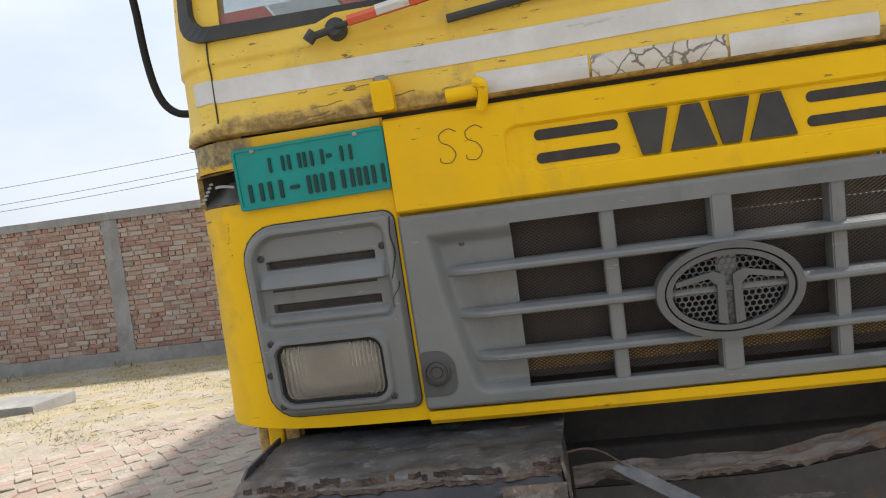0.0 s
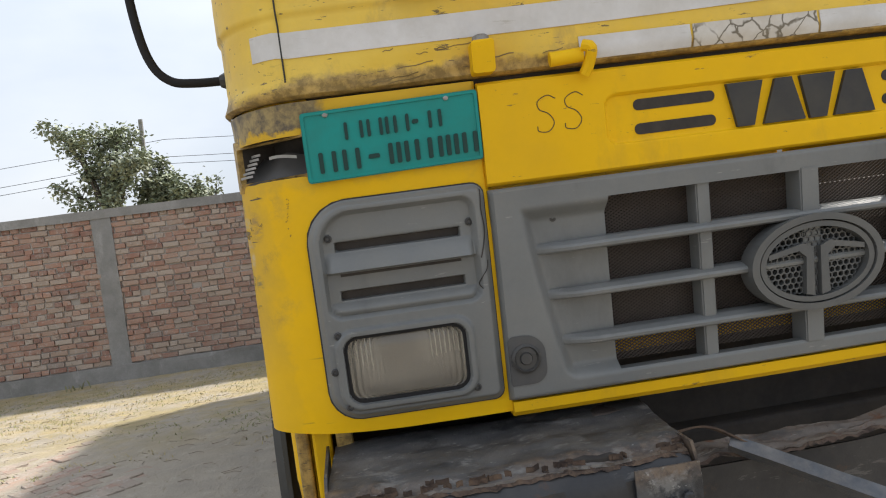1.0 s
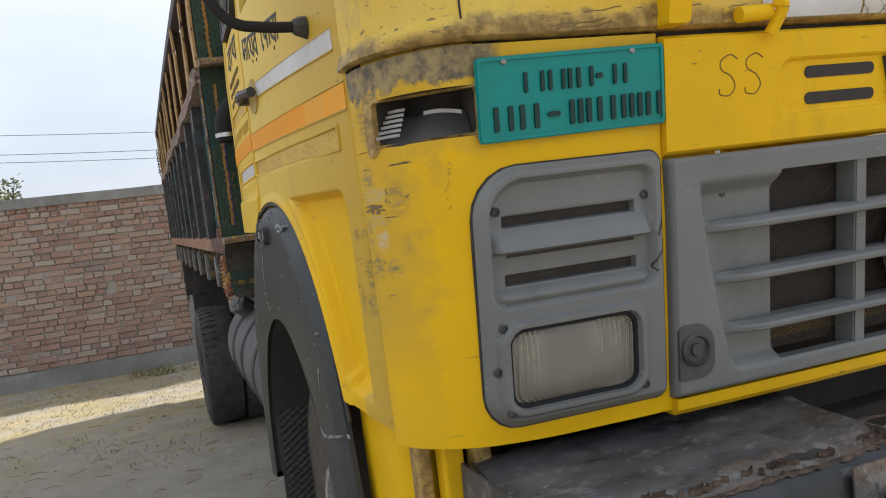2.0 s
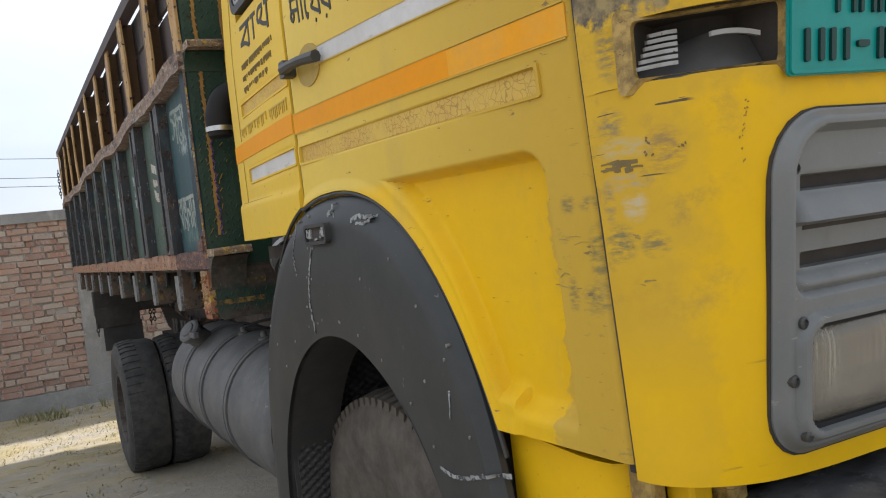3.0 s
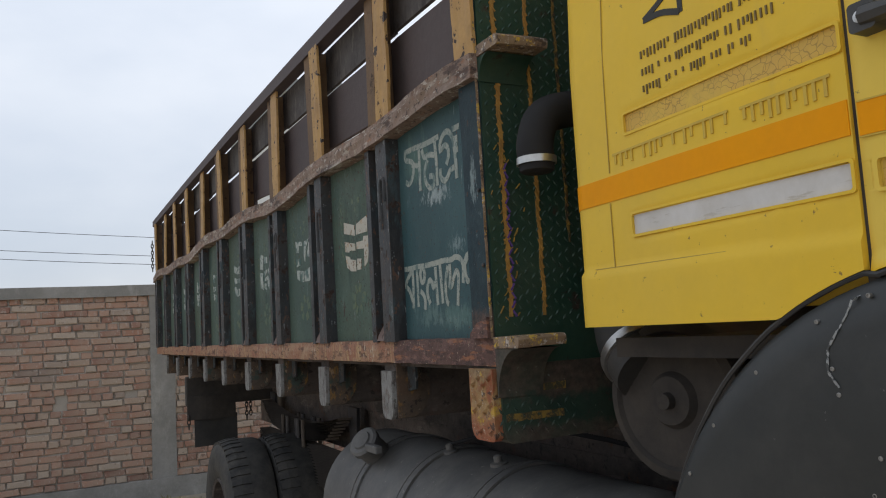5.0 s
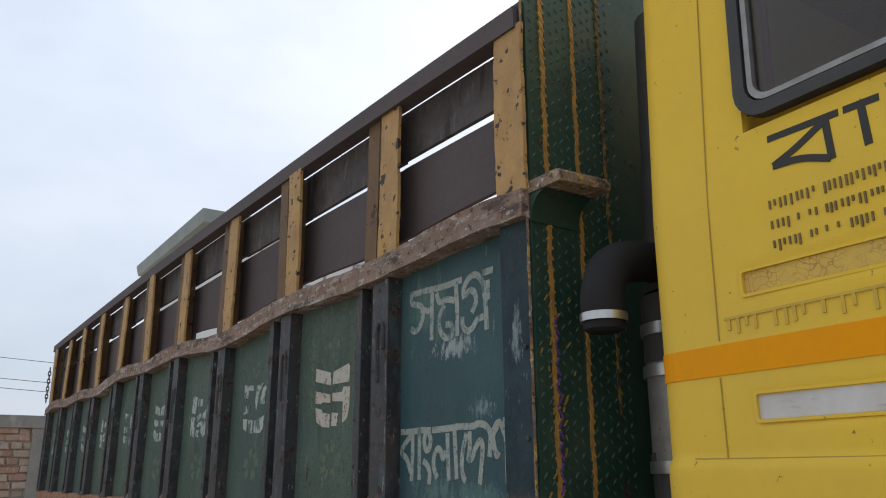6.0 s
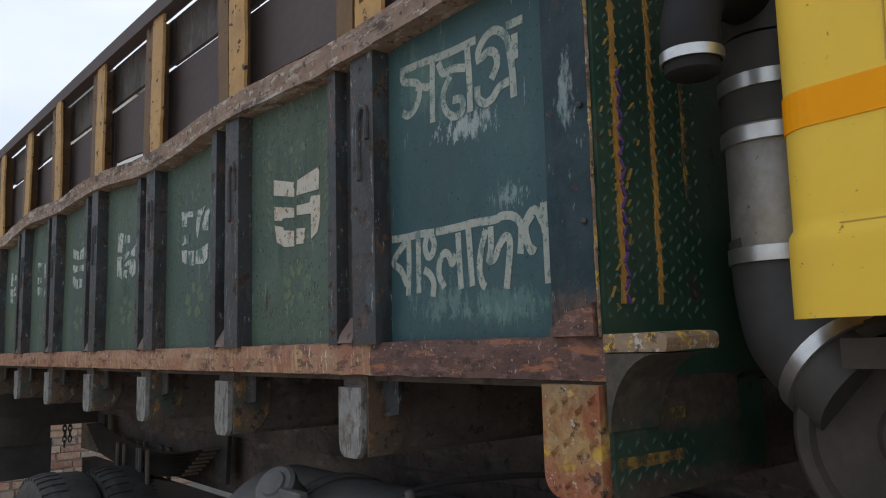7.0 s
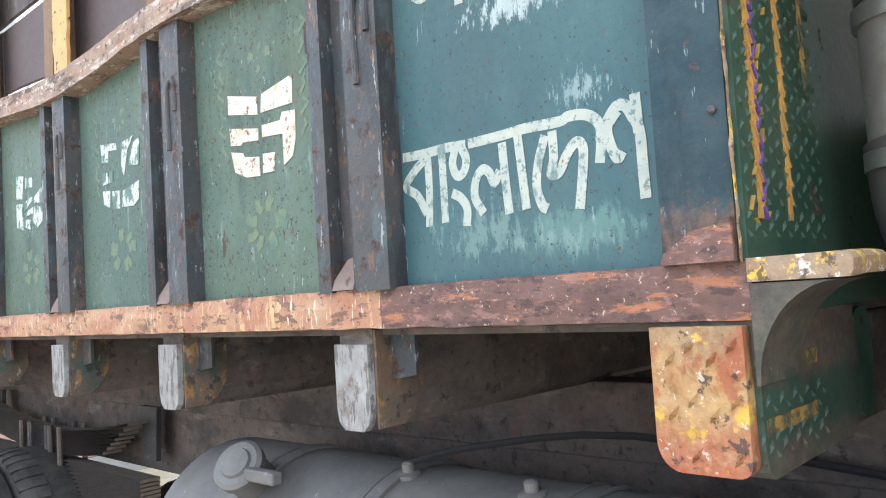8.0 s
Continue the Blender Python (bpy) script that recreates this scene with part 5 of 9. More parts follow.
def bezel_depth(x, z):
    d = 0.018 - 0.016 * smooth(1 - in_rr4(x, z, *BZ, BR) / 0.014)
    field = in_rr4(x, z, -0.983, -0.668, 1.396, 1.614, (0.03, 0.03, 0.03, 0.07))
    d -= 0.018 * smooth(field / 0.010)
    for top, low in ((1.531, 1.490), (1.431, 1.396)):  # louvres: the skin leans out below each slot and breaks off
        k = (top - z) / (top - low)
        if 0 < k < 1:
            d += smooth(field / 0.022) * 0.028 * k ** 0.8 * smooth((1 - k) / 0.10)
    for zc in (1.534, 1.434):
        d -= 0.026 * smooth(in_rr(x, z, -0.952, -0.699, zc, zc + 0.02, 0.004) / 0.003)
    d += 0.010 * smooth(in_rr(x, z, LAMP[0] - 0.024, LAMP[1] + 0.024, LAMP[2] - 0.022, LAMP[3] + 0.022, 0.045) / 0.008)
    d -= 0.042 * smooth(in_rr(x, z, LAMP[0] - 0.006, LAMP[1] + 0.006, LAMP[2] - 0.006, LAMP[3] + 0.006, 0.032) / 0.006)
    return d


def bezel(flip):
    bm = bmesh.new()
    us, vs = span(BZ[0], BZ[1], 100), span(BZ[2], BZ[3], 150)
    cx, cz = (BZ[0] + BZ[1]) / 2, (BZ[2] + BZ[3]) / 2

    def f(u, v):
        x, z = u, v
        for _ in range(2):  # draw the grid's rim onto the rounded outline
            g = in_rr4(x, z, *BZ, BR)
            if g < 0:
                dx, dz = cx - x, cz - z
                k = math.hypot(dx, dz)
                x, z = x - dx / k * g, z - dz / k * g
        return front(x, z, bezel_depth(x, z) + 0.004)
    sheet(bm, us, vs, f, (0, 0.012, 0))
    if flip:
        mirror_x(bm)
    ob = part("headlamp_bezel", bm, "grey_plastic", truck, "weathered grey plastic headlamp surround", True)
    bm = bmesh.new()
    for zc in (1.534, 1.434):
        prism(bm, rrect(-0.950, -0.701, zc + 0.002, zc + 0.0185, 0.004, 2), lambda x, z: front(x, z, -0.0205), lambda x, z: front(x, z, -0.011))
    sheet(bm, span(-0.948, -0.704, 30), [1.483, 1.489], lambda x, z: front(x, z, bezel_depth(x, z) + 0.0048), (0, 0.002, 0))
    if flip:
        mirror_x(bm)
    part("slot", bm, "void", ob)
    for x, z in ((-0.963, 1.562), (-0.681, 1.560), (-0.970, 1.367), (-0.985, 1.294), (-0.965, 1.219), (-0.703, 1.221)):
        bm = bmesh.new()
        lathe(bm, [(0.008, -0.006), (0.008, 0.002), (0.005, 0.004), (0.004, 0.001), (0.0, 0.001)], front(x, z, bezel_depth(x, z) + 0.005), (0, -1, 0), 10)
        if flip:
            mirror_x(bm)
        part("screw", bm, "dark_plastic", ob)
    bm = bmesh.new()
    ring(bm, rrect(BZ[0] - 0.003, BZ[1] + 0.002, BZ[2] - 0.003, BZ[3] + 0.003, BR), rrect(BZ[0] + 0.02, BZ[1] - 0.02, BZ[2] + 0.02, BZ[3] - 0.02, (0.05, 0.012, 0.012, 0.07)), lambda x, z: front(x, z, 0.0035), lambda x, z: front(x, z, -0.005))
    if flip:
        mirror_x(bm)
    part("gap_seal", bm, "void", ob, "black gap seal round the surround")
    if not flip:
        for k, pts in enumerate(([(-0.653, 1.622), (-0.656, 1.58), (-0.652, 1.545), (-0.657, 1.515), (-0.666, 1.485)], [(-0.652, 1.478), (-0.656, 1.462), (-0.668, 1.446), (-0.674, 1.432), (-0.669, 1.422)])):
            bm = bmesh.new()
            stroke(bm, [(p.x, p.y) for p in curve_pts([(*q, 0) for q in pts], 6)], 0.0024 - 0.0006 * k, lambda x, z, d: front(x, z, bezel_depth(x, z) + 0.0045 + d), 0.0008)
            part("crack", bm, "void", ob, "open crack in the plastic")
    # lamp unit
    bm = bmesh.new()
    outer, inner = rrect(LAMP[0] - 0.014, LAMP[1] + 0.014, LAMP[2] - 0.014, LAMP[3] + 0.014, 0.036), rrect(LAMP[0] + 0.002, LAMP[1] - 0.002, LAMP[2] + 0.002, LAMP[3] - 0.002, 0.024)
    ring(bm, outer, inner, lambda x, z: front(x, z, 0.021), lambda x, z: front(x, z, -0.03))
    if flip:
        mirror_x(bm)
    lamp = part("headlamp", bm, "cable", truck, "rectangular headlamp with ribbed clear glass")
    bm = bmesh.new()
    lx, lz = (LAMP[0] + LAMP[1]) / 2, (LAMP[2] + LAMP[3]) / 2
    sheet(bm, span(LAMP[0] + 0.001, LAMP[1] - 0.001, 24), span(LAMP[2] + 0.001, LAMP[3] - 0.001, 14), lambda x, z: front(x, z, -0.016 - 0.075 * max(0.0, 1 - ((x - lx) / 0.122) ** 2) * max(0.0, 1 - ((z - lz) / 0.068) ** 2)), (0, 0.006, 0))
    if flip:
        mirror_x(bm)
    part("bowl", bm, "reflector", lamp, "silvered bowl", True)
    bm = bmesh.new()
    lathe(bm, [(0.0, 0.0), (0.011, 0.0), (0.012, 0.03), (0.009, 0.04), (0, 0.042)], front(lx, lz, -0.085), (0, -1, 0.1), 14)
    if flip:
        mirror_x(bm)
    part("bulb", bm, "steel_bright", lamp, "", True)
    bm = bmesh.new()

    def inset(z):
        e = max(0.0, abs(z - lz) - ((LAMP[3] - LAMP[2]) / 2 - 0.026))
        return (0.026 - math.sqrt(max(0.0, 0.026 ** 2 - e ** 2))) / ((LAMP[1] - LAMP[0]) / 2)

    def flute(x, z):
        u = (x - lx) / 0.12
        k = 0.0013 * math.sin((x - LAMP[0]) / 0.0062 * 2 * math.pi / 2) * (1.0 if abs(u) > 0.42 or z < lz else 0.25)
        crown = 0.010 * max(0.0, 1 - u ** 4) * max(0.0, 1 - ((z - lz) / 0.066) ** 4)
        return front(lx + (x - lx) * (1 - inset(z)), z, 0.013 + crown + k)
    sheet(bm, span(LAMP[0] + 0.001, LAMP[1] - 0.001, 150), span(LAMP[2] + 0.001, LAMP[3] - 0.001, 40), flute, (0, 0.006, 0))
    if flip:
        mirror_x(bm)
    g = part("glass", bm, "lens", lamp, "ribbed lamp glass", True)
    g.visible_shadow = False
    return ob


bezel(False)
bezel(True)

# bonnet hatch with its recess, slots and raised badge blocks
HX0, HX1 = -0.636, 2 * CX + 0.636
hatch = part("front_hatch", (lambda b: (sheet(b, span(HX0, HX1, 300), span(1.622, 1.826, 64), lambda x, z: front(x, z, 0.012 - 0.009 * smooth(in_rr(x, z, -0.386, 2 * CX + 0.386, 1.672, 1.774, 0.025) / 0.006) - 0.01 * smooth((1.628 - z) / 0.006) - 0.01 * smooth((z - 1.82) / 0.006)), (0, 0.02, 0)), b)[1])(bmesh.new()), "yellow", truck, "bright yellow front hatch panel", True)
for sx in (1, -1):
    for z in (1.736, 1.688):
        bm = bmesh.new()
        prism(bm, rrect(-0.324, -0.152, z, z + 0.022, 0.0105, 4), lambda x, z: front(x, z, 0.0046), lambda x, z: front(x, z, -0.004))
        if sx < 0:
            mirror_x(bm)
        part("vent_slot", bm, "void", hatch, "dark rounded vent slot")
for k, pts in enumerate((((0.0, 1), (0.24, 1), (0.24, 0.74), (0.165, 0.74), (0.165, 0), (0.075, 0), (0.075, 0.74), (0, 0.74)),
                         ((0.335, 1), (0.42, 1), (0.52, 0), (0.43, 0), (0.378, 0.5), (0.33, 0), (0.24, 0)),
                         ((0.49, 1), (0.73, 1), (0.73, 0.74), (0.655, 0.74), (0.655, 0), (0.565, 0), (0.565, 0.74), (0.49, 0.74)),
                         ((0.815, 1), (0.90, 1), (1.0, 0), (0.91, 0), (0.858, 0.5), (0.81, 0), (0.72, 0)))):
    bm = bmesh.new()
    a, b = min(p[0] for p in pts), max(p[0] for p in pts)
    block = ((a, 1), (b, 1), (b - 0.065, 0), (a + 0.065, 0)) if k % 2 == 0 else ((a + 0.085, 1), (b - 0.085, 1), (b, 0), (a, 0))
    prism(bm, block, lambda u, v: front(-0.130 + 0.326 * u, 1.678 + 0.088 * v, 0.0125), lambda u, v: front(-0.130 + 0.326 * u, 1.678 + 0.088 * v, 0.001))
    part("badge_block", bm, "badge", hatch, "plain dark grey badge block")
for ox in (-0.530, -0.474):  # the two letters drawn by hand on the hatch
    bm = bmesh.new()
    pts = curve_pts([(0.046, 0.064, 0), (0.03, 0.072, 0), (0.010, 0.062, 0), (0.012, 0.046, 0), (0.030, 0.036, 0), (0.040, 0.018, 0), (0.028, 0.002, 0), (0.008, 0.004, 0), (0.006, 0.014, 0)], 5)
    stroke(bm, [(p.x + ox, p.y + 1.714) for p in pts], 0.0019, lambda x, z, d: front(x, z, 0.0118 + d), 0.0008)
    part("drawn_letter", bm, "letter_ink", hatch, "thin dark hand-drawn letter S")

# grille: a dished frame whose louvres run out towards its ends
def dish_edge(z):
    return -0.583 + 0.06 * (max(0.0, 1.575 - z) / 0.34) ** 1.4


def dish_depth(x, z):
    a, b, c = x - dish_edge(z), 1.572 - z, z - 1.204
    f = min(a, b, c)
    if a < 0.03 and c < 0.03:
        f = min(f, 0.03 - math.hypot(max(0.0, 0.03 - a), max(0.0, 0.03 - c)))
    return 0.024 - 0.030 * smooth(f / 0.032) - 0.012 * smooth((1.183 - z) / 0.006) - 0.010 * smooth((z - 1.609) / 0.007) - 0.012 * smooth((HX0 + 0.006 - x) / 0.006)


bm = bmesh.new()
sheet(bm, span(HX0, -0.398, 70), span(1.177, 1.616, 110), lambda x, z: front(x, z, dish_depth(x, z)), (0, 0.03, 0))
grille = part("grille", bm, "grey_plastic", truck, "grey plastic radiator grille", True)
bm = bmesh.new()
sheet(bm, span(HX0, -0.398, 70), span(1.177, 1.616, 110), lambda x, z: front(x, z, dish_depth(x, z)), (0, 0.03, 0))
part("grille_end", mirror_x(bm), "grey_plastic", grille, "", True)
for z0, z1 in ((1.574, 1.616), (1.177, 1.212)):
    bm = bmesh.new()
    sheet(bm, span(-0.398, 2 * CX + 0.398, 50), span(z0, z1, 16), lambda x, z: front(x, z, dish_depth(-0.398, z)), (0, 0.03, 0))
    part("grille_rim", bm, "grey_plastic", grille, "", True)
PROFILE = ((-0.012, 0.014), (0.012, 0.012), (0.030, 0.005), (0.034, 0.0), (0.033, -0.006), (0.028, -0.009), (-0.012, -0.013))
for z, tip in ((1.482, -0.566), (1.385, -0.552), (1.286, -0.530)):
    bm = bmesh.new()
    sheet(bm, span(tip, tip + 0.12, 16) + span(tip + 0.12, 2 * CX - tip - 0.12, 30)[1:] + span(2 * CX - tip - 0.12, 2 * CX - tip, 16)[1:], range(7), lambda x, v: front(x, z + PROFILE[v][1], -0.012 + (PROFILE[v][0] + 0.012) * (0.12 + 0.88 * smooth((x - tip) / 0.09) * smooth((2 * CX - tip - x) / 0.09))), (0, 0.006, 0))
    part("louvre", bm, "grey_plastic", grille)
for xc, w in ((-0.196, 0.03), (CX, 0.042), (2 * CX + 0.196, 0.03)):
    bm = bmesh.new()
    prism(bm, [(xc - w / 2, 1.206), (xc + w / 2, 1.206), (xc + w / 2, 1.58), (xc - w / 2, 1.58)], lambda x, z: front(x, z, 0.027 if w > 0.035 else 0.018), lambda x, z: front(x, z, -0.03))
    bmesh.ops.bevel(bm, geom=list(bm.edges), offset=0.003, segments=2, affect="EDGES")
    part("upright", bm, "grey_plastic", grille)
bm = bmesh.new()
for i in range(-52, 112):
    for sgn in (1, -1):
        x0 = -0.42 + i * 0.0115
        z0, z1 = 1.22, 1.58
        dx = (z1 - z0) * 1.6 * sgn
        a, b = x0 - (dx if sgn > 0 else 0), x0 + (0 if sgn > 0 else -dx)
        xa, xb = (x0, x0 + dx)
        lo, hi = -0.41, 2 * CX + 0.41
        ta, tb = 0.0, 1.0
        if xb != xa:
            ts = sorted(((lo - xa) / (xb - xa), (hi - xa) / (xb - xa)))
            ta, tb = max(0.0, ts[0]), min(1.0, ts[1])
        if tb - ta < 0.02:
            continue
        p, q = (xa + dx * ta, z0 + (z1 - z0) * ta), (xa + dx * tb, z0 + (z1 - z0) * tb)
        stroke(bm, [p, q], 0.0024, lambda x, z, d: front(x, z, -0.036 + d), 0.0015 + 0.001 * sgn)
tagged(part("grille_net", bm, "net", grille, "brown wire net behind the grille"), kind="stuff")
bm = bmesh.new()
prism(bm, [(-0.62, 1.20), (2 * CX + 0.62, 1.20), (2 * CX + 0.62, 1.61), (-0.62, 1.61)], lambda x, z: front(x, z, -0.20), lambda x, z: front(x, z, -0.22))
part("radiator", bm, "void", truck, "black radiator core behind the grille")
bm = bmesh.new()
tube(bm, [front(-0.46, 1.252, -0.066), front(CX, 1.256, -0.066), front(2 * CX + 0.46, 1.26, -0.066)], 0.022, 12)
part("crossbar", bm, "yellow", truck, "yellow cross tube behind the grille")
bm = bmesh.new()
prism(bm, rrect(-0.632, -0.556, 1.210, 1.314, (0.004, 0.030, 0.042, 0.012), 6), lambda x, z: front(x, z, 0.0265), lambda x, z: front(x, z, 0.002))
part("washer_patch", bm, "socket", grille, "dark round socket")
bm = bmesh.new()
lathe(bm, [(0.030, -0.005), (0.030, 0.004), (0.025, 0.008), (0.022, 0.001), (0.013, 0.001), (0.011, 0.006), (0, 0.006)], front(-0.598, 1.266, 0.027), (0, -1, 0), 20)
part("socket_ring", bm, "dark_plastic", grille)
bm = bmesh.new()
lathe(bm, [(0.007, -0.004), (0.007, 0.003), (0.003, 0.004), (0, 0.001)], front(-0.507, 1.543, -0.008), (0, -1, 0), 10)
part("screw", bm, "dark_plastic", grille)
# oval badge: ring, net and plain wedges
BC = (0.032, 1.381)


def oval(a, b, k=48):
    return [(BC[0] + a * math.cos(2 * math.pi * i / k), BC[1] + b * math.sin(2 * math.pi * i / k)) for i in range(k)]


bm = bmesh.new()
ring(bm, oval(0.148, 0.101), oval(0.132, 0.087), lambda x, z: front(x, z, 0.050), lambda x, z: front(x, z, 0.0))
ring(bm, oval(0.128, 0.084), oval(0.116, 0.073), lambda x, z: front(x, z, 0.046), lambda x, z: front(x, z, 0.0))
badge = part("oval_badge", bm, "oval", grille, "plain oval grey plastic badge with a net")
bm = bmesh.new()
for s in (-1, 1):
    prism(bm, [(BC[0] + s * x, BC[1] + z) for x, z in ((0.008, 0.032), (0.03, 0.042), (0.107, 0.026), (0.107, 0.015), (0.040, 0.027), (0.024, 0.012), (0.027, -0.066), (0.008, -0.071))][::s], lambda x, z: front(x, z, 0.044), lambda x, z: front(x, z, 0.02))
part("wedge", bm, "oval", badge)
bm = bmesh.new()
for i in range(-9, 10):
    for j in range(-6, 7):
        x, z = BC[0] + i * 0.0135 + (0.00675 if j % 2 else 0), BC[1] + j * 0.0118
        if ((x - BC[0]) / 0.114) ** 2 + ((z - BC[1]) / 0.071) ** 2 < 1:
            hexa = lambda r: [(x + r * math.cos(radians(60 * k + 30)), z + r * math.sin(radians(60 * k + 30))) for k in range(6)]
            ring(bm, hexa(0.0079), hexa(0.0061), lambda x, z: front(x, z, 0.030), lambda x, z: front(x, z, 0.018))
part("badge_net", bm, "oval", badge)
bm = bmesh.new()
prism(bm, oval(0.117, 0.074), lambda x, z: front(x, z, 0.012), lambda x, z: front(x, z, 0.006))
part("badge_back", bm, "void", badge)
bm = bmesh.new()
sheet(bm, span(HX0 + 0.005, HX1 - 0.005, 40), span(1.142, 1.174, 3), lambda x, z: front(x, z, 0.016 - 0.01 * smooth((1.147 - z) / 0.004)), (0, 0.03, 0))
part("lower_strip", bm, "yellow", truck, "yellow strip below the grille", True)

# upper front of the cab
def upper(x, z, d=0.0):
    """Skin of the cab between hatch and windscreen, turning the corner into the side."""
    xa = abs(x - CX)
    xc = 1.00
    if xa <= xc:
        p = front(x, z, d + 0.012 * smooth((z - 1.84) / 0.03))
        return p
    a = (xa - xc) / 0.262 * math.pi / 2
    s = -1 if x < CX else 1
    p = front(CX + s * xc, z, 0.012 * smooth((z - 1.84) / 0.03))
    xe = side_x(0) if s < 0 else 2 * FX(CX) - side_x(0)
    return (p[0] + (xe - p[0]) * math.sin(a) + s * d * math.sin(a) - s * 0.05 * max(0.0, z - 2.1) * math.sin(a), (p[1] - d) * math.cos(a), p[2])


XW = 1.262
bm = bmesh.new()
xs = [CX + x for x in span(-XW, -1.0, 10)[:-1] + span(-1.0, 1.0, 60) + span(1.0, XW, 10)[1:]]


def dents(x, z):
    return 0.010 * noise.noise(Vector((x * 4, z * 9, 5))) * smooth((1.93 - z) / 0.08) + 0.004 * noise.noise(Vector((x * 11, z * 20, 8))) * smooth((1.92 - z) / 0.06) + 0.005 * noise.noise(Vector((x * 16, z * 60, 4))) * smooth((1.875 - z) / 0.03) * smooth((-0.38 - x) / 0.1)


sheet(bm, [CX + x for x in span(-XW, -1.0, 16)[:-1] + span(-1.0, 1.0, 200) + span(1.0, XW, 16)[1:]], span(1.838, 2.062, 44), lambda x, z: upper(x, z, dents(x, z) + 0.006 * smooth((z - 1.99) / 0.012) + 0.010 * smooth((1.88 - z) / 0.04) - 0.010 * smooth((1.844 - z) / 0.006)), (0, 0.02, 0))
cowl = part("cowl_panel", bm, "yellow_old", truck, "dented pale yellow panel below the windscreen", True)
for a, b in ((-XW, -1.0), (1.0, XW)):
    bm = bmesh.new()
    sheet(bm, [CX + x for x in span(a, b, 10)], span(2.062, 2.80, 8), lambda x, z: upper(x, z, 0.006), (0, 0.04, 0))
    part("windscreen_pillar", bm, "yellow_old", cowl, "", True)
bm = bmesh.new()
sheet(bm, xs, span(2.70, 2.86, 4), lambda x, z: upper(x, z, 0.012), (0, 0.04, 0))
part("header_panel", bm, "yellow_old", cowl, "", True)
bm = bmesh.new()
ring(bm, rrect(CX - 1.092, CX + 1.092, 2.046, 2.74, 0.06), rrect(CX - 1.062, CX + 1.062, 2.076, 2.71, 0.05), lambda x, z: upper(x, z, 0.022), lambda x, z: upper(x, z, -0.01))
part("windscreen_seal", bm, "black", truck, "black rubber windscreen seal")
bm = bmesh.new()
sheet(bm, span(CX - 1.064, CX + 1.064, 30), span(2.07, 2.715, 4), lambda x, z: upper(x, z, 0.004), (0, 0.006, 0))
g = part("windscreen", bm, "glass", truck, "clear windscreen glass")
g.visible_shadow = False
for k in range(14):  # red and white tape along the windscreen's lower edge
    bm = bmesh.new()
    x = CX - 1.04 + k * 0.15
    prism(bm, [(x + 0.02, 2.078), (x + 0.165, 2.078), (x + 0.145, 2.106), (x, 2.106)], lambda x, z: upper(x, z, -0.004), lambda x, z: upper(x, z, -0.006))
    part("warning_tape", bm, "white_tape" if k % 2 else "red_tape", truck, "red and white warning tape")
bm = bmesh.new()
sheet(bm, span(CX - 1.095, CX + 1.095, 90), [1.917, 1.93, 1.955, 1.966], lambda x, z: upper(x, z + 0.012 * math.exp(-((x - 0.2) / 0.45) ** 2) - 0.004 + (0.004 if x < -1.0 else 0), dents(x, z) + 0.0022), (0, 0.002, 0))
part("white_band", bm, "white_tape", cowl, "dirty white reflective band", True)
for x0, x1, mt in ((-0.427, -0.199, "white_tape"), (-0.193, 0.072, "crack_white"), (0.078, 0.36, "white_tape")):
    bm = bmesh.new()
    sheet(bm, span(x0, x1, 30), span(1.846, 1.890, 5), lambda x, z: upper(x, z, dents(x, z) + 0.003 + 0.010 * smooth((1.88 - z) / 0.04)), (0, 0.003, 0))
    part("reflector_tape", bm, mt, cowl, "cracked white reflective tape", True)
# a black strip puts in the shadow under the cowl's lower lip
bm = bmesh.new()
sheet(bm, span(CX - 1.0, CX + 1.0, 40), [1.820, 1.847], lambda x, z: front(x, z, -0.022), (0, 0.01, 0))
part("hatch_seal", bm, "void", truck, "black strip standing in for the shaded gap above the hatch")
rnd = random.Random(3)


for x in (-1.0, 2 * CX + 1.0):
    bm = bmesh.new()
    stroke(bm, [(x, z) for z in span(1.845, 2.05, 8)], 0.0028, lambda x, z, d: upper(x, z, dents(x, z) + 0.006 * smooth((z - 1.99) / 0.012) + d), 0.0025)
    part("seam", bm, "letter_dark", cowl)
for x, z, w in ((-0.623, 1.871, 0.022), (2 * CX + 0.623, 1.871, 0.022)):
    bm = bmesh.new()
    prism(bm, rrect(x - w, x + w, z - 0.032, z + 0.028, 0.006, 2), lambda x, z: upper(x, z, 0.038), lambda x, z: upper(x, z, -0.01))
    b = part("hatch_hinge", bm, "yellow", truck, "thickly painted hinge block", False)
    bm = bmesh.new()
    lathe(bm, [(0.016, 0.0), (0.016, 0.01), (0.011, 0.013), (0, 0.013)], Vector(upper(x, z + 0.026, 0.022)), (0, 0, 1), 14)
    part("hinge_pin", bm, "steel", b)
for x in (-0.447, 2 * CX + 0.447):
    bm = bmesh.new()
    tube(bm, [upper(x - 0.045, 1.850, 0.022), upper(x + 0.02, 1.853, 0.022)], 0.014, 12)
    tube(bm, curve_pts([upper(x + 0.018, 1.868, 0.028), upper(x + 0.032, 1.86, 0.038), upper(x + 0.03, 1.835, 0.034), upper(x + 0.022, 1.815, 0.026)], 4), 0.011, 8)
    part("hatch_hinge", bm, "yellow", truck, "painted tube hinge with a bent hook", True)
r_ = random.Random(8)
bm = bmesh.new()
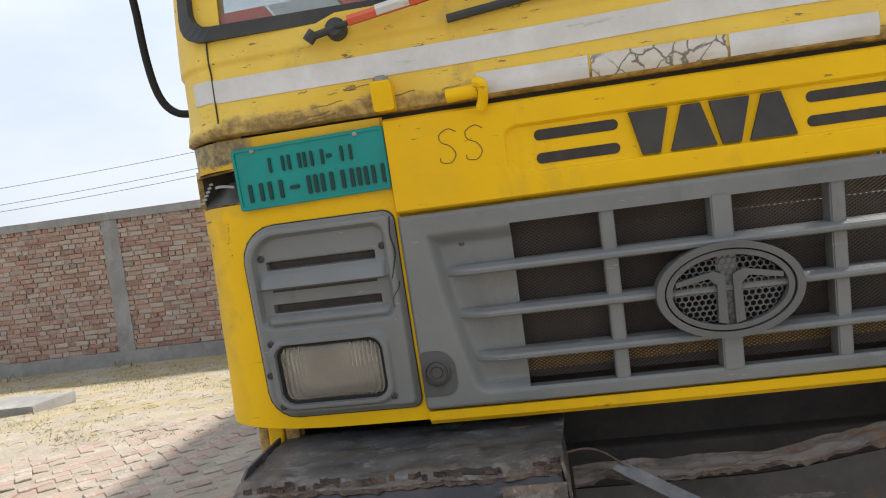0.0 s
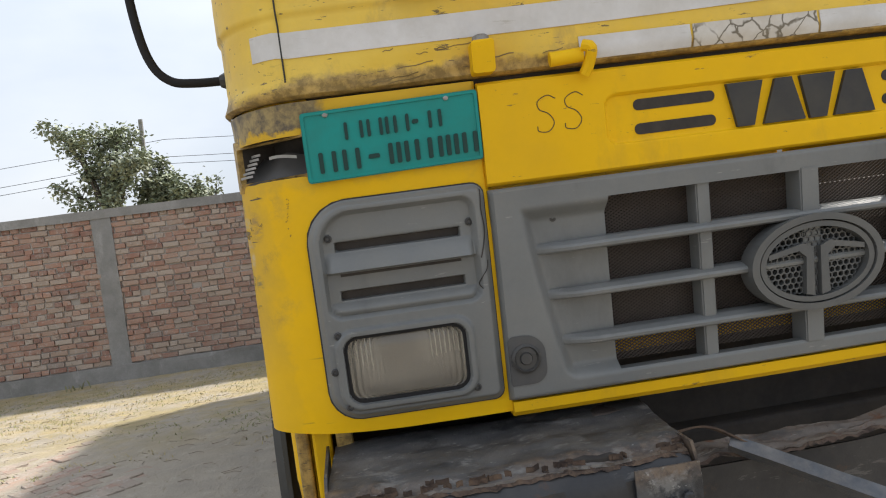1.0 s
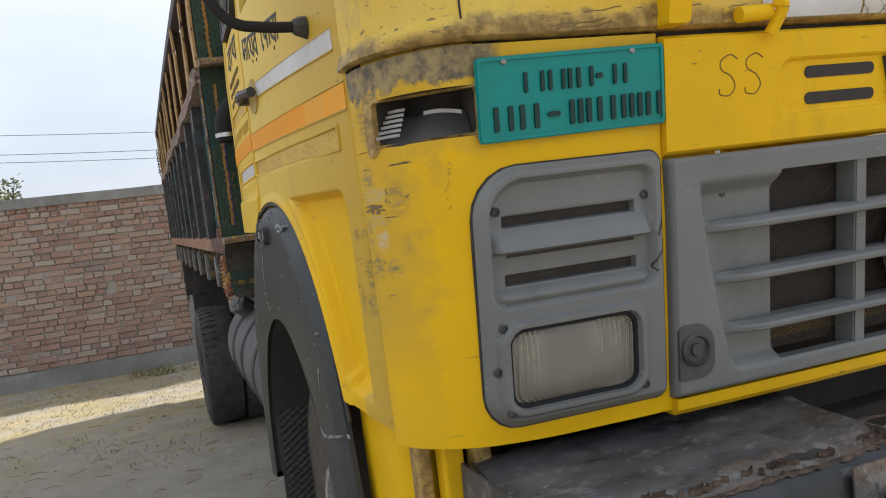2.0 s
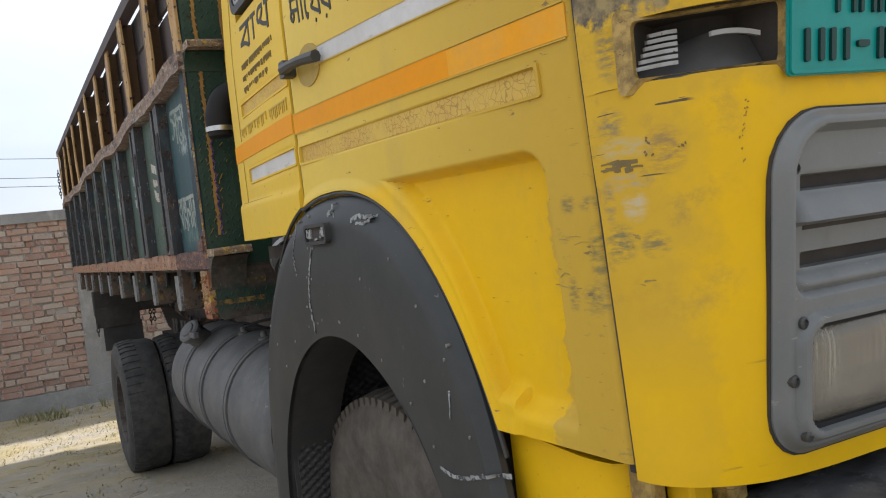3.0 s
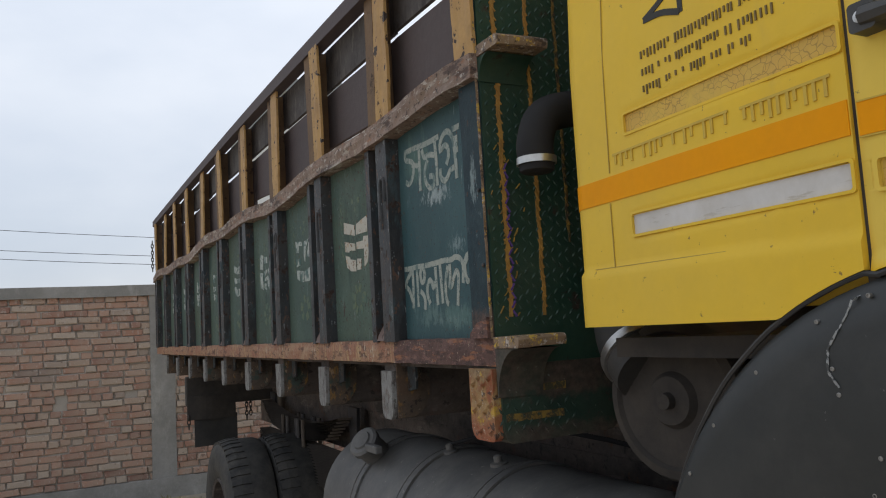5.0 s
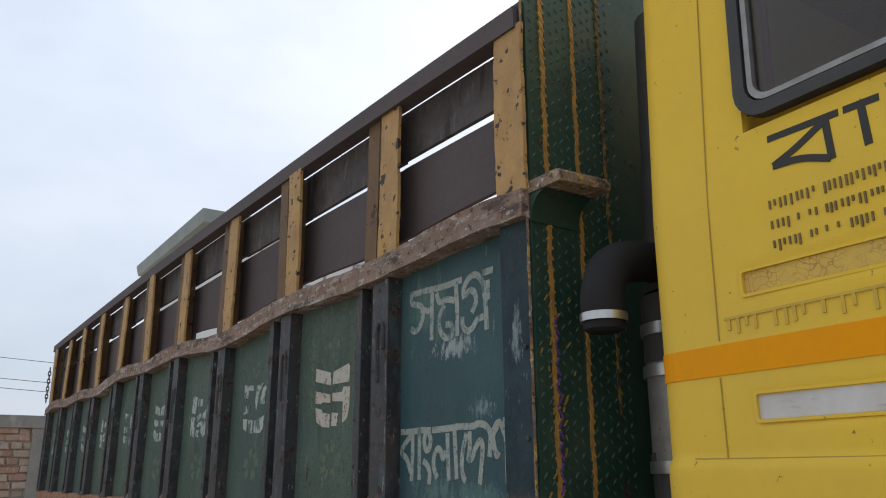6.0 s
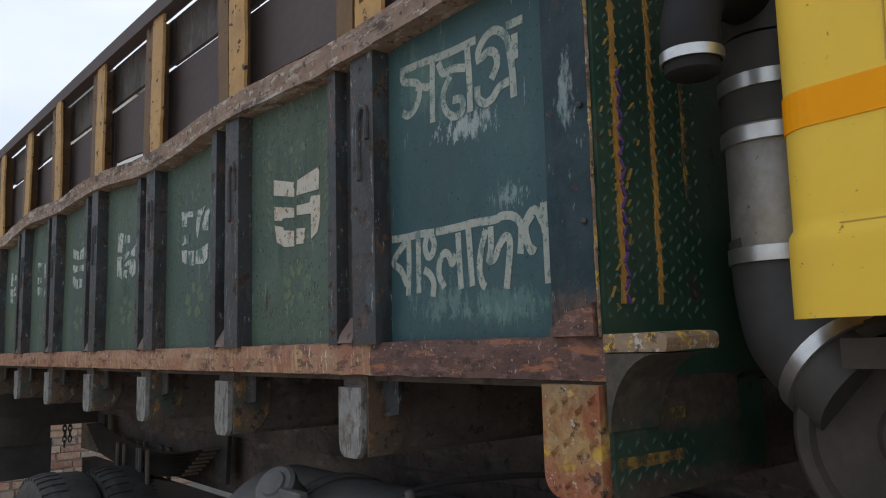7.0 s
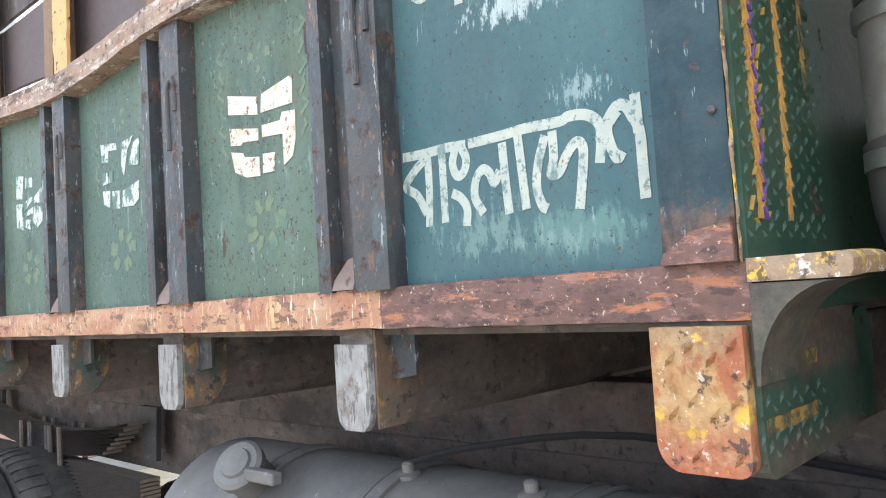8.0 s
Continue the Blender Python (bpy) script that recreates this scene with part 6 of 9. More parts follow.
for _ in range(11):
    x, z = r_.uniform(-0.90, -0.50), r_.choice((1.852, 1.862, 1.872, 1.90)) + r_.gauss(0, 0.005)
    ln = r_.uniform(0.015, 0.08)
    pts = [(x + ln * t, z + 0.0012 * math.sin(9 * t + x * 40) + 0.10 * ln * t) for t in span(0, 1, 6)]
    stroke(bm, pts, r_.uniform(0.0012, 0.0026), lambda x, z, d: upper(x, z, dents(x, z) + 0.010 * smooth((1.88 - z) / 0.04) + d), 0.0008)
tagged(part("scrape", bm, "letter_brown", cowl), "dark scrapes through the paint", kind="stuff")
def corner_skin(s, z, d):
    return corner_pt(s, z, 0.0025 * noise.noise(Vector((s * 5, (z - 1.18) / 0.51 * 4, 6))) + d)


# scrapes beside the door seam: a brown gash, bared primer, dark grey-green rubs and small chips
for name, mat, label, marks in (
        ("gash", "letter_brown", "brown gash through the paint", ((0.985, 1.592, 0.09, 0.005, 9), (0.95, 1.586, 0.06, 0.003, 4))),
        ("rub", "rub_green", "thin dark rub lines", ((0.95, 1.500, 0.06, 0.016, 5), (0.93, 1.440, 0.05, 0.006, 3))),
        ("chip", "letter_brown", "small dark chips", ((0.87, 1.605, 0.030, 0.020, 6), (0.80, 1.597, 0.025, 0.012, 3))),
        ("scratch", "gold_bright", "dull scratches", ((0.66, 1.64, 0.012, 0.03, 8), (0.67, 1.595, 0.010, 0.02, 5)))):
    bm = bmesh.new()
    n_ = 0
    for s0, z0, ws, wz, count in marks:
        for _ in range(count):
            a, z = s0 - ws * r_.uniform(0.0, 0.9), z0 + wz * r_.uniform(-1, 1)
            ln = ws * r_.uniform(0.2, 0.6) * (0.4 if name == "chip" else 1.0)
            wid = {"gash": 0.0045, "rub": 0.0014, "chip": 0.0026, "scratch": 0.0018}[name] * r_.uniform(0.5, 1.3)
            tilt = r_.uniform(-0.3, 0.3) if name != "scratch" else 2.2
            stroke(bm, [(a - ln * t, z + 0.12 * ln * tilt * t + 0.0008 * math.sin(4 * t + n_)) for t in span(0, 1, 4)], wid, corner_skin, 0.0005 + 0.00001 * n_)
            n_ += 1
    tagged(part(name, bm, mat, left_panel), label, kind="stuff")
# wiper
wiper = part("wiper", (lambda b: (lathe(b, [(0.022, -0.01), (0.022, 0.02), (0.017, 0.028), (0, 0.03)], upper(-0.704, 2.022, 0.006), (0, -1, 0.1), 16), b)[1])(bmesh.new()), "black", truck, "black windscreen wiper")
for pts, r, nm, mt in (([upper(-0.704, 2.022, 0.03), upper(-0.755, 2.012, 0.032)], 0.008, "arm", "black"), ([upper(-0.765, 2.004, 0.03), upper(-0.748, 2.022, 0.032)], 0.013, "nozzle", "black"),
                       ([upper(-0.70, 2.024, 0.036), upper(-0.40, 2.062, 0.042), upper(-0.13, 2.108, 0.042)], 0.006, "blade_arm", "black"), ([upper(-0.47, 2.005, 0.018), upper(-0.30, 2.022, 0.02), upper(0.1, 2.058, 0.02), upper(0.45, 2.085, 0.02)], 0.009, "wiper_blade", "black")):
    bm = bmesh.new()
    tube(bm, pts, r, 8)
    part(nm, bm, mt, wiper)
bm = bmesh.new()
tube(bm, [upper(-0.672, 2.030, 0.04), upper(-0.47, 2.058, 0.042)], 0.011, 6)
part("tape_sleeve", bm, "red_tape", wiper, "red and white taped sleeve")
bm = bmesh.new()
tube(bm, [upper(-0.61, 2.040, 0.043), upper(-0.54, 2.0495, 0.044)], 0.012, 6)
part("tape_band", bm, "white_tape", wiper)

# ---- cab side ----
def arch_out(y):
    a = 0.66 if y < 0.85 else 0.70
    k = 1 - abs((y - 0.85) / a) ** 2.3
    return 0.75 + 0.885 * max(0.0, k) ** (1 / 2.3)


def door_low(y):
    return 1.205 if y < 0.205 else max(1.205, arch_out(y) + 0.012)


def door_relief(y, z):
    """Pressed panel with its rolled edges, and the lip along the wheel arch."""
    a, b, r = y - 0.062, 1.640 - z + 0.012 * y, 0.055
    e = r - math.hypot(max(0.0, r - a), max(0.0, r - b)) if a < r and b < r else min(a, b)
    f = min(smooth(e / 0.018), smooth((z - 1.232) / 0.03))
    lip = z - door_low(y)
    f = min(f, smooth((lip - 0.045) / 0.03)) if y > 0.2 else f
    f = min(f, smooth((0.72 - y) / 0.25))
    d = -0.032 * f
    d += 0.006 * smooth(1 - lip / 0.03) if y > 0.2 else 0
    d -= 0.008 * smooth(1 - (y + 0.0315) / 0.009) + 0.006 * smooth(1 - (1.0572 - y) / 0.006)
    d -= 0.006 * smooth(in_rr(y, z, 0.05, 1.032, 1.708 + 0.022 * y, 1.752 + 0.022 * y, 0.006) / 0.005)
    return d


DOOR_TOP = 2.19
ys = span(-0.0315, 0.19, 42) + span(0.2, 0.36, 22)[0:] + span(0.36, 1.0572, 44)[1:]
bm = bmesh.new()


def door_z(y, v):
    """Height of row v (0 to 5): the rows run along the panel's roll and the pressed strip."""
    low = door_low(y)
    k = (low, max(low + 0.02, 1.600 + 0.012 * y), max(low + 0.03, 1.660 + 0.012 * y), 1.700 + 0.022 * y, 1.760 + 0.022 * y, DOOR_TOP)
    i = min(4, int(v))
    return k[i] + (k[i + 1] - k[i]) * (v - i)


rows_ = span(0, 1, 46) + span(1, 2, 24)[1:] + span(2, 3, 4)[1:] + span(3, 4, 32)[1:] + span(4, 5, 20)[1:]
sheet(bm, ys, rows_, lambda y, v: side(y, door_z(y, v), door_relief(y, door_z(y, v))), (0.02, 0, 0))
door = part("door", bm, "yellow_door", truck, "yellow cab door with faded stripes and a repainted lower panel", True)
bm = bmesh.new()
for y0, y1, z0, z1 in ((-0.0315, 0.10, DOOR_TOP, 2.82), (0.98, 1.0572, DOOR_TOP, 2.82), (0.10, 0.98, 2.68, 2.82)):
    sheet(bm, span(y0, y1, 6), span(z0, z1, 6), lambda y, z: side(y, z, 0), (0.02, 0, 0))
part("door_frame", bm, "yellow_old", door, "", True)
bm = bmesh.new()
sheet(bm, span(0.09, 0.99, 4), span(2.18, 2.69, 4), lambda y, z: side(y, z, -0.012), (0.006, 0, 0))
g = part("door_glass", bm, "glass", door)
g.visible_shadow = False
bm = bmesh.new()
sheet(bm, [-0.055, -0.031, -0.012], span(1.19, 2.06, 10), lambda y, z: side(y, z, -0.012), (0.01, 0, 0))
sheet(bm, [-0.0372, -0.0355, -0.0338], span(1.205, 2.06, 10), lambda y, z: side(y, z, -0.0010), (0.006, 0, 0))
part("door_gap", bm, "void", truck, "black gap before the door")
bm = bmesh.new()
sheet(bm, [1.048, 1.0565, 1.066], span(1.56, 2.82, 10), lambda y, z: side(y, z, -0.006), (0.01, 0, 0))
part("door_gap", bm, "void", truck, "black gap behind the door")
# the far side of the cab, plain
bm = bmesh.new()
sheet(bm, ys, span(0, 1, 12), lambda y, v: side(y, door_low(y) + (DOOR_TOP - door_low(y)) * v), (0.02, 0, 0))
sheet(bm, span(1.06, 1.70, 6), span(1.56, 2.82, 6), lambda y, z: side(y, z), (0.02, 0, 0))
part("far_side", mirror_x(bm), "yellow", truck, "yellow far side of the cab", True)


def strip(name, mat, y0, y1, z0, slope, h, d, parent, label="", r=0.004):
    bm = bmesh.new()
    pts = rrect(y0, y1, z0, z0 + h, r, 3)
    us = span(y0, y1, max(4, int((y1 - y0) / 0.03)))
    sheet(bm, us, [0, 1], lambda y, v: side(y, z0 + slope * y + h * v, d), (0.003, 0, 0))
    return part(name, bm, mat, parent, label)


strip("orange_stripe", "orange", 0.28, 1.050, 1.775, 0.032, 0.046, 0.002, door, "orange stripe")
strip("orange_stripe", "orange_faded", -0.022, 0.28, 1.775, 0.032, 0.044, 0.002, door, "faded orange stripe")
strip("white_stripe", "white_tape", 0.02, 0.86, 1.884, 0.06, 0.036, 0.002, door, "greyish white stripe")
strip("flaking_strip", "crack_tape", 0.056, 1.026, 1.712, 0.022, 0.036, -0.0035, door, "flaking cracked tape strip")
bm = bmesh.new()
fr = lambda y, z, d: side(y, z + 0.022 * y, d)
ring(bm, rrect(0.046, 1.036, 1.706, 1.756, 0.006, 3), rrect(0.053, 1.029, 1.711, 1.750, 0.005, 3), lambda y, z: fr(y, z, 0.004), lambda y, z: fr(y, z, -0.004))
part("strip_edge", bm, "yellow_door", door)
for z0, sl, y0, y1 in ((1.882, 0.06, 0.02, 0.86), (1.921, 0.06, 0.02, 0.84), (1.822, 0.032, -0.02, 1.05), (1.773, 0.032, -0.02, 1.05)):
    bm = bmesh.new()
    stroke(bm, [(y, z0 + sl * y) for y in span(y0, y1, 16)], 0.0022, lambda y, z, d: side(y, z, 0.0012 + d), 0.002)
    part("stripe_line", bm, "letter_faint", door)
r_ = random.Random(31)
bm = bmesh.new()
for k, (yy0, zz0, wy, wz, count) in enumerate(((-0.01, 1.505, 0.08, 0.006, 3), (0.0, 1.440, 0.09, 0.004, 2), (0.03, 1.462, 0.03, 0.008, 2))):
    for i in range(count):
        y, z, ln = yy0 + wy * r_.uniform(0, 1), zz0 + wz * r_.uniform(-1, 1), wy * r_.uniform(0.2, 0.7)
        stroke(bm, [(y, z), (y + ln * 0.5, z + r_.uniform(-0.002, 0.002)), (y + ln, z + r_.uniform(-0.004, 0.004))], r_.uniform(0.0007, 0.0014), lambda y, z, d: side(y, z, door_relief(y, z) + d), 0.0005 + 0.00001 * (i + 20 * k))
tagged(part("rub", bm, "rub_green", door), "dark grey-green rub marks", kind="stuff")
# handle: plate with the dish's shade put into its colour, black pull and lock
bm = bmesh.new()
sheet(bm, span(-0.075, 0.075, 14), span(-1, 1, 8), lambda u, v: side(0.900 + u, 1.944 + v * 0.047 * math.sqrt(max(0.0, 1 - (u / 0.0755) ** 2)), 0.0035 - 0.0015 * max(0.0, 1 - (u / 0.075) ** 2) * (1 - v * v)), (0.006, 0, 0))
part("handle_dish", bm, "dish_seam_olive", door, "handle recess, its shade painted as dull ochre", True)
bm = bmesh.new()
prism(bm, rrect(0.992, 1.030, 1.938, 1.978, 0.006, 3), lambda y, z: side(y, z, 0.03), lambda y, z: side(y, z, -0.004))
tube(bm, [side(1.01, 1.958, 0.024), side(0.94, 1.952, 0.034), side(0.86, 1.946, 0.034), side(0.80, 1.942, 0.02)], [0.015, 0.012, 0.012, 0.014], 8)
handle = part("door_handle", bm, "dark_plastic", door, "black pull handle", True)
bm = bmesh.new()
lathe(bm, [(0.008, 0), (0.008, 0.004), (0.003, 0.005), (0.0025, 0.002), (0, 0.002)], side(1.012, 1.957, 0.030), (-1, 0, 0), 14)
part("lock", bm, "steel_bright", door, "round key lock")
# writing on the door and sleeper: plain bars
def writing(y0, y1, z, h, stem, gap, mat, parent, slope=0.0, seed=1, head=True):
    """A line of painted writing as plain bars: a thin head bar and upright bars below it."""
    r = random.Random(seed)
    bm = bmesh.new()
    if head:
        stroke(bm, [(y, z + h + slope * (y - y0)) for y in span(y0, y1, 10)], stem * 0.8, lambda y, z, d: side(y, z, 0.0014 + d), 0.0016)
        part("letter_bar", bm, mat, parent)
    else:
        bm.free()
    y = y0 - stem
    while y > y1 + stem:
        if r.random() < 0.14:
            y -= gap * 1.5
        k = r.uniform(0.0, 0.55) * h
        bm = bmesh.new()
        prism(bm, [(y, z + k), (y - stem, z + k), (y - stem, z + h), (y, z + h)], lambda a, c: side(a, c + slope * (a - y0), 0.0027), lambda a, c: side(a, c + slope * (a - y0), -0.001))
        part("letter_bar", bm, mat, parent)
        y -= stem + gap * r.uniform(0.6, 1.2)


# letters of the script as brush strokes in a cell, x to the right and y up from 0 to 1
HEAD = [(0.0, 1.0), (1.0, 1.0)]
GLYPHS = {
    "ba": (0.95, [HEAD, [(0.82, 1.0), (0.86, 0.0)], [(0.80, 0.92), (0.40, 0.55), (0.05, 0.30)], [(0.05, 0.30), (0.45, 0.25), (0.84, 0.03)]]),
    "aa": (0.42, [HEAD, [(0.50, 1.0), (0.58, 0.05)]]),
    "pa": (0.95, [[(0.10, 0.72), (0.22, 0.98), (0.55, 1.02)], [(0.10, 0.72), (0.20, 0.50), (0.42, 0.62), (0.55, 0.92)], [(0.28, 0.52), (0.55, 0.30), (0.88, 0.16)], [(0.70, 1.0), (1.0, 1.0)], [(0.88, 1.0), (0.92, 0.0)]]),
    "ma": (0.95, [HEAD, [(0.86, 1.0), (0.90, 0.0)], [(0.16, 1.0), (0.18, 0.58), (0.86, 0.52)], [(0.20, 0.56), (0.06, 0.34), (0.22, 0.14), (0.40, 0.30), (0.34, 0.50)]]),
    "ya": (0.95, [HEAD, [(0.86, 1.0), (0.90, 0.0)], [(0.10, 0.92), (0.34, 0.62), (0.14, 0.40), (0.46, 0.24), (0.86, 0.12)], [(0.44, -0.16), (0.52, -0.18)]]),
    "e": (0.50, [[(0.75, 1.0), (0.30, 0.78), (0.22, 0.34), (0.48, 0.04), (0.66, 0.24)]]),
    "ra": (0.90, [HEAD, [(0.80, 1.0), (0.84, 0.0)], [(0.78, 0.88), (0.12, 0.46), (0.82, 0.12)], [(0.40, -0.16), (0.48, -0.18)]]),
    "da": (0.80, [HEAD, [(0.26, 1.0), (0.18, 0.56), (0.46, 0.44), (0.72, 0.66), (0.78, 0.0)]]),
}


def painted_word(word, y0, z0, h, w, brush, mat, parent, slope):
    """Letters from y0 towards the front; z0 is the foot of the first one, slope the fall of the line."""
    y = y0
    for name in word:
        share, lines = GLYPHS[name]
        for k, pts in enumerate(lines):
            bm = bmesh.new()
            q = curve_pts([(*p, 0) for p in pts], 5) if len(pts) > 2 else [Vector((*p, 0)) for p in pts]
            stroke(bm, [(y - w * share * p.x, z0 + h * p.y - slope * (y0 - y + w * share * p.x)) for p in q], brush, lambda a, c, d: side(a, c, d), 0.0012 + 0.00025 * k)
            part("painted_letter", bm, mat, parent)
        y -= w * (share + 0.06)


painted_word(("ma", "aa", "e", "ya", "ra"), 0.985, 2.057, 0.058, 0.066, 0.0085, "letter_dark", door, 0.13)
painted_word(("e", "da", "aa", "ya", "aa"), 0.655, 2.018, 0.058, 0.066, 0.0085, "letter_dark", door, 0.10)

# sleeper side
def sleep_low(y):
    return max(1.556, arch_out(y) + 0.008)


def sleeper_pt(y, z, d=0.0):
    """The side behind the door, rounding off into the cab's back wall."""
    if y <= 1.66:
        return side(y, z, d)
    a = (y - 1.66) / 0.11 * math.pi / 2
    p = side(1.66, z)
    r = 0.065
    return (p[0] + r - (r + d) * math.cos(a), p[1] + 0.015 + (r + d) * math.sin(a), p[2])


def sleeper_relief(y, z):
    d = 0.0
    d += 0.007 * smooth((1.668 - z) / 0.006)
    d -= 0.006 * smooth(in_rr(y, z, 1.064, 1.532, 1.724, 1.772, 0.006) / 0.005) + 0.006 * smooth(in_rr(y, z, 1.064, 1.534, 1.922, 1.967, 0.006) / 0.005)
    return d


bm = bmesh.new()
yy = span(1.062, 1.66, 60) + span(1.66, 1.77, 8)[1:]
sheet(bm, yy, span(0, 1, 60), lambda y, v: (lambda z: sleeper_pt(y, z, sleeper_relief(y, z)))(sleep_low(y) + (2.20 - sleep_low(y)) * v), (0.02, 0, 0))
for y0, y1, z0, z1 in ((1.062, 1.09, 2.20, 2.64), (1.50, 1.77, 2.20, 2.64), (1.062, 1.77, 2.64, 2.84)):
    sheet(bm, [y for y in yy if y0 < y < y1] if y1 - y0 < 0.1 else [y0] + [y for y in yy if y0 < y < y1] + [y1], span(z0, z1, 6), lambda y, z: sleeper_pt(y, z), (0.02, 0, 0))
sleeper = part("sleeper_side", bm, "yellow_rear", truck, "plain yellow panel behind the door", True)
bm = bmesh.new()
ring(bm, rrect(1.096, 1.504, 2.213, 2.652, 0.055), rrect(1.118, 1.482, 2.235, 2.63, 0.04), lambda y, z: side(y, z, 0.014), lambda y, z: side(y, z, -0.01))
part("window_seal", bm, "black", sleeper, "black rubber window seal")
bm = bmesh.new()
ring(bm, rrect(1.122, 1.478, 2.239, 2.626, 0.036), rrect(1.132, 1.468, 2.249, 2.616, 0.03), lambda y, z: side(y, z, 0.010), lambda y, z: side(y, z, -0.01))
part("window_trim", bm, "steel", sleeper, "bright trim ring")
bm = bmesh.new()
sheet(bm, span(1.11, 1.49, 4), span(2.228, 2.64, 4), lambda y, z: side(y, z, 0.0), (0.006, 0, 0))
g = part("window_glass", bm, "glass_shade_tint", sleeper)
g.visible_shadow = False
bm = bmesh.new()
sheet(bm, [1.448, 1.462], span(2.24, 2.63, 8), lambda y, z: side(y, z, -0.022), (0.003, 0, 0))
part("tape_strip", bm, "red_tape", sleeper, "red tape inside the window")
strip("orange_stripe", "orange", 1.064, 1.655, 1.803, 0.0, 0.05, 0.002, sleeper, "orange stripe")
bm = bmesh.new()
sheet(bm, span(1.655, 1.77, 8), [1.803, 1.853], lambda y, z: sleeper_pt(y, z, 0.002), (0.003, 0.0, 0))
part("orange_stripe", bm, "orange", sleeper, "orange stripe")
strip("white_strip", "white_tape", 1.07, 1.526, 1.729, 0, 0.037, -0.003, sleeper, "grey white strip in a pressed recess")
strip("flaking_strip", "crack_tape", 1.07, 1.528, 1.926, 0, 0.036, -0.003, sleeper, "flaking ochre strip in a pressed recess")
for y0, y1, z0, z1 in ((1.063, 1.531, 1.7235, 1.7725), (1.063, 1.533, 1.9215, 1.9675)):
    bm = bmesh.new()
    ring(bm, rrect(y0, y1, z0, z1, 0.006, 3), rrect(y0 + 0.005, y1 - 0.005, z0 + 0.005, z1 - 0.005, 0.004, 3), lambda y, z: side(y, z, 0.003), lambda y, z: side(y, z, -0.005))
    part("strip_edge", bm, "yellow_rear", sleeper)
for pts in ([(1.59, 1.67), (1.59, 1.80)], [(1.585, 1.86), (1.57, 2.6)], [(1.57, 1.672), (1.655, 1.673)], [(1.30, 1.670), (1.57, 1.672)]):
    bm = bmesh.new()
    stroke(bm, [(pts[0][0] + (pts[1][0] - pts[0][0]) * t, pts[0][1] + (pts[1][1] - pts[0][1]) * t) for t in span(0, 1, 8)], 0.0016, lambda y, z, d: side(y, z, 0.0006 + d), 0.0018)
    part("seam", bm, "dish_seam_olive", sleeper)
for row, (z, y1) in enumerate(((2.048, 1.155), (2.014, 1.165), (1.982, 1.205))):  # three lines of numbers
    writing(1.468, y1, z, 0.018, 0.0030, 0.0062, "letter_brown", sleeper, -0.012, 10 + row, False)
writing(1.570, 1.27, 1.862, 0.031, 0.0055, 0.0110, "letter_faint", sleeper, -0.01, 20)
writing(1.245, 1.085, 1.862, 0.031, 0.0055, 0.0110, "letter_faint", sleeper, -0.01, 21)
painted_word(("ba", "aa", "pa"), 1.456, 2.100, 0.070, 0.125, 0.0115, "letter_dark", sleeper, 0.02)
# back wall, roof, floor
bm = bmesh.new()
box(bm, side_x(1.7) + 0.072, 2 * CX - side_x(1.7) - 0.072, 1.736, 1.752, 1.585, 2.84)
part("cab_back", bm, "yellow_rear", truck)
bm = bmesh.new()
box(bm, -1.09, 2 * CX + 1.09, -0.19, 1.765, 2.825, 2.90, 0.03, 3)
part("cab_roof", bm, "yellow", truck, "", True)
bm = bmesh.new()
box(bm, -1.05, 2 * CX + 1.05, -0.1, 1.72, 1.50, 1.54)
box(bm, -0.60, 0.66, 0.0, 1.7, 1.0, 1.50)
part("cab_floor", bm, "void", truck)
# yellow step panel under the door's front end
bm = bmesh.new()
us = span(-0.005, 0.27, 10)
sheet(bm, us, span(0.62, 1.196, 10), lambda y, z: (-1.090 - 0.012 * smooth((y - 0.02) / 0.05) + 0.04 * smooth((0.01 - y) / 0.02) + 0.05 * smooth(in_rr(y, z, 0.03, 0.17, 0.80, 1.02, 0.03) / 0.02), side_y(y), z - 0.014 * (0.27 - y) / 0.27 * smooth((z - 1.0) / 0.17)), (0.02, 0, 0))
part("step_panel", bm, "yellow", truck, "yellow step panel with a foot recess", True)
for x0, x1, y0, y1, mt in ((-1.083, -1.055, -0.015, 0.03, "yellow_old"), (-1.045, -1.005, -0.05, 0.0, "yellow"), (-0.995, -0.96, -0.07, -0.025, "yellow_old")):
    bm = bmesh.new()
    box(bm, x0, x1, y0, y1, 0.62, 1.205, 0.006)
    part("step_post", bm, mt, truck, "yellow painted upright below the cab")

# a thin black tube added for the dark gap between door and arch sheet
bm = bmesh.new()
tube(bm, [side(y, arch_out(y) + 0.006 + 0.002 * noise.noise(Vector((y * 20, 0, 3))), 0.002) for y in span(0.24, 1.48, 60)], 0.0045, 6)
part("arch_trim", bm, "black", truck, "thin black tube drawing the dark gap along the wheel arch", True)
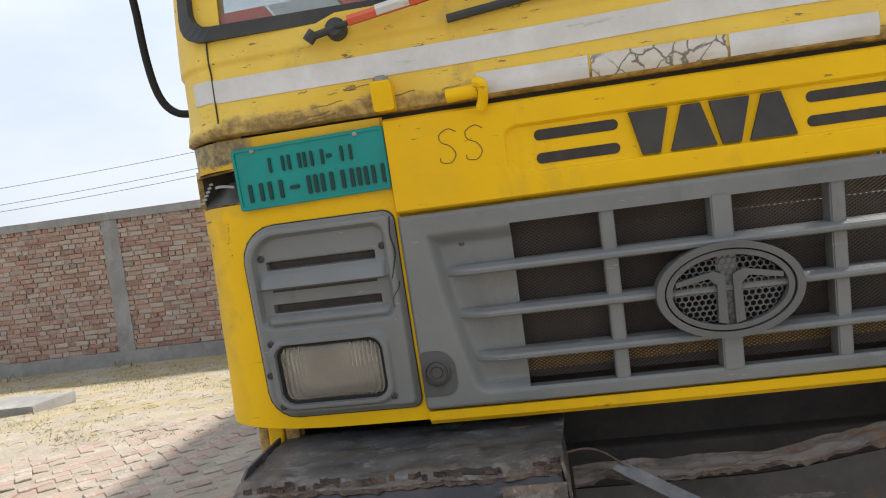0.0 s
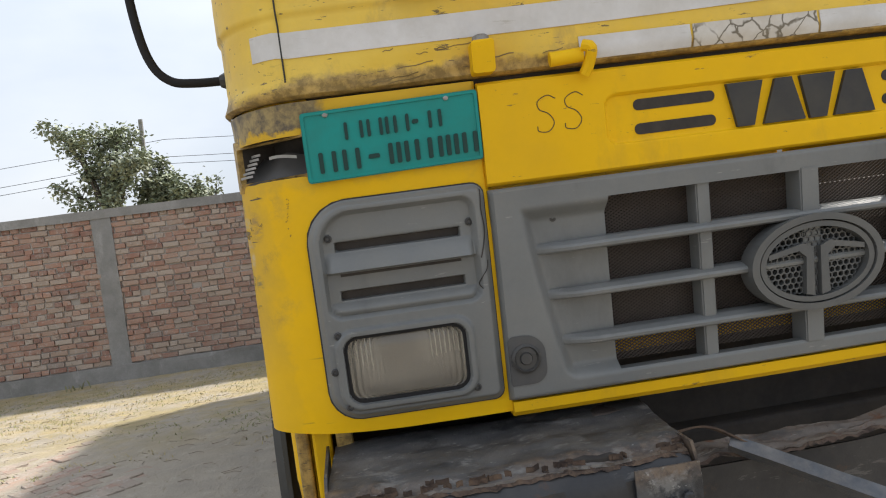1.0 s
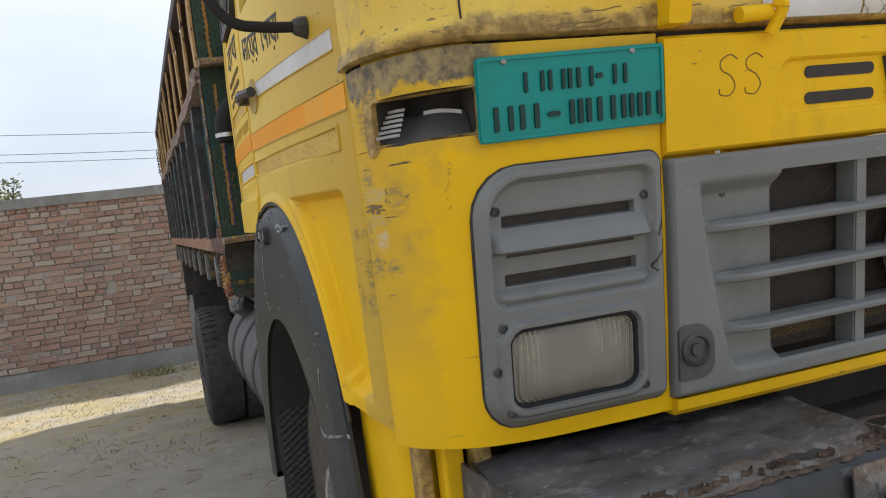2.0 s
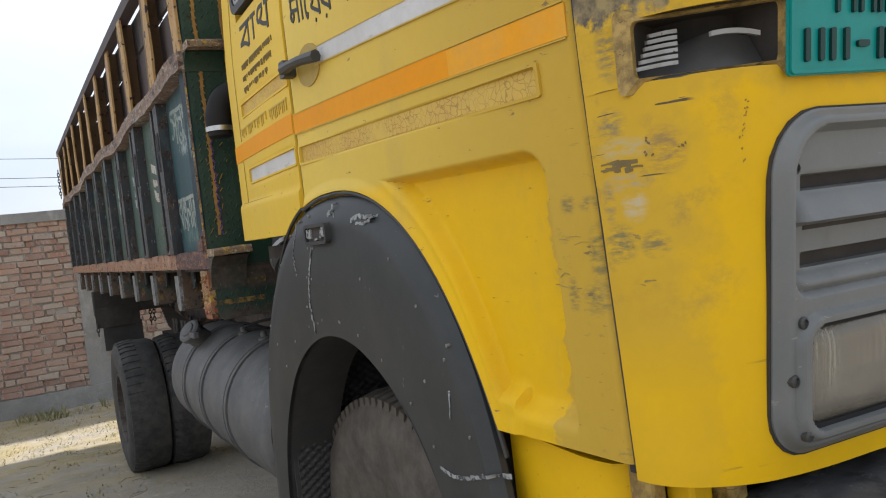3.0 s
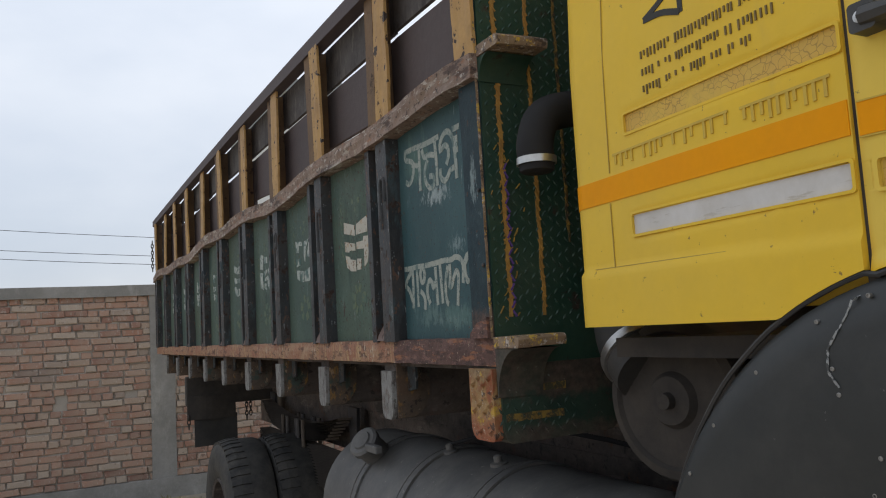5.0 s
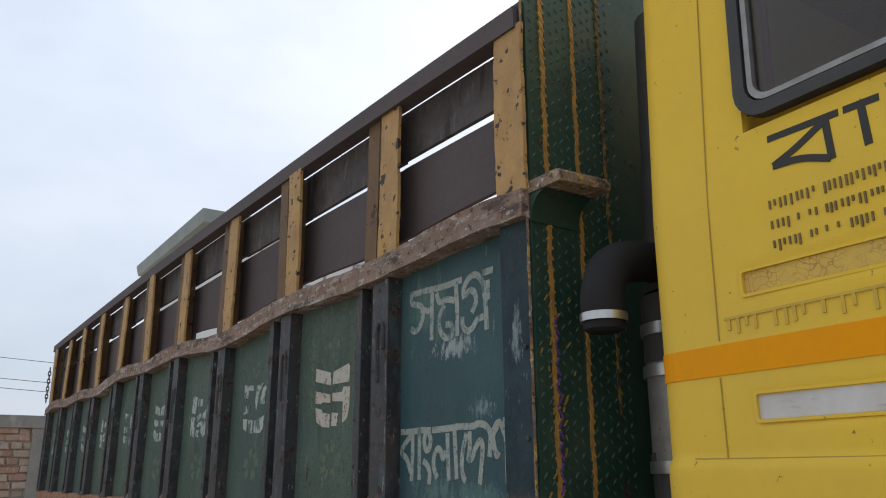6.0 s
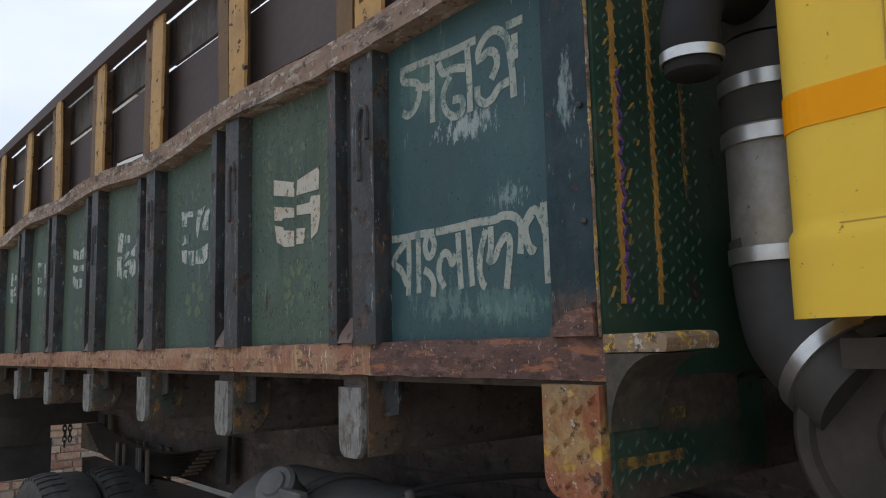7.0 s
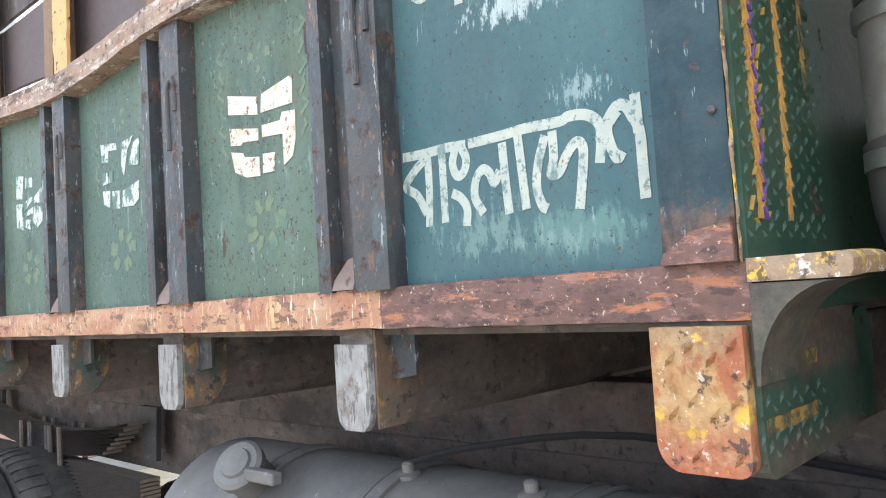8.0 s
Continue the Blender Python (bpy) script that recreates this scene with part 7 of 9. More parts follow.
# wheel-arch flare
def flare_pt(a, r, d=0.0):
    """a: 0 at the front foot, 1 at the rear foot; r: 0 at the outer rim, 1 at the inner."""
    if a < 0.10:
        k = a / 0.10
        o, i = Vector((0.188, 0.52 + 0.23 * k)), Vector((0.335, 0.52 + 0.20 * k))
    elif a > 0.93:
        k = (1 - a) / 0.07
        o, i = Vector((1.553, 0.70 + 0.05 * k)), Vector((1.432, 0.70 + 0.02 * k))
    else:
        th = math.pi * (a - 0.10) / 0.83
        c, s = -math.cos(th), math.sin(th)
        e = 2 / 2.3
        ao = 0.66 if c < 0 else 0.70
        o = Vector((0.85 + math.copysign(abs(c) ** e, c) * ao, 0.75 + 0.885 * s ** e))
        ai = 0.56 if c < 0 else 0.532
        i = Vector((0.90 + c * ai, 0.72 + 0.597 * s))
    p = o.lerp(i, r)
    return (-1.158 - 0.008 * math.sin(math.pi * r) - d, side_y(p.x) + 0.006, p.y)


bm = bmesh.new()
sheet(bm, span(0, 1, 90), span(0, 1, 10), lambda a, r: flare_pt(a, r, -0.018 * smooth(1 - r / 0.07) + 0.004 * noise.noise(Vector((a * 8, r * 2, 4)))), (0.012, 0, 0))
flare = part("wheel_arch", bm, "flare", truck, "dark grey rubber wheel-arch sheet with rivets", True)
bm = bmesh.new()
sheet(bm, span(0, 1, 90), span(0, 1, 3), lambda a, v: (lambda p: (p[0] + 0.16 * v, p[1], p[2]))(flare_pt(a, 1.0)), (0, 0, 0.004))
part("arch_liner", bm, "black", flare, "black inner lip", True)
bm = bmesh.new()
sheet(bm, span(0.02, 0.98, 60), span(0, 1, 3), lambda a, v: (lambda p: (p[0] + 0.012 + 0.5 * v, p[1], p[2] + 0.02))(flare_pt(a, 0.35)), (0, 0, 0.006))
part("inner_arch", bm, "void", truck, "", True)
bm = bmesh.new()
sheet(bm, span(-1.13, -0.70, 90), span(0.55, 1.29, 120), lambda x, z: (x, 1.41 - 0.006 * math.sin(x * 180) * math.sin(z * 260), z), (0, 0.006, 0))
part("ribbed_flap", bm, "black", truck, "ribbed black rubber mud flap inside the arch", True)
bm = bmesh.new()
box(bm, -1.14, -0.68, 1.42, 1.428, 0.5, 1.3)
part("flap_back", bm, "black", truck)
RIVETS = ((0.98, 1.601), (1.052, 1.593), (1.069, 1.594), (1.136, 1.561), (1.254, 1.487), (1.001, 1.526), (0.966, 1.525), (1.108, 1.461), (1.115, 1.496), (1.026, 1.456), (0.995, 1.452), (1.352, 1.399), (1.057, 1.382),
          (0.974, 1.352), (1.075, 1.331), (1.006, 1.343), (1.351, 1.265), (1.191, 1.285), (0.86, 1.352), (1.465, 1.181), (1.29, 1.209), (1.413, 1.314), (0.556, 1.492), (0.462, 1.405), (0.704, 1.453), (0.379, 1.314),
          (0.369, 1.339), (0.456, 1.268), (0.534, 1.215), (0.319, 1.189), (0.456, 1.147), (0.649, 1.287), (0.761, 1.33), (0.865, 1.354))
FLARE_SKIN = [v.co.copy() for v in flare.data.vertices]


def flare_x(y, z):
    """The outer face of the arch sheet at y, z."""
    return min(FLARE_SKIN, key=lambda c: (c.y - y) ** 2 + (c.z - z) ** 2 + 0.001 * c.x).x


for y, z in RIVETS:
    bm = bmesh.new()
    lathe(bm, [(0.0034, -0.006), (0.0034, 0.0008), (0.0022, 0.0012), (0.0018, 0.0002), (0, 0.0002)], (flare_x(y, z) - 0.0006, y, z), (-1, 0, 0), 8)
    part("rivet", bm, "steel", flare)
bm = bmesh.new()
ring(bm, rrect(0.842, 0.985, 1.533, 1.581, 0.014, 4), rrect(0.850, 0.977, 1.541, 1.573, 0.008, 4), lambda y, z: (-1.178, y, z), lambda y, z: (-1.155, y, z))
mk = part("side_marker", bm, "black", flare, "black side marker lamp with a broken white lens")
bm = bmesh.new()
prism(bm, rrect(0.848, 0.979, 1.539, 1.575, 0.008, 4), lambda y, z: (-1.171, y, z), lambda y, z: (-1.160, y, z))
part("marker_back", bm, "void", mk)
for pts in (((0.946, 1.548), (0.974, 1.550), (0.972, 1.571), (0.958, 1.566), (0.944, 1.571)), ((0.859, 1.550), (0.887, 1.547), (0.884, 1.560), (0.872, 1.572), (0.860, 1.572)), ((0.905, 1.544), (0.922, 1.543), (0.916, 1.550))):
    bm = bmesh.new()
    prism(bm, pts, lambda y, z: (-1.1755, y, z), lambda y, z: (-1.169, y, z))
    part("marker_lens", bm, "scuff", mk, "broken white lens")


def scuffs(pts, w, seed, parent):
    r = random.Random(seed)
    bm = bmesh.new()
    n_ = 0
    for (a0, b0), (a1, b1) in zip(pts, pts[1:]):
        for k in range(5):
            t0, t1 = k / 5, (k + 1.15) / 5
            ww = w * r.uniform(0.5, 1.0)
            j = lambda: r.uniform(-0.12, 0.12) * w
            p = [(a0 + (a1 - a0) * t + j(), b0 + (b1 - b0) * t + j()) for t in (t0, (t0 + t1) / 2, t1)]
            stroke(bm, p, ww, lambda y, z, d: (flare_x(y, z) - 0.0008 - d, y, z), 0.0006 + 0.00003 * n_)
            n_ += 1
    tagged(part("scuff", bm, "scuff", parent), "white scuff mark", kind="stuff")


scuffs([(0.974, 1.527), (0.992, 1.491), (1.008, 1.457), (1.022, 1.423), (1.031, 1.398), (1.034, 1.364), (1.033, 1.318)], 0.0095, 1, flare)
scuffs([(1.066, 1.605), (1.091, 1.563), (1.12, 1.523), (1.122, 1.491), (1.106, 1.472)], 0.004, 2, flare)
scuffs([(0.854, 1.593), (0.844, 1.603), (0.832, 1.598), (0.817, 1.618)], 0.012, 3, flare)
scuffs([(0.822, 1.615), (0.820, 1.590)], 0.008, 7, flare)
scuffs([(0.724, 1.577), (0.682, 1.584), (0.650, 1.578), (0.617, 1.580)], 0.012, 6, flare)
scuffs([(0.70, 1.570), (0.66, 1.566), (0.63, 1.572)], 0.008, 9, flare)
scuffs([(0.438, 1.114), (0.386, 1.108), (0.336, 1.117), (0.289, 1.13), (0.235, 1.137)], 0.009, 4, flare)
scuffs([(0.371, 1.261), (0.375, 1.212)], 0.004, 5, flare)

# ---- wheels ----
def wheel(name, xo, y, width, R, sgn, mat, dish, lugs, label, foot=0.0):
    """A tyre with its lugs on a rim; xo is its outer face, sgn the outward way along x."""
    bm = bmesh.new()
    w = width
    prof = [(0.262, 0.0), (0.275, 0.012), (R * 0.66, 0.030), (R * 0.80, 0.034), (R * 0.92, 0.022), (R * 0.975, 0.0), (R, -0.030), (R + 0.004, -w / 2), (R, -w + 0.030), (R * 0.975, -w), (R * 0.8, -w - 0.03), (0.275, -w), (0.262, -w + 0.01)]
    zc = R + foot
    lathe(bm, prof, (xo, y, zc), (sgn, 0, 0), 64)
    tyre = part(name, bm, mat, truck, label, True)
    bm = bmesh.new()
    for k in range(lugs):
        a = 2 * math.pi * k / lugs
        c, s = math.cos(a), math.sin(a)
        t = 0.30 * math.pi * 2 * R / lugs
        for h0, h1, r0, r1 in ((0.010, -0.045, R * 0.93, R + 0.006), (-0.045, -w * 0.42, R - 0.01, R + 0.008)):
            q = [(h0, r0 if h0 > -0.01 else r0), (h1, R - 0.02), (h1, r1 + 0.002), (h0, r1 - (0.012 if h0 > 0 else 0))]
            prism(bm, q, lambda h, r: (xo + sgn * h, y + r * c - t * s, zc + r * s + t * c), lambda h, r: (xo + sgn * h, y + r * c + t * s, zc + r * s - t * c))
    tagged(part("tread_lug", bm, mat, tyre), kind="stuff")
    bm = bmesh.new()
    if dish:
        pr = [(0.268, 0.008), (0.262, 0.022), (0.245, 0.018), (0.232, -0.03), (0.200, -0.075), (0.165, -0.06), (0.150, -0.03), (0.120, 0.005), (0.09, 0.05), (0.06, 0.075), (0, 0.08)]
    else:
        pr = [(0.268, 0.008), (0.262, 0.022), (0.245, 0.015), (0.235, -0.10), (0.19, -0.15), (0.13, -0.16), (0.12, -0.05), (0.07, -0.03), (0, -0.03)]
    lathe(bm, pr, (xo, y, zc), (sgn, 0, 0), 40)
    rim = part("rim", bm, "rim" if dish else "cross", tyre, "worn white and rusty steel rim" if dish else "dark rusty steel rim", True)
    bm = bmesh.new()
    for k in range(10):
        a = 2 * math.pi * k / 10
        h = 0.0 if dish else -0.155
        lathe(bm, [(0.016, -0.01), (0.016, 0.02), (0.009, 0.022), (0.009, 0.04), (0, 0.042)], (xo + sgn * (h - 0.055 if dish else h), y + 0.168 * math.cos(a), zc + 0.168 * math.sin(a)), (sgn, 0, 0), 6)
    tagged(part("wheel_nut", bm, "cross", tyre), kind="stuff")
    return tyre


wheel("front_wheel", -1.01, 1.02, 0.26, 0.565, -1, "tyre_dusty", True, 84, "dusty black front tyre on a worn rim")
wheel("front_wheel", 2 * CX + 1.01, 1.02, 0.26, 0.565, 1, "tyre_dusty", True, 24, "dusty black front tyre on a worn rim")
for sg, f in ((-1, lambda x: x), (1, lambda x: 2 * CX - x)):
    wheel("rear_wheel", f(-1.142), 5.73, 0.25, 0.503, sg, "tyre", False, 50, "black outer rear tyre of a twin pair", -0.078)
    wheel("rear_wheel", f(-0.850), 5.73, 0.25, 0.503, sg, "tyre", False, 50, "black inner rear tyre of a twin pair", -0.078)

# ---- chassis ----
for x in (-0.43, 2 * CX + 0.43):
    bm = bmesh.new()
    box(bm, x - 0.035, x + 0.035, -0.15, 7.45, 0.86, 1.13, 0.006)
    part("chassis_rail", bm, "cross", truck, "dark rusty chassis rail")
for y, dz in ((1.02, 0.0), (5.73, -0.105)):
    bm = bmesh.new()
    tube(bm, [(-0.95, y, 0.53 + dz), (-0.3, y, 0.53 + dz - (0.1 if y < 2 else 0)), (CX, y, 0.53 + dz), (0.4, y, 0.53 + dz - (0.1 if y < 2 else 0)), (1.0, y, 0.53 + dz)], [0.06, 0.07, 0.09 if y < 2 else 0.2, 0.07, 0.06], 12)
    part("axle", bm, "cross", truck)
def leaf_pack(x, yc, zz, ln, count, rise, short, mat):
    """A stack of spring blades, each bent up at its ends, the longest on top."""
    for k in range(count):
        bm = bmesh.new()
        L = ln * (1 - short * k)
        stroke(bm, [(yc + L * t, zz + rise * t * t * (L / ln) ** 2 + 0.0165 * (count - 1 - k)) for t in span(-1, 1, 14)], 0.0125, lambda y, z, d: (x - 0.042 + 0.084 * (d > 0), y, z), 1.0)
        part("spring_leaf", bm, mat, truck, "rusty leaf spring blade")


for sg in (-1, 1):
    leaf_pack(CX + sg * (0.50 + CX), 1.02, 0.58, 0.65, 9, 0.12, 0.07, "cross")
    xs = CX + sg * (0.60 + CX)
    leaf_pack(xs, 5.73, 0.905, 0.93, 7, 0.085, 0.045, "spring")
    leaf_pack(xs, 5.73, 0.655, 1.02, 14, 0.0, 0.0, "spring")
    for y in (5.485, 5.600, 5.640, 5.86, 5.975):
        for dx in (-0.056, 0.056):
            bm = bmesh.new()
            tube(bm, [(xs + dx, y, 0.56), (xs + dx, y, 1.035)], 0.013, 8)
            part("u_bolt", bm, "plank_pale" if 5.5 < y < 5.9 else "spring", truck, "dusty spring bolt", True)
    for y in (4.80, 6.66):
        bm = bmesh.new()
        prism(bm, [(y - 0.075, 1.15), (y + 0.075, 1.15), (y + 0.055, 0.93), (y - 0.055, 0.93)], lambda u, z: (xs + 0.045, u, z), lambda u, z: (xs + 0.065, u, z))
        part("spring_hanger", bm, "channel", truck, "dark cast spring hanger")
# gearbox, shaft, far-side tank and boxes under the frame
bm = bmesh.new()
tube(bm, [(CX, 0.2, 0.95), (CX, 1.2, 0.95), (CX, 2.0, 0.9), (CX, 2.3, 0.85)], [0.36, 0.36, 0.24, 0.14], 12)
part("gearbox", bm, "void", truck, "dark oily gearbox", True)
bm = bmesh.new()
tube(bm, [(CX, 2.2, 0.85), (CX, 5.2, 0.6)], 0.055, 12)
part("prop_shaft", bm, "cross", truck, "", True)
bm = bmesh.new()
box(bm, 0.52, 1.12, 1.75, 3.7, 0.62, 1.24, 0.08, 4)
part("far_tank", bm, "void", truck)
bm = bmesh.new()
box(bm, -0.55, 1.05, 1.775, 1.995, 0.95, 1.80, 0.02)
part("frame_box", bm, "void", truck)
for y in (2.3, 3.4, 4.3, 6.4, 7.39):
    bm = bmesh.new()
    box(bm, -0.40, 2 * CX + 0.40, y - 0.06, y + 0.06, 0.88, 1.10, 0.01)
    part("frame_crossmember", bm, "cross", truck)
for x in (-0.43, 2 * CX + 0.43):
    bm = bmesh.new()
    box(bm, x - 0.05, x + 0.05, 2.02, 8.6, 1.13, 1.31, 0.006)
    part("sub_frame_beam", bm, "cross", truck, "rusty longitudinal beam under the bed")
# fuel tank
TX, TZ, TR = -0.80, 0.862, 0.287
bm = bmesh.new()
lathe(bm, [(0.20, 0.012), (0.26, 0.004), (TR - 0.01, 0.014), (TR, 0.03), (TR, 1.80), (TR - 0.01, 1.82), (0.25, 1.845), (0.14, 1.86), (0, 1.865)], (TX, 1.92, TZ), (0, 1, 0), 56)
tank = part("fuel_tank", bm, "tank", truck, "grey painted cylindrical fuel tank with straps", True)
bm = bmesh.new()
lathe(bm, [(0, 0.016), (0.205, 0.008), (0.262, 0.0), (0.262, 0.01), (0, 0.03)], (TX, 1.92, TZ), (0, 1, 0), 48)
part("tank_end", bm, "black", tank, "oily black end plate", True)
for y in (2.48, 2.95, 3.36):
    bm = bmesh.new()
    lathe(bm, [(TR + 0.001, -0.024), (TR + 0.006, -0.024), (TR + 0.006, 0.024), (TR + 0.001, 0.024)], (TX, y, TZ), (0, 1, 0), 56)
    part("tank_strap", bm, "tank", tank, "grey steel strap", True)
    for s in (-0.022, 0.022):
        bm = bmesh.new()
        lathe(bm, [(TR + 0.001, -0.003), (TR + 0.009, -0.003), (TR + 0.009, 0.003), (TR + 0.001, 0.003)], (TX, y + s, TZ), (0, 1, 0), 56)
        part("strap_edge", bm, "tank", tank, "", True)
    bm = bmesh.new()
    box(bm, TX - 0.06, TX + 0.06, y - 0.03, y + 0.03, TZ - TR - 0.06, TZ - TR + 0.01, 0.004)
    part("tank_bracket", bm, "cross", tank)
bm = bmesh.new()
lathe(bm, [(0.055, -0.08), (0.055, 0.042), (0.064, 0.046), (0.065, 0.068), (0.055, 0.076), (0.040, 0.076), (0.036, 0.084), (0, 0.086)], (-0.985, 3.36, TZ + TR * 0.88), (-0.72, -0.30, 0.62), 22)
part("filler_cap", bm, "tank", tank, "dusty grey filler cap", True)
bm = bmesh.new()
box(bm, -1.045, -1.015, 3.18, 3.30, 1.125, 1.155, 0.006)
part("cap_latch", bm, "tank", tank)
for y in (2.585, 2.924):
    bm = bmesh.new()
    lathe(bm, [(0.028, -0.01), (0.028, 0.008), (0.014, 0.012), (0.014, 0.03), (0.006, 0.034), (0, 0.034)], (TX - 0.06, y, TZ + TR * 0.97), (-0.15, 0, 1), 14)
    part("tank_fitting", bm, "tank", tank)
bm = bmesh.new()
tube(bm, curve_pts([(TX - 0.06, 2.924, TZ + TR + 0.02), (-0.78, 2.80, 1.20), (-0.62, 2.5, 1.22), (-0.5, 1.9, 1.15)], 4), 0.008, 6)
part("fuel_pipe", bm, "cable", tank)
# air cleaner drum and its pipes between cab and bed
bm = bmesh.new()
lathe(bm, [(0, -0.20), (0.14, -0.20), (0.162, -0.19), (0.166, -0.17), (0.166, 0.05), (0.172, 0.06), (0.172, 0.085), (0.163, 0.10), (0.145, 0.105), (0.138, 0.095), (0.06, 0.095), (0.05, 0.11), (0.018, 0.112), (0.016, 0.13), (0, 0.13)], (-0.87, 1.672, 1.405), (-0.98, -0.17, 0), 40)
drum = part("air_cleaner", bm, "void", truck, "dusty dark brown round air cleaner drum", True)
PX, PY = -0.897, 1.862
bm = bmesh.new()
lathe(bm, [(0.077, 0), (0.080, 0.004), (0.080, 0.222), (0.077, 0.226)], (PX, PY, 1.664), (0, 0, 1), 32)
pipe = part("intake_pipe", bm, "steel", truck, "dull metal intake pipe between rubber hoses", True)
for z in (1.672, 1.862, 1.948):
    bm = bmesh.new()
    lathe(bm, [(0.080, -0.012), (0.0868, -0.012), (0.0868, 0.012), (0.080, 0.012)], (PX, PY, z), (0, 0, 1), 32)
    part("hose_clamp", bm, "steel_bright", pipe, "bright steel hose clamp", True)
bm = bmesh.new()
tube(bm, curve_pts([(PX + 0.004, PY + 0.007, 1.700), (PX + 0.002, PY + 0.003, 1.655), (PX - 0.003, PY - 0.004, 1.605), (-0.915, 1.835, 1.545), (-0.942, 1.775, 1.495), (-0.948, 1.735, 1.462)], 12), 0.0812, 32)
part("lower_hose", bm, "black", pipe, "black rubber elbow hose", True)
bm = bmesh.new()
lathe(bm, [(0.082, -0.011), (0.089, -0.011), (0.089, 0.011), (0.082, 0.011)], (-0.940, 1.778, 1.498), (-0.2, -0.75, -0.62), 32)
part("hose_clamp", bm, "steel_bright", pipe, "bright steel hose clamp", True)
bm = bmesh.new()
tube(bm, [(PX, PY, 1.880), (PX, PY, 1.905), (PX, PY, 2.02)], [0.0825, 0.0815, 0.083], 24)
tube(bm, [(PX, PY, 2.02), (PX + 0.02, PY, 2.2), (PX + 0.04, PY, 2.7)], 0.075, 20)
part("upper_hose", bm, "black", pipe, "black rubber hose", True)
# darker material than the other hoses: the shade behind the cab is put into it
bm = bmesh.new()
tube(bm, curve_pts([(-1.122, 1.866, 1.945), (-1.122, 1.866, 2.00), (-1.09, 1.866, 2.06), (-1.00, 1.866, 2.085), (-0.88, 1.866, 2.085)], 6), 0.043, 20)
part("elbow_hose", bm, "cable", pipe, "black rubber elbow hose", True)
bm = bmesh.new()
lathe(bm, [(0.043, -0.008), (0.0465, -0.008), (0.0465, 0.008), (0.043, 0.008)], (-1.122, 1.866, 1.952), (0, 0, 1), 28)
part("hose_clamp", bm, "steel_bright", pipe, "bright steel hose clamp", True)
bm = bmesh.new()
lathe(bm, [(0, -0.020), (0.034, -0.020), (0.040, -0.016), (0.041, 0.0), (0.038, 0.0)], (-1.122, 1.866, 1.945), (0, 0, 1), 24)
part("hose_end", bm, "cable", pipe, "", True)
# mirror arm
bm = bmesh.new()
tube(bm, curve_pts([(-1.145, 0.2, 1.962), (-1.215, 0.2, 1.964), (-1.268, 0.2, 1.974), (-1.306, 0.2, 2.015), (-1.328, 0.2, 2.10), (-1.340, 0.2, 2.25), (-1.355, 0.2, 2.62), (-1.12, 0.2, 2.70)], 6), 0.0105, 10)
arm = part("mirror_arm", bm, "cable", truck, "black tubular mirror arm", True)
bm = bmesh.new()
tube(bm, [(-1.125, 0.21, 1.962), (-1.145, 0.20, 1.962), (-1.158, 0.20, 1.962)], [0.024, 0.020, 0.014], 8)
part("arm_socket", bm, "dark_plastic", arm, "", True)

# ---- bumper ----
def bumper_part(name, bm, *rest):
    """The bumper shares the front's grid."""
    for v in bm.verts:
        v.co.x, v.co.z = FX(v.co.x), FZ(v.co.z)
    return part(name, bm, *rest)


def bump_edge(x, k):
    return k * (0.006 * noise.noise(Vector((x * 9, 1, 3))) + 0.004 * noise.noise(Vector((x * 30, 5, 1))))


bm = bmesh.new()
us = span(-1.03, -0.352, 110)
sheet(bm, us, span(0, 1, 40), lambda x, v: (x + 0.02 * (1 - v), -0.06 - 0.30 * v, 1.118 - 0.020 * v - 0.012 * smooth((v - 0.86) / 0.14) + 0.007 * noise.noise(Vector((x * 5, v * 3, 2))) + 0.0035 * noise.noise(Vector((x * 17, v * 9, 6))) + bump_edge(x, v)), (0, 0, -0.006))
bumper = bumper_part("bumper", bm, "bumper", truck, "crumpled black steel bumper with rusted edges", True)
bm = bmesh.new()
sheet(bm, us, span(0, 1, 10), lambda x, v: (x - 0.0, -0.362 - 0.02 * smooth(v / 0.1) + 0.006 * noise.noise(Vector((x * 6, v * 3, 9))), 1.078 + bump_edge(x, 1) - 0.24 * v), (0, 0.006, 0))
bumper_part("bumper_face", bm, "channel", bumper, "", True)
top_pt = lambda x, y, d: (x, y, 1.118 - 0.020 * (-0.06 - y) / 0.30 - 0.012 * smooth(((-0.06 - y) / 0.30 - 0.86) / 0.14) + 0.010 + d)
r_ = random.Random(14)
bm = bmesh.new()
prism(bm, [(-0.600, -0.349), (-0.592, -0.338), (-0.565, -0.341), (-0.545, -0.337), (-0.52, -0.343), (-0.495, -0.340), (-0.478, -0.350), (-0.52, -0.352), (-0.55, -0.349), (-0.575, -0.355)], lambda x, y: top_pt(x, y, -0.005), lambda x, y: top_pt(x, y, -0.016))
bumper_part("rust_hole", bm, "void", bumper, "dark rusted-through hole")
bm = bmesh.new()
for i in range(46):
    x, y = r_.uniform(-1.02, -0.36), -0.358 + abs(r_.gauss(0, 0.008))
    q = r_.uniform(0.010, 0.030)
    stroke(bm, [(x, y), (x + q * 0.5, y + r_.uniform(-0.004, 0.004)), (x + q, y + r_.uniform(-0.006, 0.006))], r_.uniform(0.001, 0.003), top_pt, -0.0095 + 0.00002 * i)
tagged(bumper_part("rust_flake", bm, "rust", bumper), "curled flakes of rust", kind="stuff")
bm = bmesh.new()
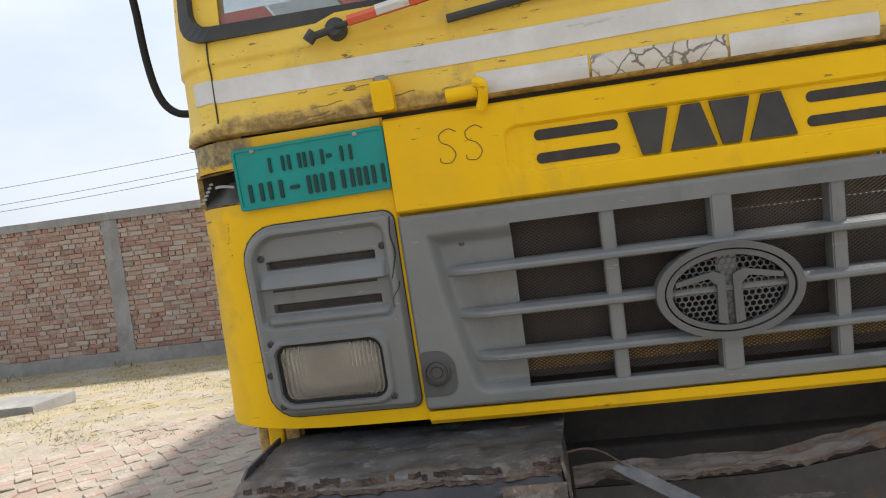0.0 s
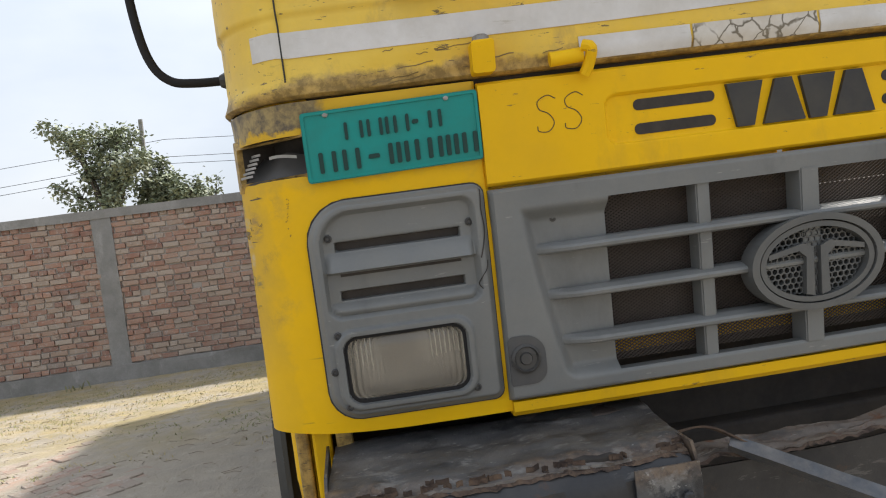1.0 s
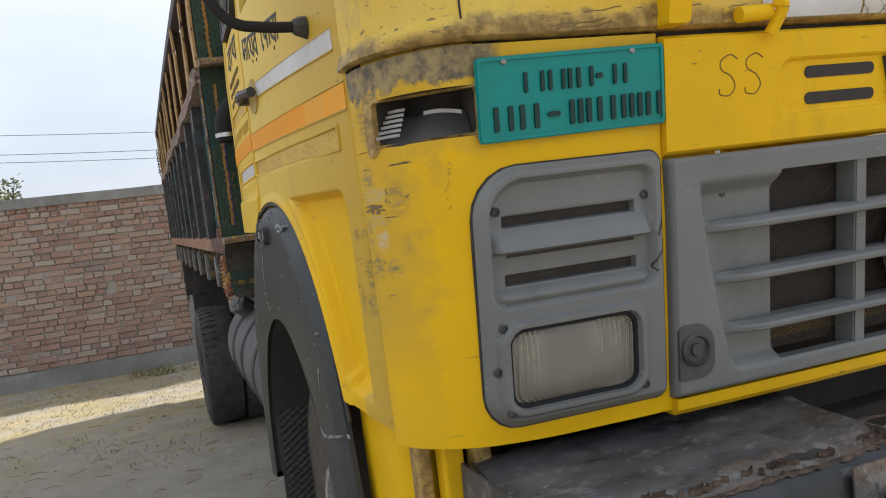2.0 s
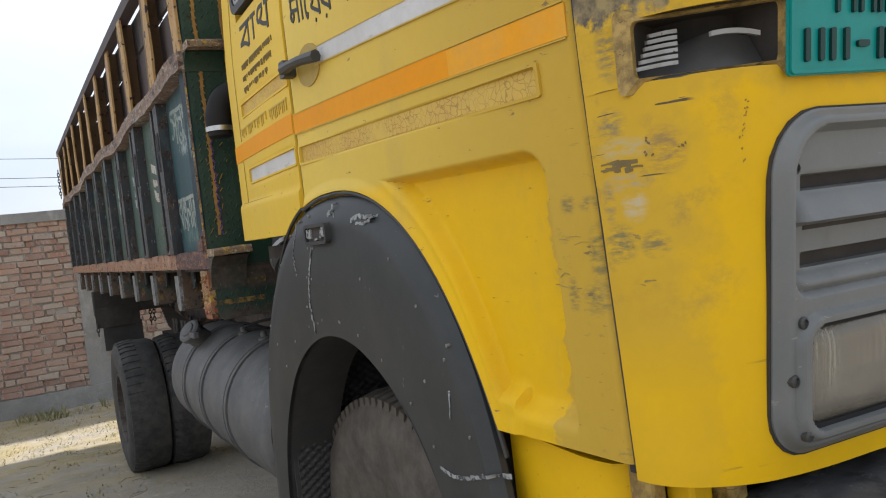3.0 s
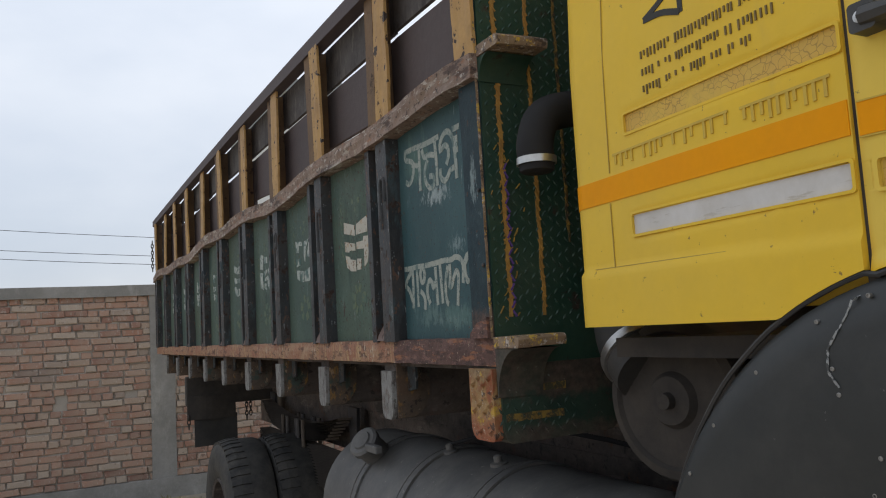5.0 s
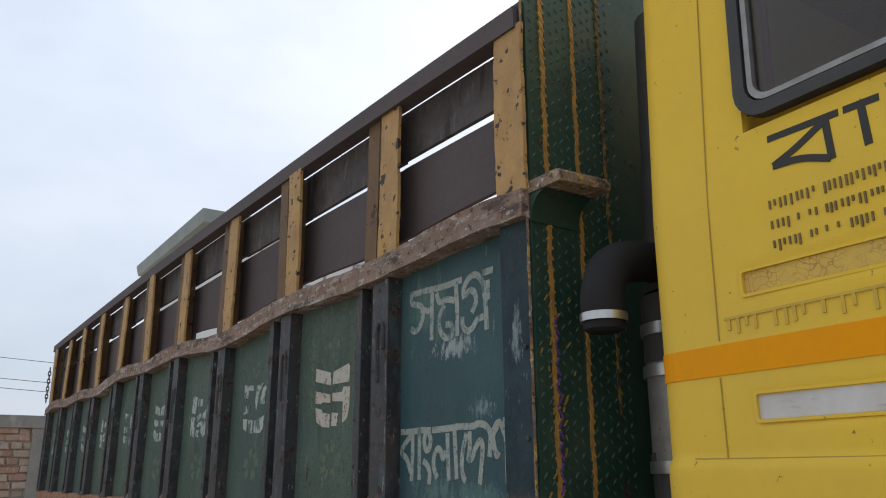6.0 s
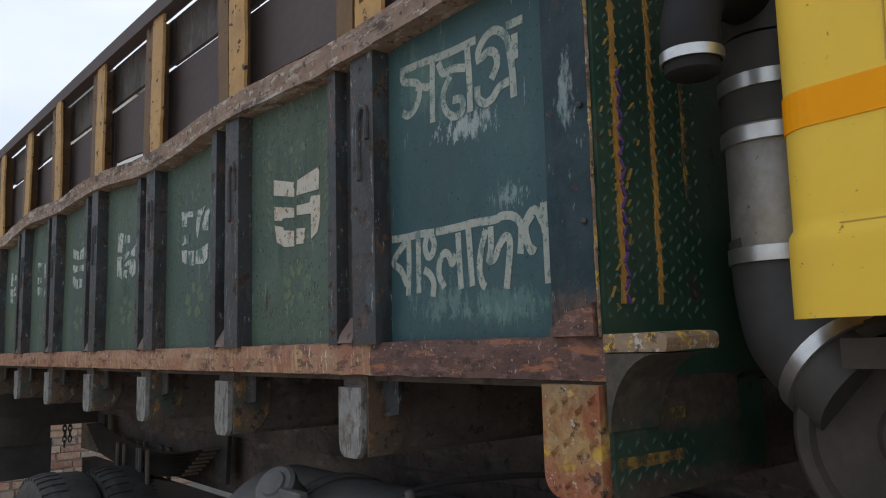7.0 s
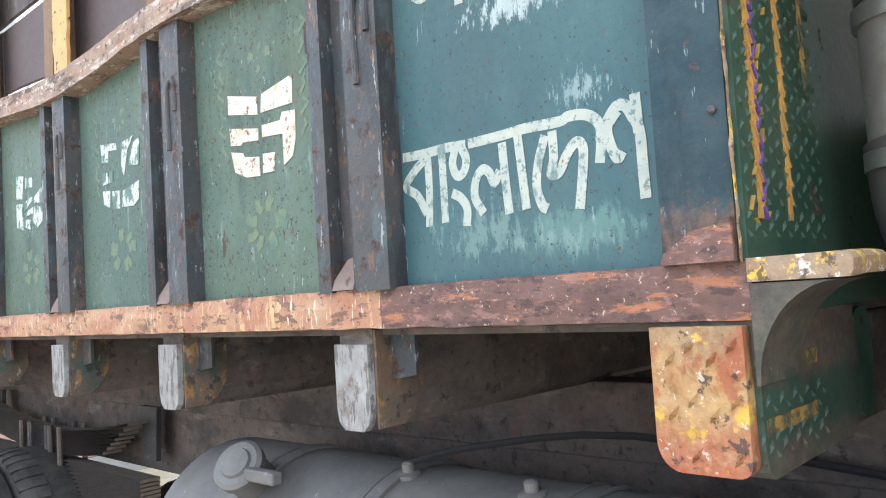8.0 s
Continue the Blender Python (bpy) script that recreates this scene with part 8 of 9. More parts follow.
sheet(bm, us, [0, 1, 2], lambda x, v: (x, -0.356 - 0.006 * v + bump_edge(x * 1.7, 0.4) + 0.008 * noise.noise(Vector((x * 45, v, 3))), 1.084 + bump_edge(x, 1) - 0.004 * v + 0.007 * noise.noise(Vector((x * 60, v, 0)))), (0, 0.006, -0.002))
bumper_part("rusted_edge", bm, "rust", bumper, "torn rust-brown steel edge")
bm = bmesh.new()
sheet(bm, span(-0.06, -0.362, 10), span(0, 1, 8), lambda y, v: (-1.03 - 0.01 * v, y, 1.118 - 0.043 * smooth((-y - 0.27) / 0.09) - 0.26 * v), (0.006, 0, 0))
bumper_part("bumper_end", bm, "bumper", bumper)
bm = bmesh.new()
sheet(bm, span(-0.10, -0.375, 10), span(0, 1, 8), lambda y, v: (-0.352 + 0.01 * math.sin(v * 5), y, 1.105 - 0.26 * v), (0.006, 0, 0))
bumper_part("bumper_end", bm, "bumper", bumper)
bm = bmesh.new()
sheet(bm, span(-0.47, -0.345, 8), span(0, 1, 8), lambda x, v: (x, -0.392 + 0.004 * noise.noise(Vector((x * 40, v * 9, 2))), 1.072 - 0.20 * v), (0, 0.004, 0))
bumper_part("rust_patch", bm, "bumper", bumper, "rusty patch plate")
for x, z in ((-0.376, 1.012), (-0.404, 1.004)):
    bm = bmesh.new()
    lathe(bm, [(0.011, 0), (0.011, 0.006), (0.007, 0.010), (0, 0.010)], (x, -0.396, z), (0, -1, 0), 8)
    bumper_part("bolt", bm, "channel", bumper)
# centre and far part of the bumper: a lower torn channel
bm = bmesh.new()
us2 = span(-0.33, 1.08, 220)


def torn(x):
    return 0.022 * noise.noise(Vector((x * 5, 2, 2))) + 0.016 * noise.noise(Vector((x * 17, 2, 8))) + 0.010 * noise.noise(Vector((x * 47, 4, 8)))


sheet(bm, us2, span(0, 1, 16), lambda x, v: (x, -0.22 - 0.080 * v - (0.35 + 0.95 * smooth((x - 0.2) / 0.3)) * abs(torn(x)) * v, 1.040 + 0.055 * smooth(x / 0.5) + 0.014 * noise.noise(Vector((x * 6, v * 3, 7))) + 0.006 * noise.noise(Vector((x * 19, v * 8, 3))) + torn(x) * 0.5 * v - 0.02 * smooth((v - 0.85) / 0.15) * max(0.0, noise.noise(Vector((x * 11, 6, 3))))), (0, 0, -0.005))
bumper_part("bumper_top", bm, "torn_sheet", bumper, "torn steel sheet with rusted holes", True)
bm = bmesh.new()
sheet(bm, us2, [0, 1, 2], lambda x, v: (x, -0.298 - (0.35 + 0.95 * smooth((x - 0.2) / 0.3)) * abs(torn(x)) - 0.004 * v, 1.038 + 0.055 * smooth(x / 0.5) + torn(x) * 0.5 - 0.02 * max(0.0, noise.noise(Vector((x * 11, 6, 3)))) - 0.002 * v - 0.014 * v * max(0.0, noise.noise(Vector((x * 13, 1, 1))) + 0.4 * noise.noise(Vector((x * 60, 1, 7))))), (0, 0.004, 0))
bumper_part("rusted_edge", bm, "rust", bumper, "torn rust-brown steel edge")
bm = bmesh.new()
sheet(bm, us2, span(0, 1, 8), lambda x, v: (x, -0.294 + 0.015 * v + 0.004 * noise.noise(Vector((x * 7, v * 3, 4))), 1.018 + 0.05 * smooth(x / 0.5) - 0.24 * v), (0, 0.006, 0))
bumper_part("bumper_channel", bm, "channel", bumper, "", True)
bm = bmesh.new()
box(bm, -1.02, 1.08, -0.06, 0.10, 0.78, 1.02, 0.01)
box(bm, -0.80, -0.42, 0.13, 0.20, 0.95, 1.22, 0.01)
bumper_part("front_beam", bm, "void", truck)
bm = bmesh.new()
tube(bm, curve_pts([(-0.245, -0.31, 1.064), (-0.19, -0.34, 1.04), (-0.04, -0.41, 0.968), (0.03, -0.44, 0.935)], 4), [0.014, 0.016, 0.018, 0.018, 0.018, 0.018, 0.019, 0.019, 0.02, 0.02, 0.02, 0.02, 0.02], 4)
bumper_part("bent_strut", bm, "strut", bumper, "bent black painted steel strut", True)
bm = bmesh.new()
sheet(bm, span(-0.36, -0.19, 20), [0, 1], lambda x, v: (x, -0.27 - 0.02 * v - 0.05 * smooth((x + 0.36) / 0.2), 1.098 - 0.045 * smooth((x + 0.33) / 0.18) + 0.008 * math.sin(x * 40) + 0.006 * v), (0, 0, -0.004))
bumper_part("peeled_strip", bm, "rust", bumper, "curled strip of torn rusty steel", True)

# ---- the cargo bed ----
PITCH, BED0, BED1 = 0.66, 2.005, 8.72
PANEL_X, RAIL_X = -1.150, -1.182


def bed_side(y, z, d=0.0):
    return (PANEL_X - d, y, z)


def panel_skin(y, z, d=0.0):
    """A point d before the dented panel sheet."""
    return bed_side(y, z, 0.005 * noise.noise(Vector((y * 3, z * 3, 1))) + d)


def upper_z(y):
    """The upper rail sags and rises along the bed."""
    return 2.205 + 0.012 * math.sin((y - 2.0) * 2.3) + 0.012 * math.sin((y - 2) * 5.1 + 1) + 0.022 * smooth((y - 3) / 2.0)


def top_z(y):
    return 2.705 + 0.115 * (1 - math.exp(-(y - 2.0) / 2.2))


posts = [2.645 + PITCH * k for k in range(10)]
for k in range(10):
    bm = bmesh.new()
    y0, y1 = (2.118 if k == 0 else posts[k - 1] + 0.125), posts[k] - 0.05
    sheet(bm, span(y0, y1, 30), span(1.54, 2.20, 34), lambda y, z: bed_side(y, z + 0.02 * (z - 1.5) * smooth((y - 3) / 2), 0.005 * noise.noise(Vector((y * 3, z * 3, 1)))), (0.006, 0, 0))
    part("side_panel", bm, "bed_teal" if k == 0 else "bed_green", truck, "blue-green steel side panel with painted writing" if k == 0 else "faded green steel side panel", True)
bm = bmesh.new()
box(bm, 2 * CX + 1.15, 2 * CX + 1.16, 2.0, BED1, 1.50, 2.68)
part("far_side_panel", bm, "bed_green", truck)
for k, yc in enumerate([p + 0.03 for p in posts]):
    bm = bmesh.new()
    # an angle: broad outer flange towards the cab and a web behind it
    prism(bm, [(-0.085, 0.0), (-0.085, 0.043), (0.0, 0.043), (0.0, 0.036), (0.012, 0.036), (0.012, 0.0)], lambda a, d: (PANEL_X - d, yc + a, 1.548), lambda a, d: (PANEL_X - d, yc + a, upper_z(yc + a) - 0.03))
    prism(bm, [(0.070, 0.0), (0.070, 0.040), (0.106, 0.040), (0.106, 0.0)], lambda a, d: (PANEL_X - d, yc + a, 1.548), lambda a, d: (PANEL_X - d, yc + a, upper_z(yc + a) - 0.03))
    post = part("side_post", bm, "bed_dark", truck, "dark rusty steel post between side panels")
    bm = bmesh.new()
    box(bm, PANEL_X - 0.010, PANEL_X + 0.012, yc - 0.02, yc + 0.10, 1.55, upper_z(yc) - 0.03)
    part("web", bm, "bed_dark", post)
    bm = bmesh.new()
    prism(bm, [(0.082, 1.552), (0.012, 1.552), (0.014, 1.594), (0.024, 1.610), (0.044, 1.606), (0.060, 1.584)], lambda a, z: (PANEL_X - 0.012, yc + a, z), lambda a, z: (PANEL_X - 0.040 + (z - 1.552) * 0.35, yc + a, z))
    part("gusset", bm, "pink_steel", post, "pinkish primer gusset plate")
    bm = bmesh.new()
    hk = [(0.058, 1.90), (0.060, 2.022), (0.052, 2.050), (0.040, 2.058), (0.029, 2.046), (0.027, 1.985)]
    tube(bm, curve_pts([(PANEL_X - 0.044, yc + a - 0.09, z) for a, z in hk], 4), 0.0065, 8)
    part("rope_hook", bm, "bed_dark", post, "bent rope hook", True)
    bm = bmesh.new()
    prism(bm, rrect(yc + 0.140, yc + 0.156, 2.005, 2.07, 0.007, 3), lambda y, z: bed_side(y, z, 0.0075), lambda y, z: bed_side(y, z, 0.0))
    part("panel_slot", bm, "void", post)
# corner post with its rust gusset
bm = bmesh.new()
sheet(bm, [2.012, 2.02, 2.105, 2.112], span(1.55, 2.72, 30), lambda y, z: (-1.186 + (0.03 if y > 2.11 else 0) + 0.003 * noise.noise(Vector((y * 9, z * 5, 3))), y, z), (0.012, 0, 0))
corner_post = part("corner_post", bm, "post_teal", truck, "dark blue-green steel corner post")
bm = bmesh.new()
prism(bm, [(2.104, 1.552), (2.098, 1.566), (2.082, 1.576), (2.064, 1.589), (2.040, 1.594), (2.014, 1.602), (2.012, 1.552)], lambda y, z: (-1.187, y, z), lambda y, z: (-1.197, y, z))
part("gusset", bm, "rail_rusty", corner_post, "rusty primer gusset plate")
for z in (1.728, 1.912):
    bm = bmesh.new()
    lathe(bm, [(0.0055, 0), (0.0055, 0.004), (0.003, 0.006), (0, 0.006)], (-1.186, 2.028, z), (-1, 0, 0), 8)
    part("rivet", bm, "bed_dark", corner_post)
bm = bmesh.new()
sheet(bm, span(1.55, 2.72, 120), [0, 1, 2], lambda z, v: (-1.188 - 0.003 * (v == 1), 2.0075 + (0.0004 + 0.0016 * max(0.0, 0.4 + noise.noise(Vector((z * 17, 4, 8))))) * v + 0.002 * noise.noise(Vector((z * 55, v, 3))), z), (0.004, 0, 0))
part("worn_edge", bm, "ledge_worn", corner_post, "paint worn to pale metal")
# lower rail
bm = bmesh.new()
sheet(bm, span(BED0 - 0.004, 2.628, 30), [0, 1, 2, 3, 4], lambda y, v: (RAIL_X + (0.03, 0.002, 0, 0.002, 0.03)[int(v)] - 0.003 * noise.noise(Vector((y * 12, v, 5))), y, (1.553, 1.551, 1.52, 1.484, 1.481)[int(v)] + 0.003 * noise.noise(Vector((y * 14, v, 2)))), (0.05, 0, 0))
part("lower_rail", bm, "rail_rusty", truck, "rusty brown lower side rail")
bm = bmesh.new()
sheet(bm, span(2.628, BED1, 160), [0, 1, 2, 3, 4], lambda y, v: (RAIL_X + (0.03, 0.002, 0, 0.002, 0.03)[int(v)] - 0.003 * noise.noise(Vector((y * 12, v, 5))), y, (1.553, 1.551, 1.52, 1.484, 1.481)[int(v)] + 0.003 * noise.noise(Vector((y * 14, v, 2)))), (0.05, 0, 0))
part("lower_rail", bm, "rail_red", truck, "faded red lower side rail")
# upper rail, bent by years of loading
bm = bmesh.new()
sheet(bm, span(BED0, BED1, 240), [0, 1, 2, 3, 4, 5], lambda y, v: (-1.205 + (0.05, 0.0, 0.0, 0.002, 0.0, 0.03)[int(v)] + 0.006 * noise.noise(Vector((y * 4, v * 0.5, 5))) + 0.004 * noise.noise(Vector((y * 19, v, 5))), y, upper_z(y) + (0.038, 0.036, 0.014, -0.006, -0.028, -0.030)[int(v)] + 0.005 * noise.noise(Vector((y * 7, v * 0.3, 2)))), (0.05, 0, 0))
upper_rail = part("upper_rail", bm, "rail_pale", truck, "bent pale rusty upper side rail")
# planked upper side
bm = bmesh.new()
sheet(bm, span(2.02, BED1, 30), [0, 1, 2, 3], lambda y, v: (-1.20 + (0.03, 0.0, 0.0, 0.03)[int(v)], y, top_z(y) + (0.0, 0.0, -0.055, -0.055)[int(v)]), (0.022, 0, 0))
part("top_rail", bm, "plank", truck, "dark weathered top rail of the side boards")
rnd = random.Random(21)
for k in range(10):
    y0, y1 = (2.09 if k == 0 else posts[k - 1] - 0.02), posts[k] - 0.02
    for j in range(2):
        zt = lambda y: upper_z(y) + 0.045
        zm = lambda y: 2.506 + 0.65 * (top_z(y) - 2.715)
        gap0, gap1 = rnd.uniform(0.008, 0.02), rnd.uniform(0.010, 0.018)
        bm = bmesh.new()
        tilt = rnd.uniform(-0.004, 0.004)
        lo = (lambda y: zt(y) + (0.050 if k < 4 else 0.020) + tilt) if j == 0 else (lambda y: zm(y) + 0.010 + gap0 + tilt)
        hi = (lambda y: zm(y)) if j == 0 else (lambda y: top_z(y) - 0.034 - 0.5 * gap1)
        sheet(bm, span(y0 + 0.001, y1 - 0.001, 8), [0, 1], lambda y, v: (-1.125 + 0.004 * noise.noise(Vector((y, k, j))), y, lo(y) + (hi(y) - lo(y)) * v), (0.014, 0, 0))
        part("side_board", bm, "plank" if j == 0 else "plank_pale", truck, "dark weathered wooden side board")
for k, yc in enumerate([2.098] + posts):
    z0, z1 = upper_z(yc) + 0.03, top_z(yc) - 0.05
    lean = 0.004 * math.sin(k * 2.3)
    bm = bmesh.new()  # an angle post: broad flange towards the cab, a second one behind a narrow slit
    sheet(bm, span(-0.092, 0.008, 6), span(z0, z1, 40), lambda a, z: (-1.193 + 0.004 * noise.noise(Vector((k, a * 30, z * 6))) + lean * (z - z0) * 4, yc + a + (0.005 * noise.noise(Vector((z * 30, k, 1))) + 0.004 * noise.noise(Vector((z * 8, k, 5)))) * (abs(a + 0.042) > 0.045), z), (0.010, 0, 0))
    up = part("upper_post", bm, "post_orange", truck, "ochre painted steel post with black rust spots", False)
    if k:
        bm = bmesh.new()
        sheet(bm, span(0.034, 0.102, 4), span(z0, z1, 30), lambda a, z: (-1.184 + lean * (z - z0) * 4, yc + a + 0.003 * noise.noise(Vector((z * 12, k, 9))), z), (0.010, 0, 0))
        part("rear_flange", bm, "post_brown", up, "darker rusty rear flange")
        bm = bmesh.new()
        box(bm, -1.178, -1.127, yc + 0.010, yc + 0.032, z0, z1)
        part("post_web", bm, "post_brown", up)
# brackets: crossmember ends painted white
for k in range(9):
    yb = 2.725 + 0.672 * k
    bm = bmesh.new()
    outline = [(-0.05, 1.482), (0.05, 1.482), (0.05, 1.34), (0.044, 1.318), (0.028, 1.305), (-0.028, 1.305), (-0.044, 1.318), (-0.05, 1.34)]
    prism(bm, [(a * 0.9, z) for a, z in outline], lambda a, z: (-1.158, yb + a, z), lambda a, z: (2 * CX + 1.158, yb + a, z))
    cm = part("crossmember", bm, "cross", truck, "rusty crossmember under the bed")
    bm = bmesh.new()
    prism(bm, [(a * 0.9, min(z, 1.456)) for a, z in outline], lambda a, z: (-1.172, yb + a, z), lambda a, z: (-1.158, yb + a, z))
    part("painted_end", bm, "white_paint", cm, "worn white painted end plate")
    bm = bmesh.new()
    prism(bm, [(-1.157, 1.480), (-1.045, 1.480), (-1.045, 1.37), (-1.075, 1.325), (-1.10, 1.31), (-1.157, 1.31)], lambda x, z: (x, yb - 0.045, z), lambda x, z: (x, yb - 0.051, z))
    part("bracket_side", bm, "bracket_rust", cm, "rust-streaked bracket cheek")
    bm = bmesh.new()
    prism(bm, [(-0.11, 1.482), (-0.05, 1.482), (-0.05, 1.39), (-0.11, 1.40)], lambda a, z: (-1.12, yb + a, z), lambda a, z: (-1.112, yb + a, z))
    part("tie_plate", bm, "bed_dark", cm)
bm = bmesh.new()
box(bm, -0.815, 2 * CX + 1.15, 2.024, 2.11, 1.30, 1.468, 0.006)
part("crossmember", bm, "cross", truck, "rusty front crossmember")
bm = bmesh.new()
box(bm, -1.14, 2 * CX + 1.14, 2.022, BED1 - 0.031, 1.47, 1.50)
part("bed_floor", bm, "cross", truck)
bm = bmesh.new()
box(bm, -1.16, 2 * CX + 1.16, BED1 - 0.03, BED1, 1.48, 2.80)
part("tailgate", bm, "bed_dark", truck)
# bulkhead of chequer plate behind the cab
bm = bmesh.new()
box(bm, -1.178, 2 * CX + 1.178, 2.004, 2.018, 1.4855, 3.02)
bulk = part("bulkhead", bm, "chequer_green", truck, "green chequer plate bulkhead with gold strips")


def diamonds(bm, u0, u1, v0, v1, place, step, depth):
    i = 0
    u = u0
    while u < u1:
        j = 0
        v = v0 + (step / 2 if i % 2 else 0)
        while v < v1:
            s = 1 if (i + j) % 2 else -1
            c, q = 0.62 * step / 2, 0.14 * step
            a = Vector((c * 0.75, c * s))
            p = Vector((-a.y, a.x)).normalized() * q
            o = Vector((u, v))
            quad = [o - a, o + p, o + a, o - p]
            top = bm.verts.new(place(o.x, o.y, depth))
            vs_ = [bm.verts.new(place(t.x, t.y, 0.0)) for t in quad]
            for k in range(4):
                bm.faces.new((vs_[k], vs_[(k + 1) % 4], top))
            v += step
            j += 1
        u += step * 0.8
        i += 1


bm = bmesh.new()
diamonds(bm, -1.165, -0.90, 1.58, 2.95, lambda x, z, d: (x, 2.004 - d, z), 0.026, 0.0035)
tagged(part("tread_pattern", bm, "chequer_green", bulk), kind="stuff")
for x, z0, z1, w, mt in ((-1.132, 1.60, 2.95, 0.010, "gold"), (-1.036, 1.60, 2.95, 0.009, "gold"), (-0.948, 1.78, 2.95, 0.006, "strip_worn_shaded"), (-0.60, 1.6, 2.95, 0.02, "gold")):
    bm = bmesh.new()
    stroke(bm, [(x + 0.002 * math.sin(z * 50), z) for z in span(z0, z1, 70)], w, lambda x, z, d: (x, 2.004 - d, z), 0.003)
    g = part("painted_strip", bm, mt, bulk, "gold painted strip")
bulk_pt = lambda x, z, d: (x, 2.004 - d, z)
bm = bmesh.new()
for i, z in enumerate(span(1.60, 1.96, 17)):
    s = 1 if i % 2 else -1
    stroke(bm, [(-1.125 - s * 0.006, z), (-1.125 + s * 0.004, z + 0.016)], 0.0040, bulk_pt, 0.0058)
tagged(part("violet_mark", bm, "violet", bulk), "violet zigzag paint", kind="stuff")
bm = bmesh.new()
for i in range(34):
    z = 1.58 + (1.37 if i > 70 else 0.45) * rnd.random()
    near = rnd.random() < 0.85
    x = rnd.gauss(-1.132, 0.018) if near else rnd.uniform(-1.168, -0.95)
    a = rnd.choice((0.5, -0.5, 0.9)) + rnd.gauss(0, 0.2)
    q = rnd.uniform(0.008, 0.018) if near else rnd.uniform(0.005, 0.011)
    stroke(bm, [(x, z), (x + q * math.sin(a) * 0.6, z + q * 0.6), (x + q * math.sin(a), z + q)], rnd.uniform(0.0010, 0.0024), bulk_pt, 0.0044 + 0.00001 * i)
tagged(part("ochre_drip", bm, "gold_bright", bulk), "ochre paint drips and dabs", kind="stuff")
for xb, z0, z1, w in ((-1.132, 1.62, 2.94, 0.020), (-1.036, 1.62, 2.94, 0.013), (-0.948, 1.80, 2.94, 0.009)):
    bm = bmesh.new()
    for i in range(int((z1 - z0) / 0.024)):
        z = z0 + i * 0.024
        stroke(bm, [(xb + w * 0.40, z), (xb, z + 0.010), (xb - w * 0.40, z + 0.024)], 0.0034, bulk_pt, 0.0046 + 0.0003 * (i % 2))
    tagged(part("braid_dab", bm, "gold" if xb < -1.0 else "strip_worn_shaded", bulk), "gold dabs painted as a braid", kind="stuff")
for zt, x1, y0 in ((1.555, -1.055, 1.895), (2.268, -1.045, 1.90)):  # ledges that stand out before the bulkhead
    bm = bmesh.new()
    lip = [(y0 + 0.002, zt - 0.027), (y0 - 0.001, zt - 0.020), (y0 - 0.001, zt - 0.008), (y0 + 0.004, zt - 0.002), (y0 + 0.014, zt), (2.0035, zt), (2.0035, zt - 0.027)]
    xs_ = span(-1.187, x1, 24)
    rows_ = [[bm.verts.new((x, y + (0.004 * noise.noise(Vector((x * 14, z * 9, 2))) if y < 2 else 0), z + 0.004 * noise.noise(Vector((x * 9, y * 5, 6))))) for y, z in lip] for x in xs_]
    for a, b in zip(rows_, rows_[1:]):
        for i in range(7):
            bm.faces.new((a[i], a[(i + 1) % 7], b[(i + 1) % 7], b[i]))
    bm.faces.new(rows_[0])
    bm.faces.new(rows_[-1][::-1])
    lg = part("bulkhead_ledge", bm, "ledge_worn", bulk, "worn ochre chequer plate ledge", True)
    bm = bmesh.new()
    cr = 0.115 if zt < 2 else 0.06
    cove = [(1.999 - 0.8 * cr + 0.8 * cr * math.sin(v * math.pi / 2), zt - 0.030 - cr * (1 - math.cos(v * math.pi / 2))) for v in span(0, 1, 10)] + [(2.0035, zt - 0.030 - cr), (2.0035, zt - 0.030)]
    prism(bm, cove, lambda y, z: (-1.184, y, z), lambda y, z: (x1 - 0.004, y, z))
    part("ledge_cove", bm, "box_paint" if zt < 2 else "chequer_green", bulk, "curved underside of the ledge", True)
# chequer leg and box below the corner
bm = bmesh.new()
leg = [(2.128, 1.478)] + [(2.096 + 0.032 * math.cos(a), 1.342 - 0.036 * math.sin(a)) for a in span(0, math.pi / 2, 8)] + [(2.030 - 0.018 * math.sin(a), 1.322 - 0.016 * math.cos(a)) for a in span(0, math.pi / 2, 6)] + [(2.012, 1.478)]
prism(bm, leg, lambda y, z: (-1.192, y, z), lambda y, z: (-1.17, y, z))
legp = part("corner_leg", bm, "leg_plate", truck, "rust-streaked ochre chequer plate leg")
bm = bmesh.new()
diamonds(bm, 2.026, 2.12, 1.328, 1.47, lambda y, z, d: (-1.192 - d, y, z), 0.032, 0.011)
tagged(part("tread_pattern", bm, "leg_plate", legp), kind="stuff")
bm = bmesh.new()
prism(bm, [(-1.172, 1.485), (-0.825, 1.485), (-0.820, 1.36), (-0.83, 1.325), (-0.855, 1.305), (-1.15, 1.30), (-1.165, 1.31), (-1.172, 1.335)], lambda x, z: (x, 2.004, z), lambda x, z: (x, 2.12, z))
boxp = part("corner_box", bm, "box_paint", truck, "green chequer plate box under the bulkhead")
bm = bmesh.new()
diamonds(bm, -1.178, -0.95, 1.325, 1.40, lambda x, z, d: (x, 2.004 - d, z), 0.026, 0.0035)
tagged(part("tread_pattern", bm, "box_paint", boxp), kind="stuff")
for z, x0, x1 in ((1.352, -1.165, -1.0), (1.418, -1.06, -0.99)):
    bm = bmesh.new()
    sheet(bm, span(x0, x1, 12), [0, 1], lambda x, v: (x, 2.0025, z + 0.018 * v + 0.004 * noise.noise(Vector((x * 50, v, 1)))), (0, 0.003, 0))
    part("painted_strip", bm, "strip_worn_shaded", boxp, "worn ochre painted strip, darkened for the shade it lies in")
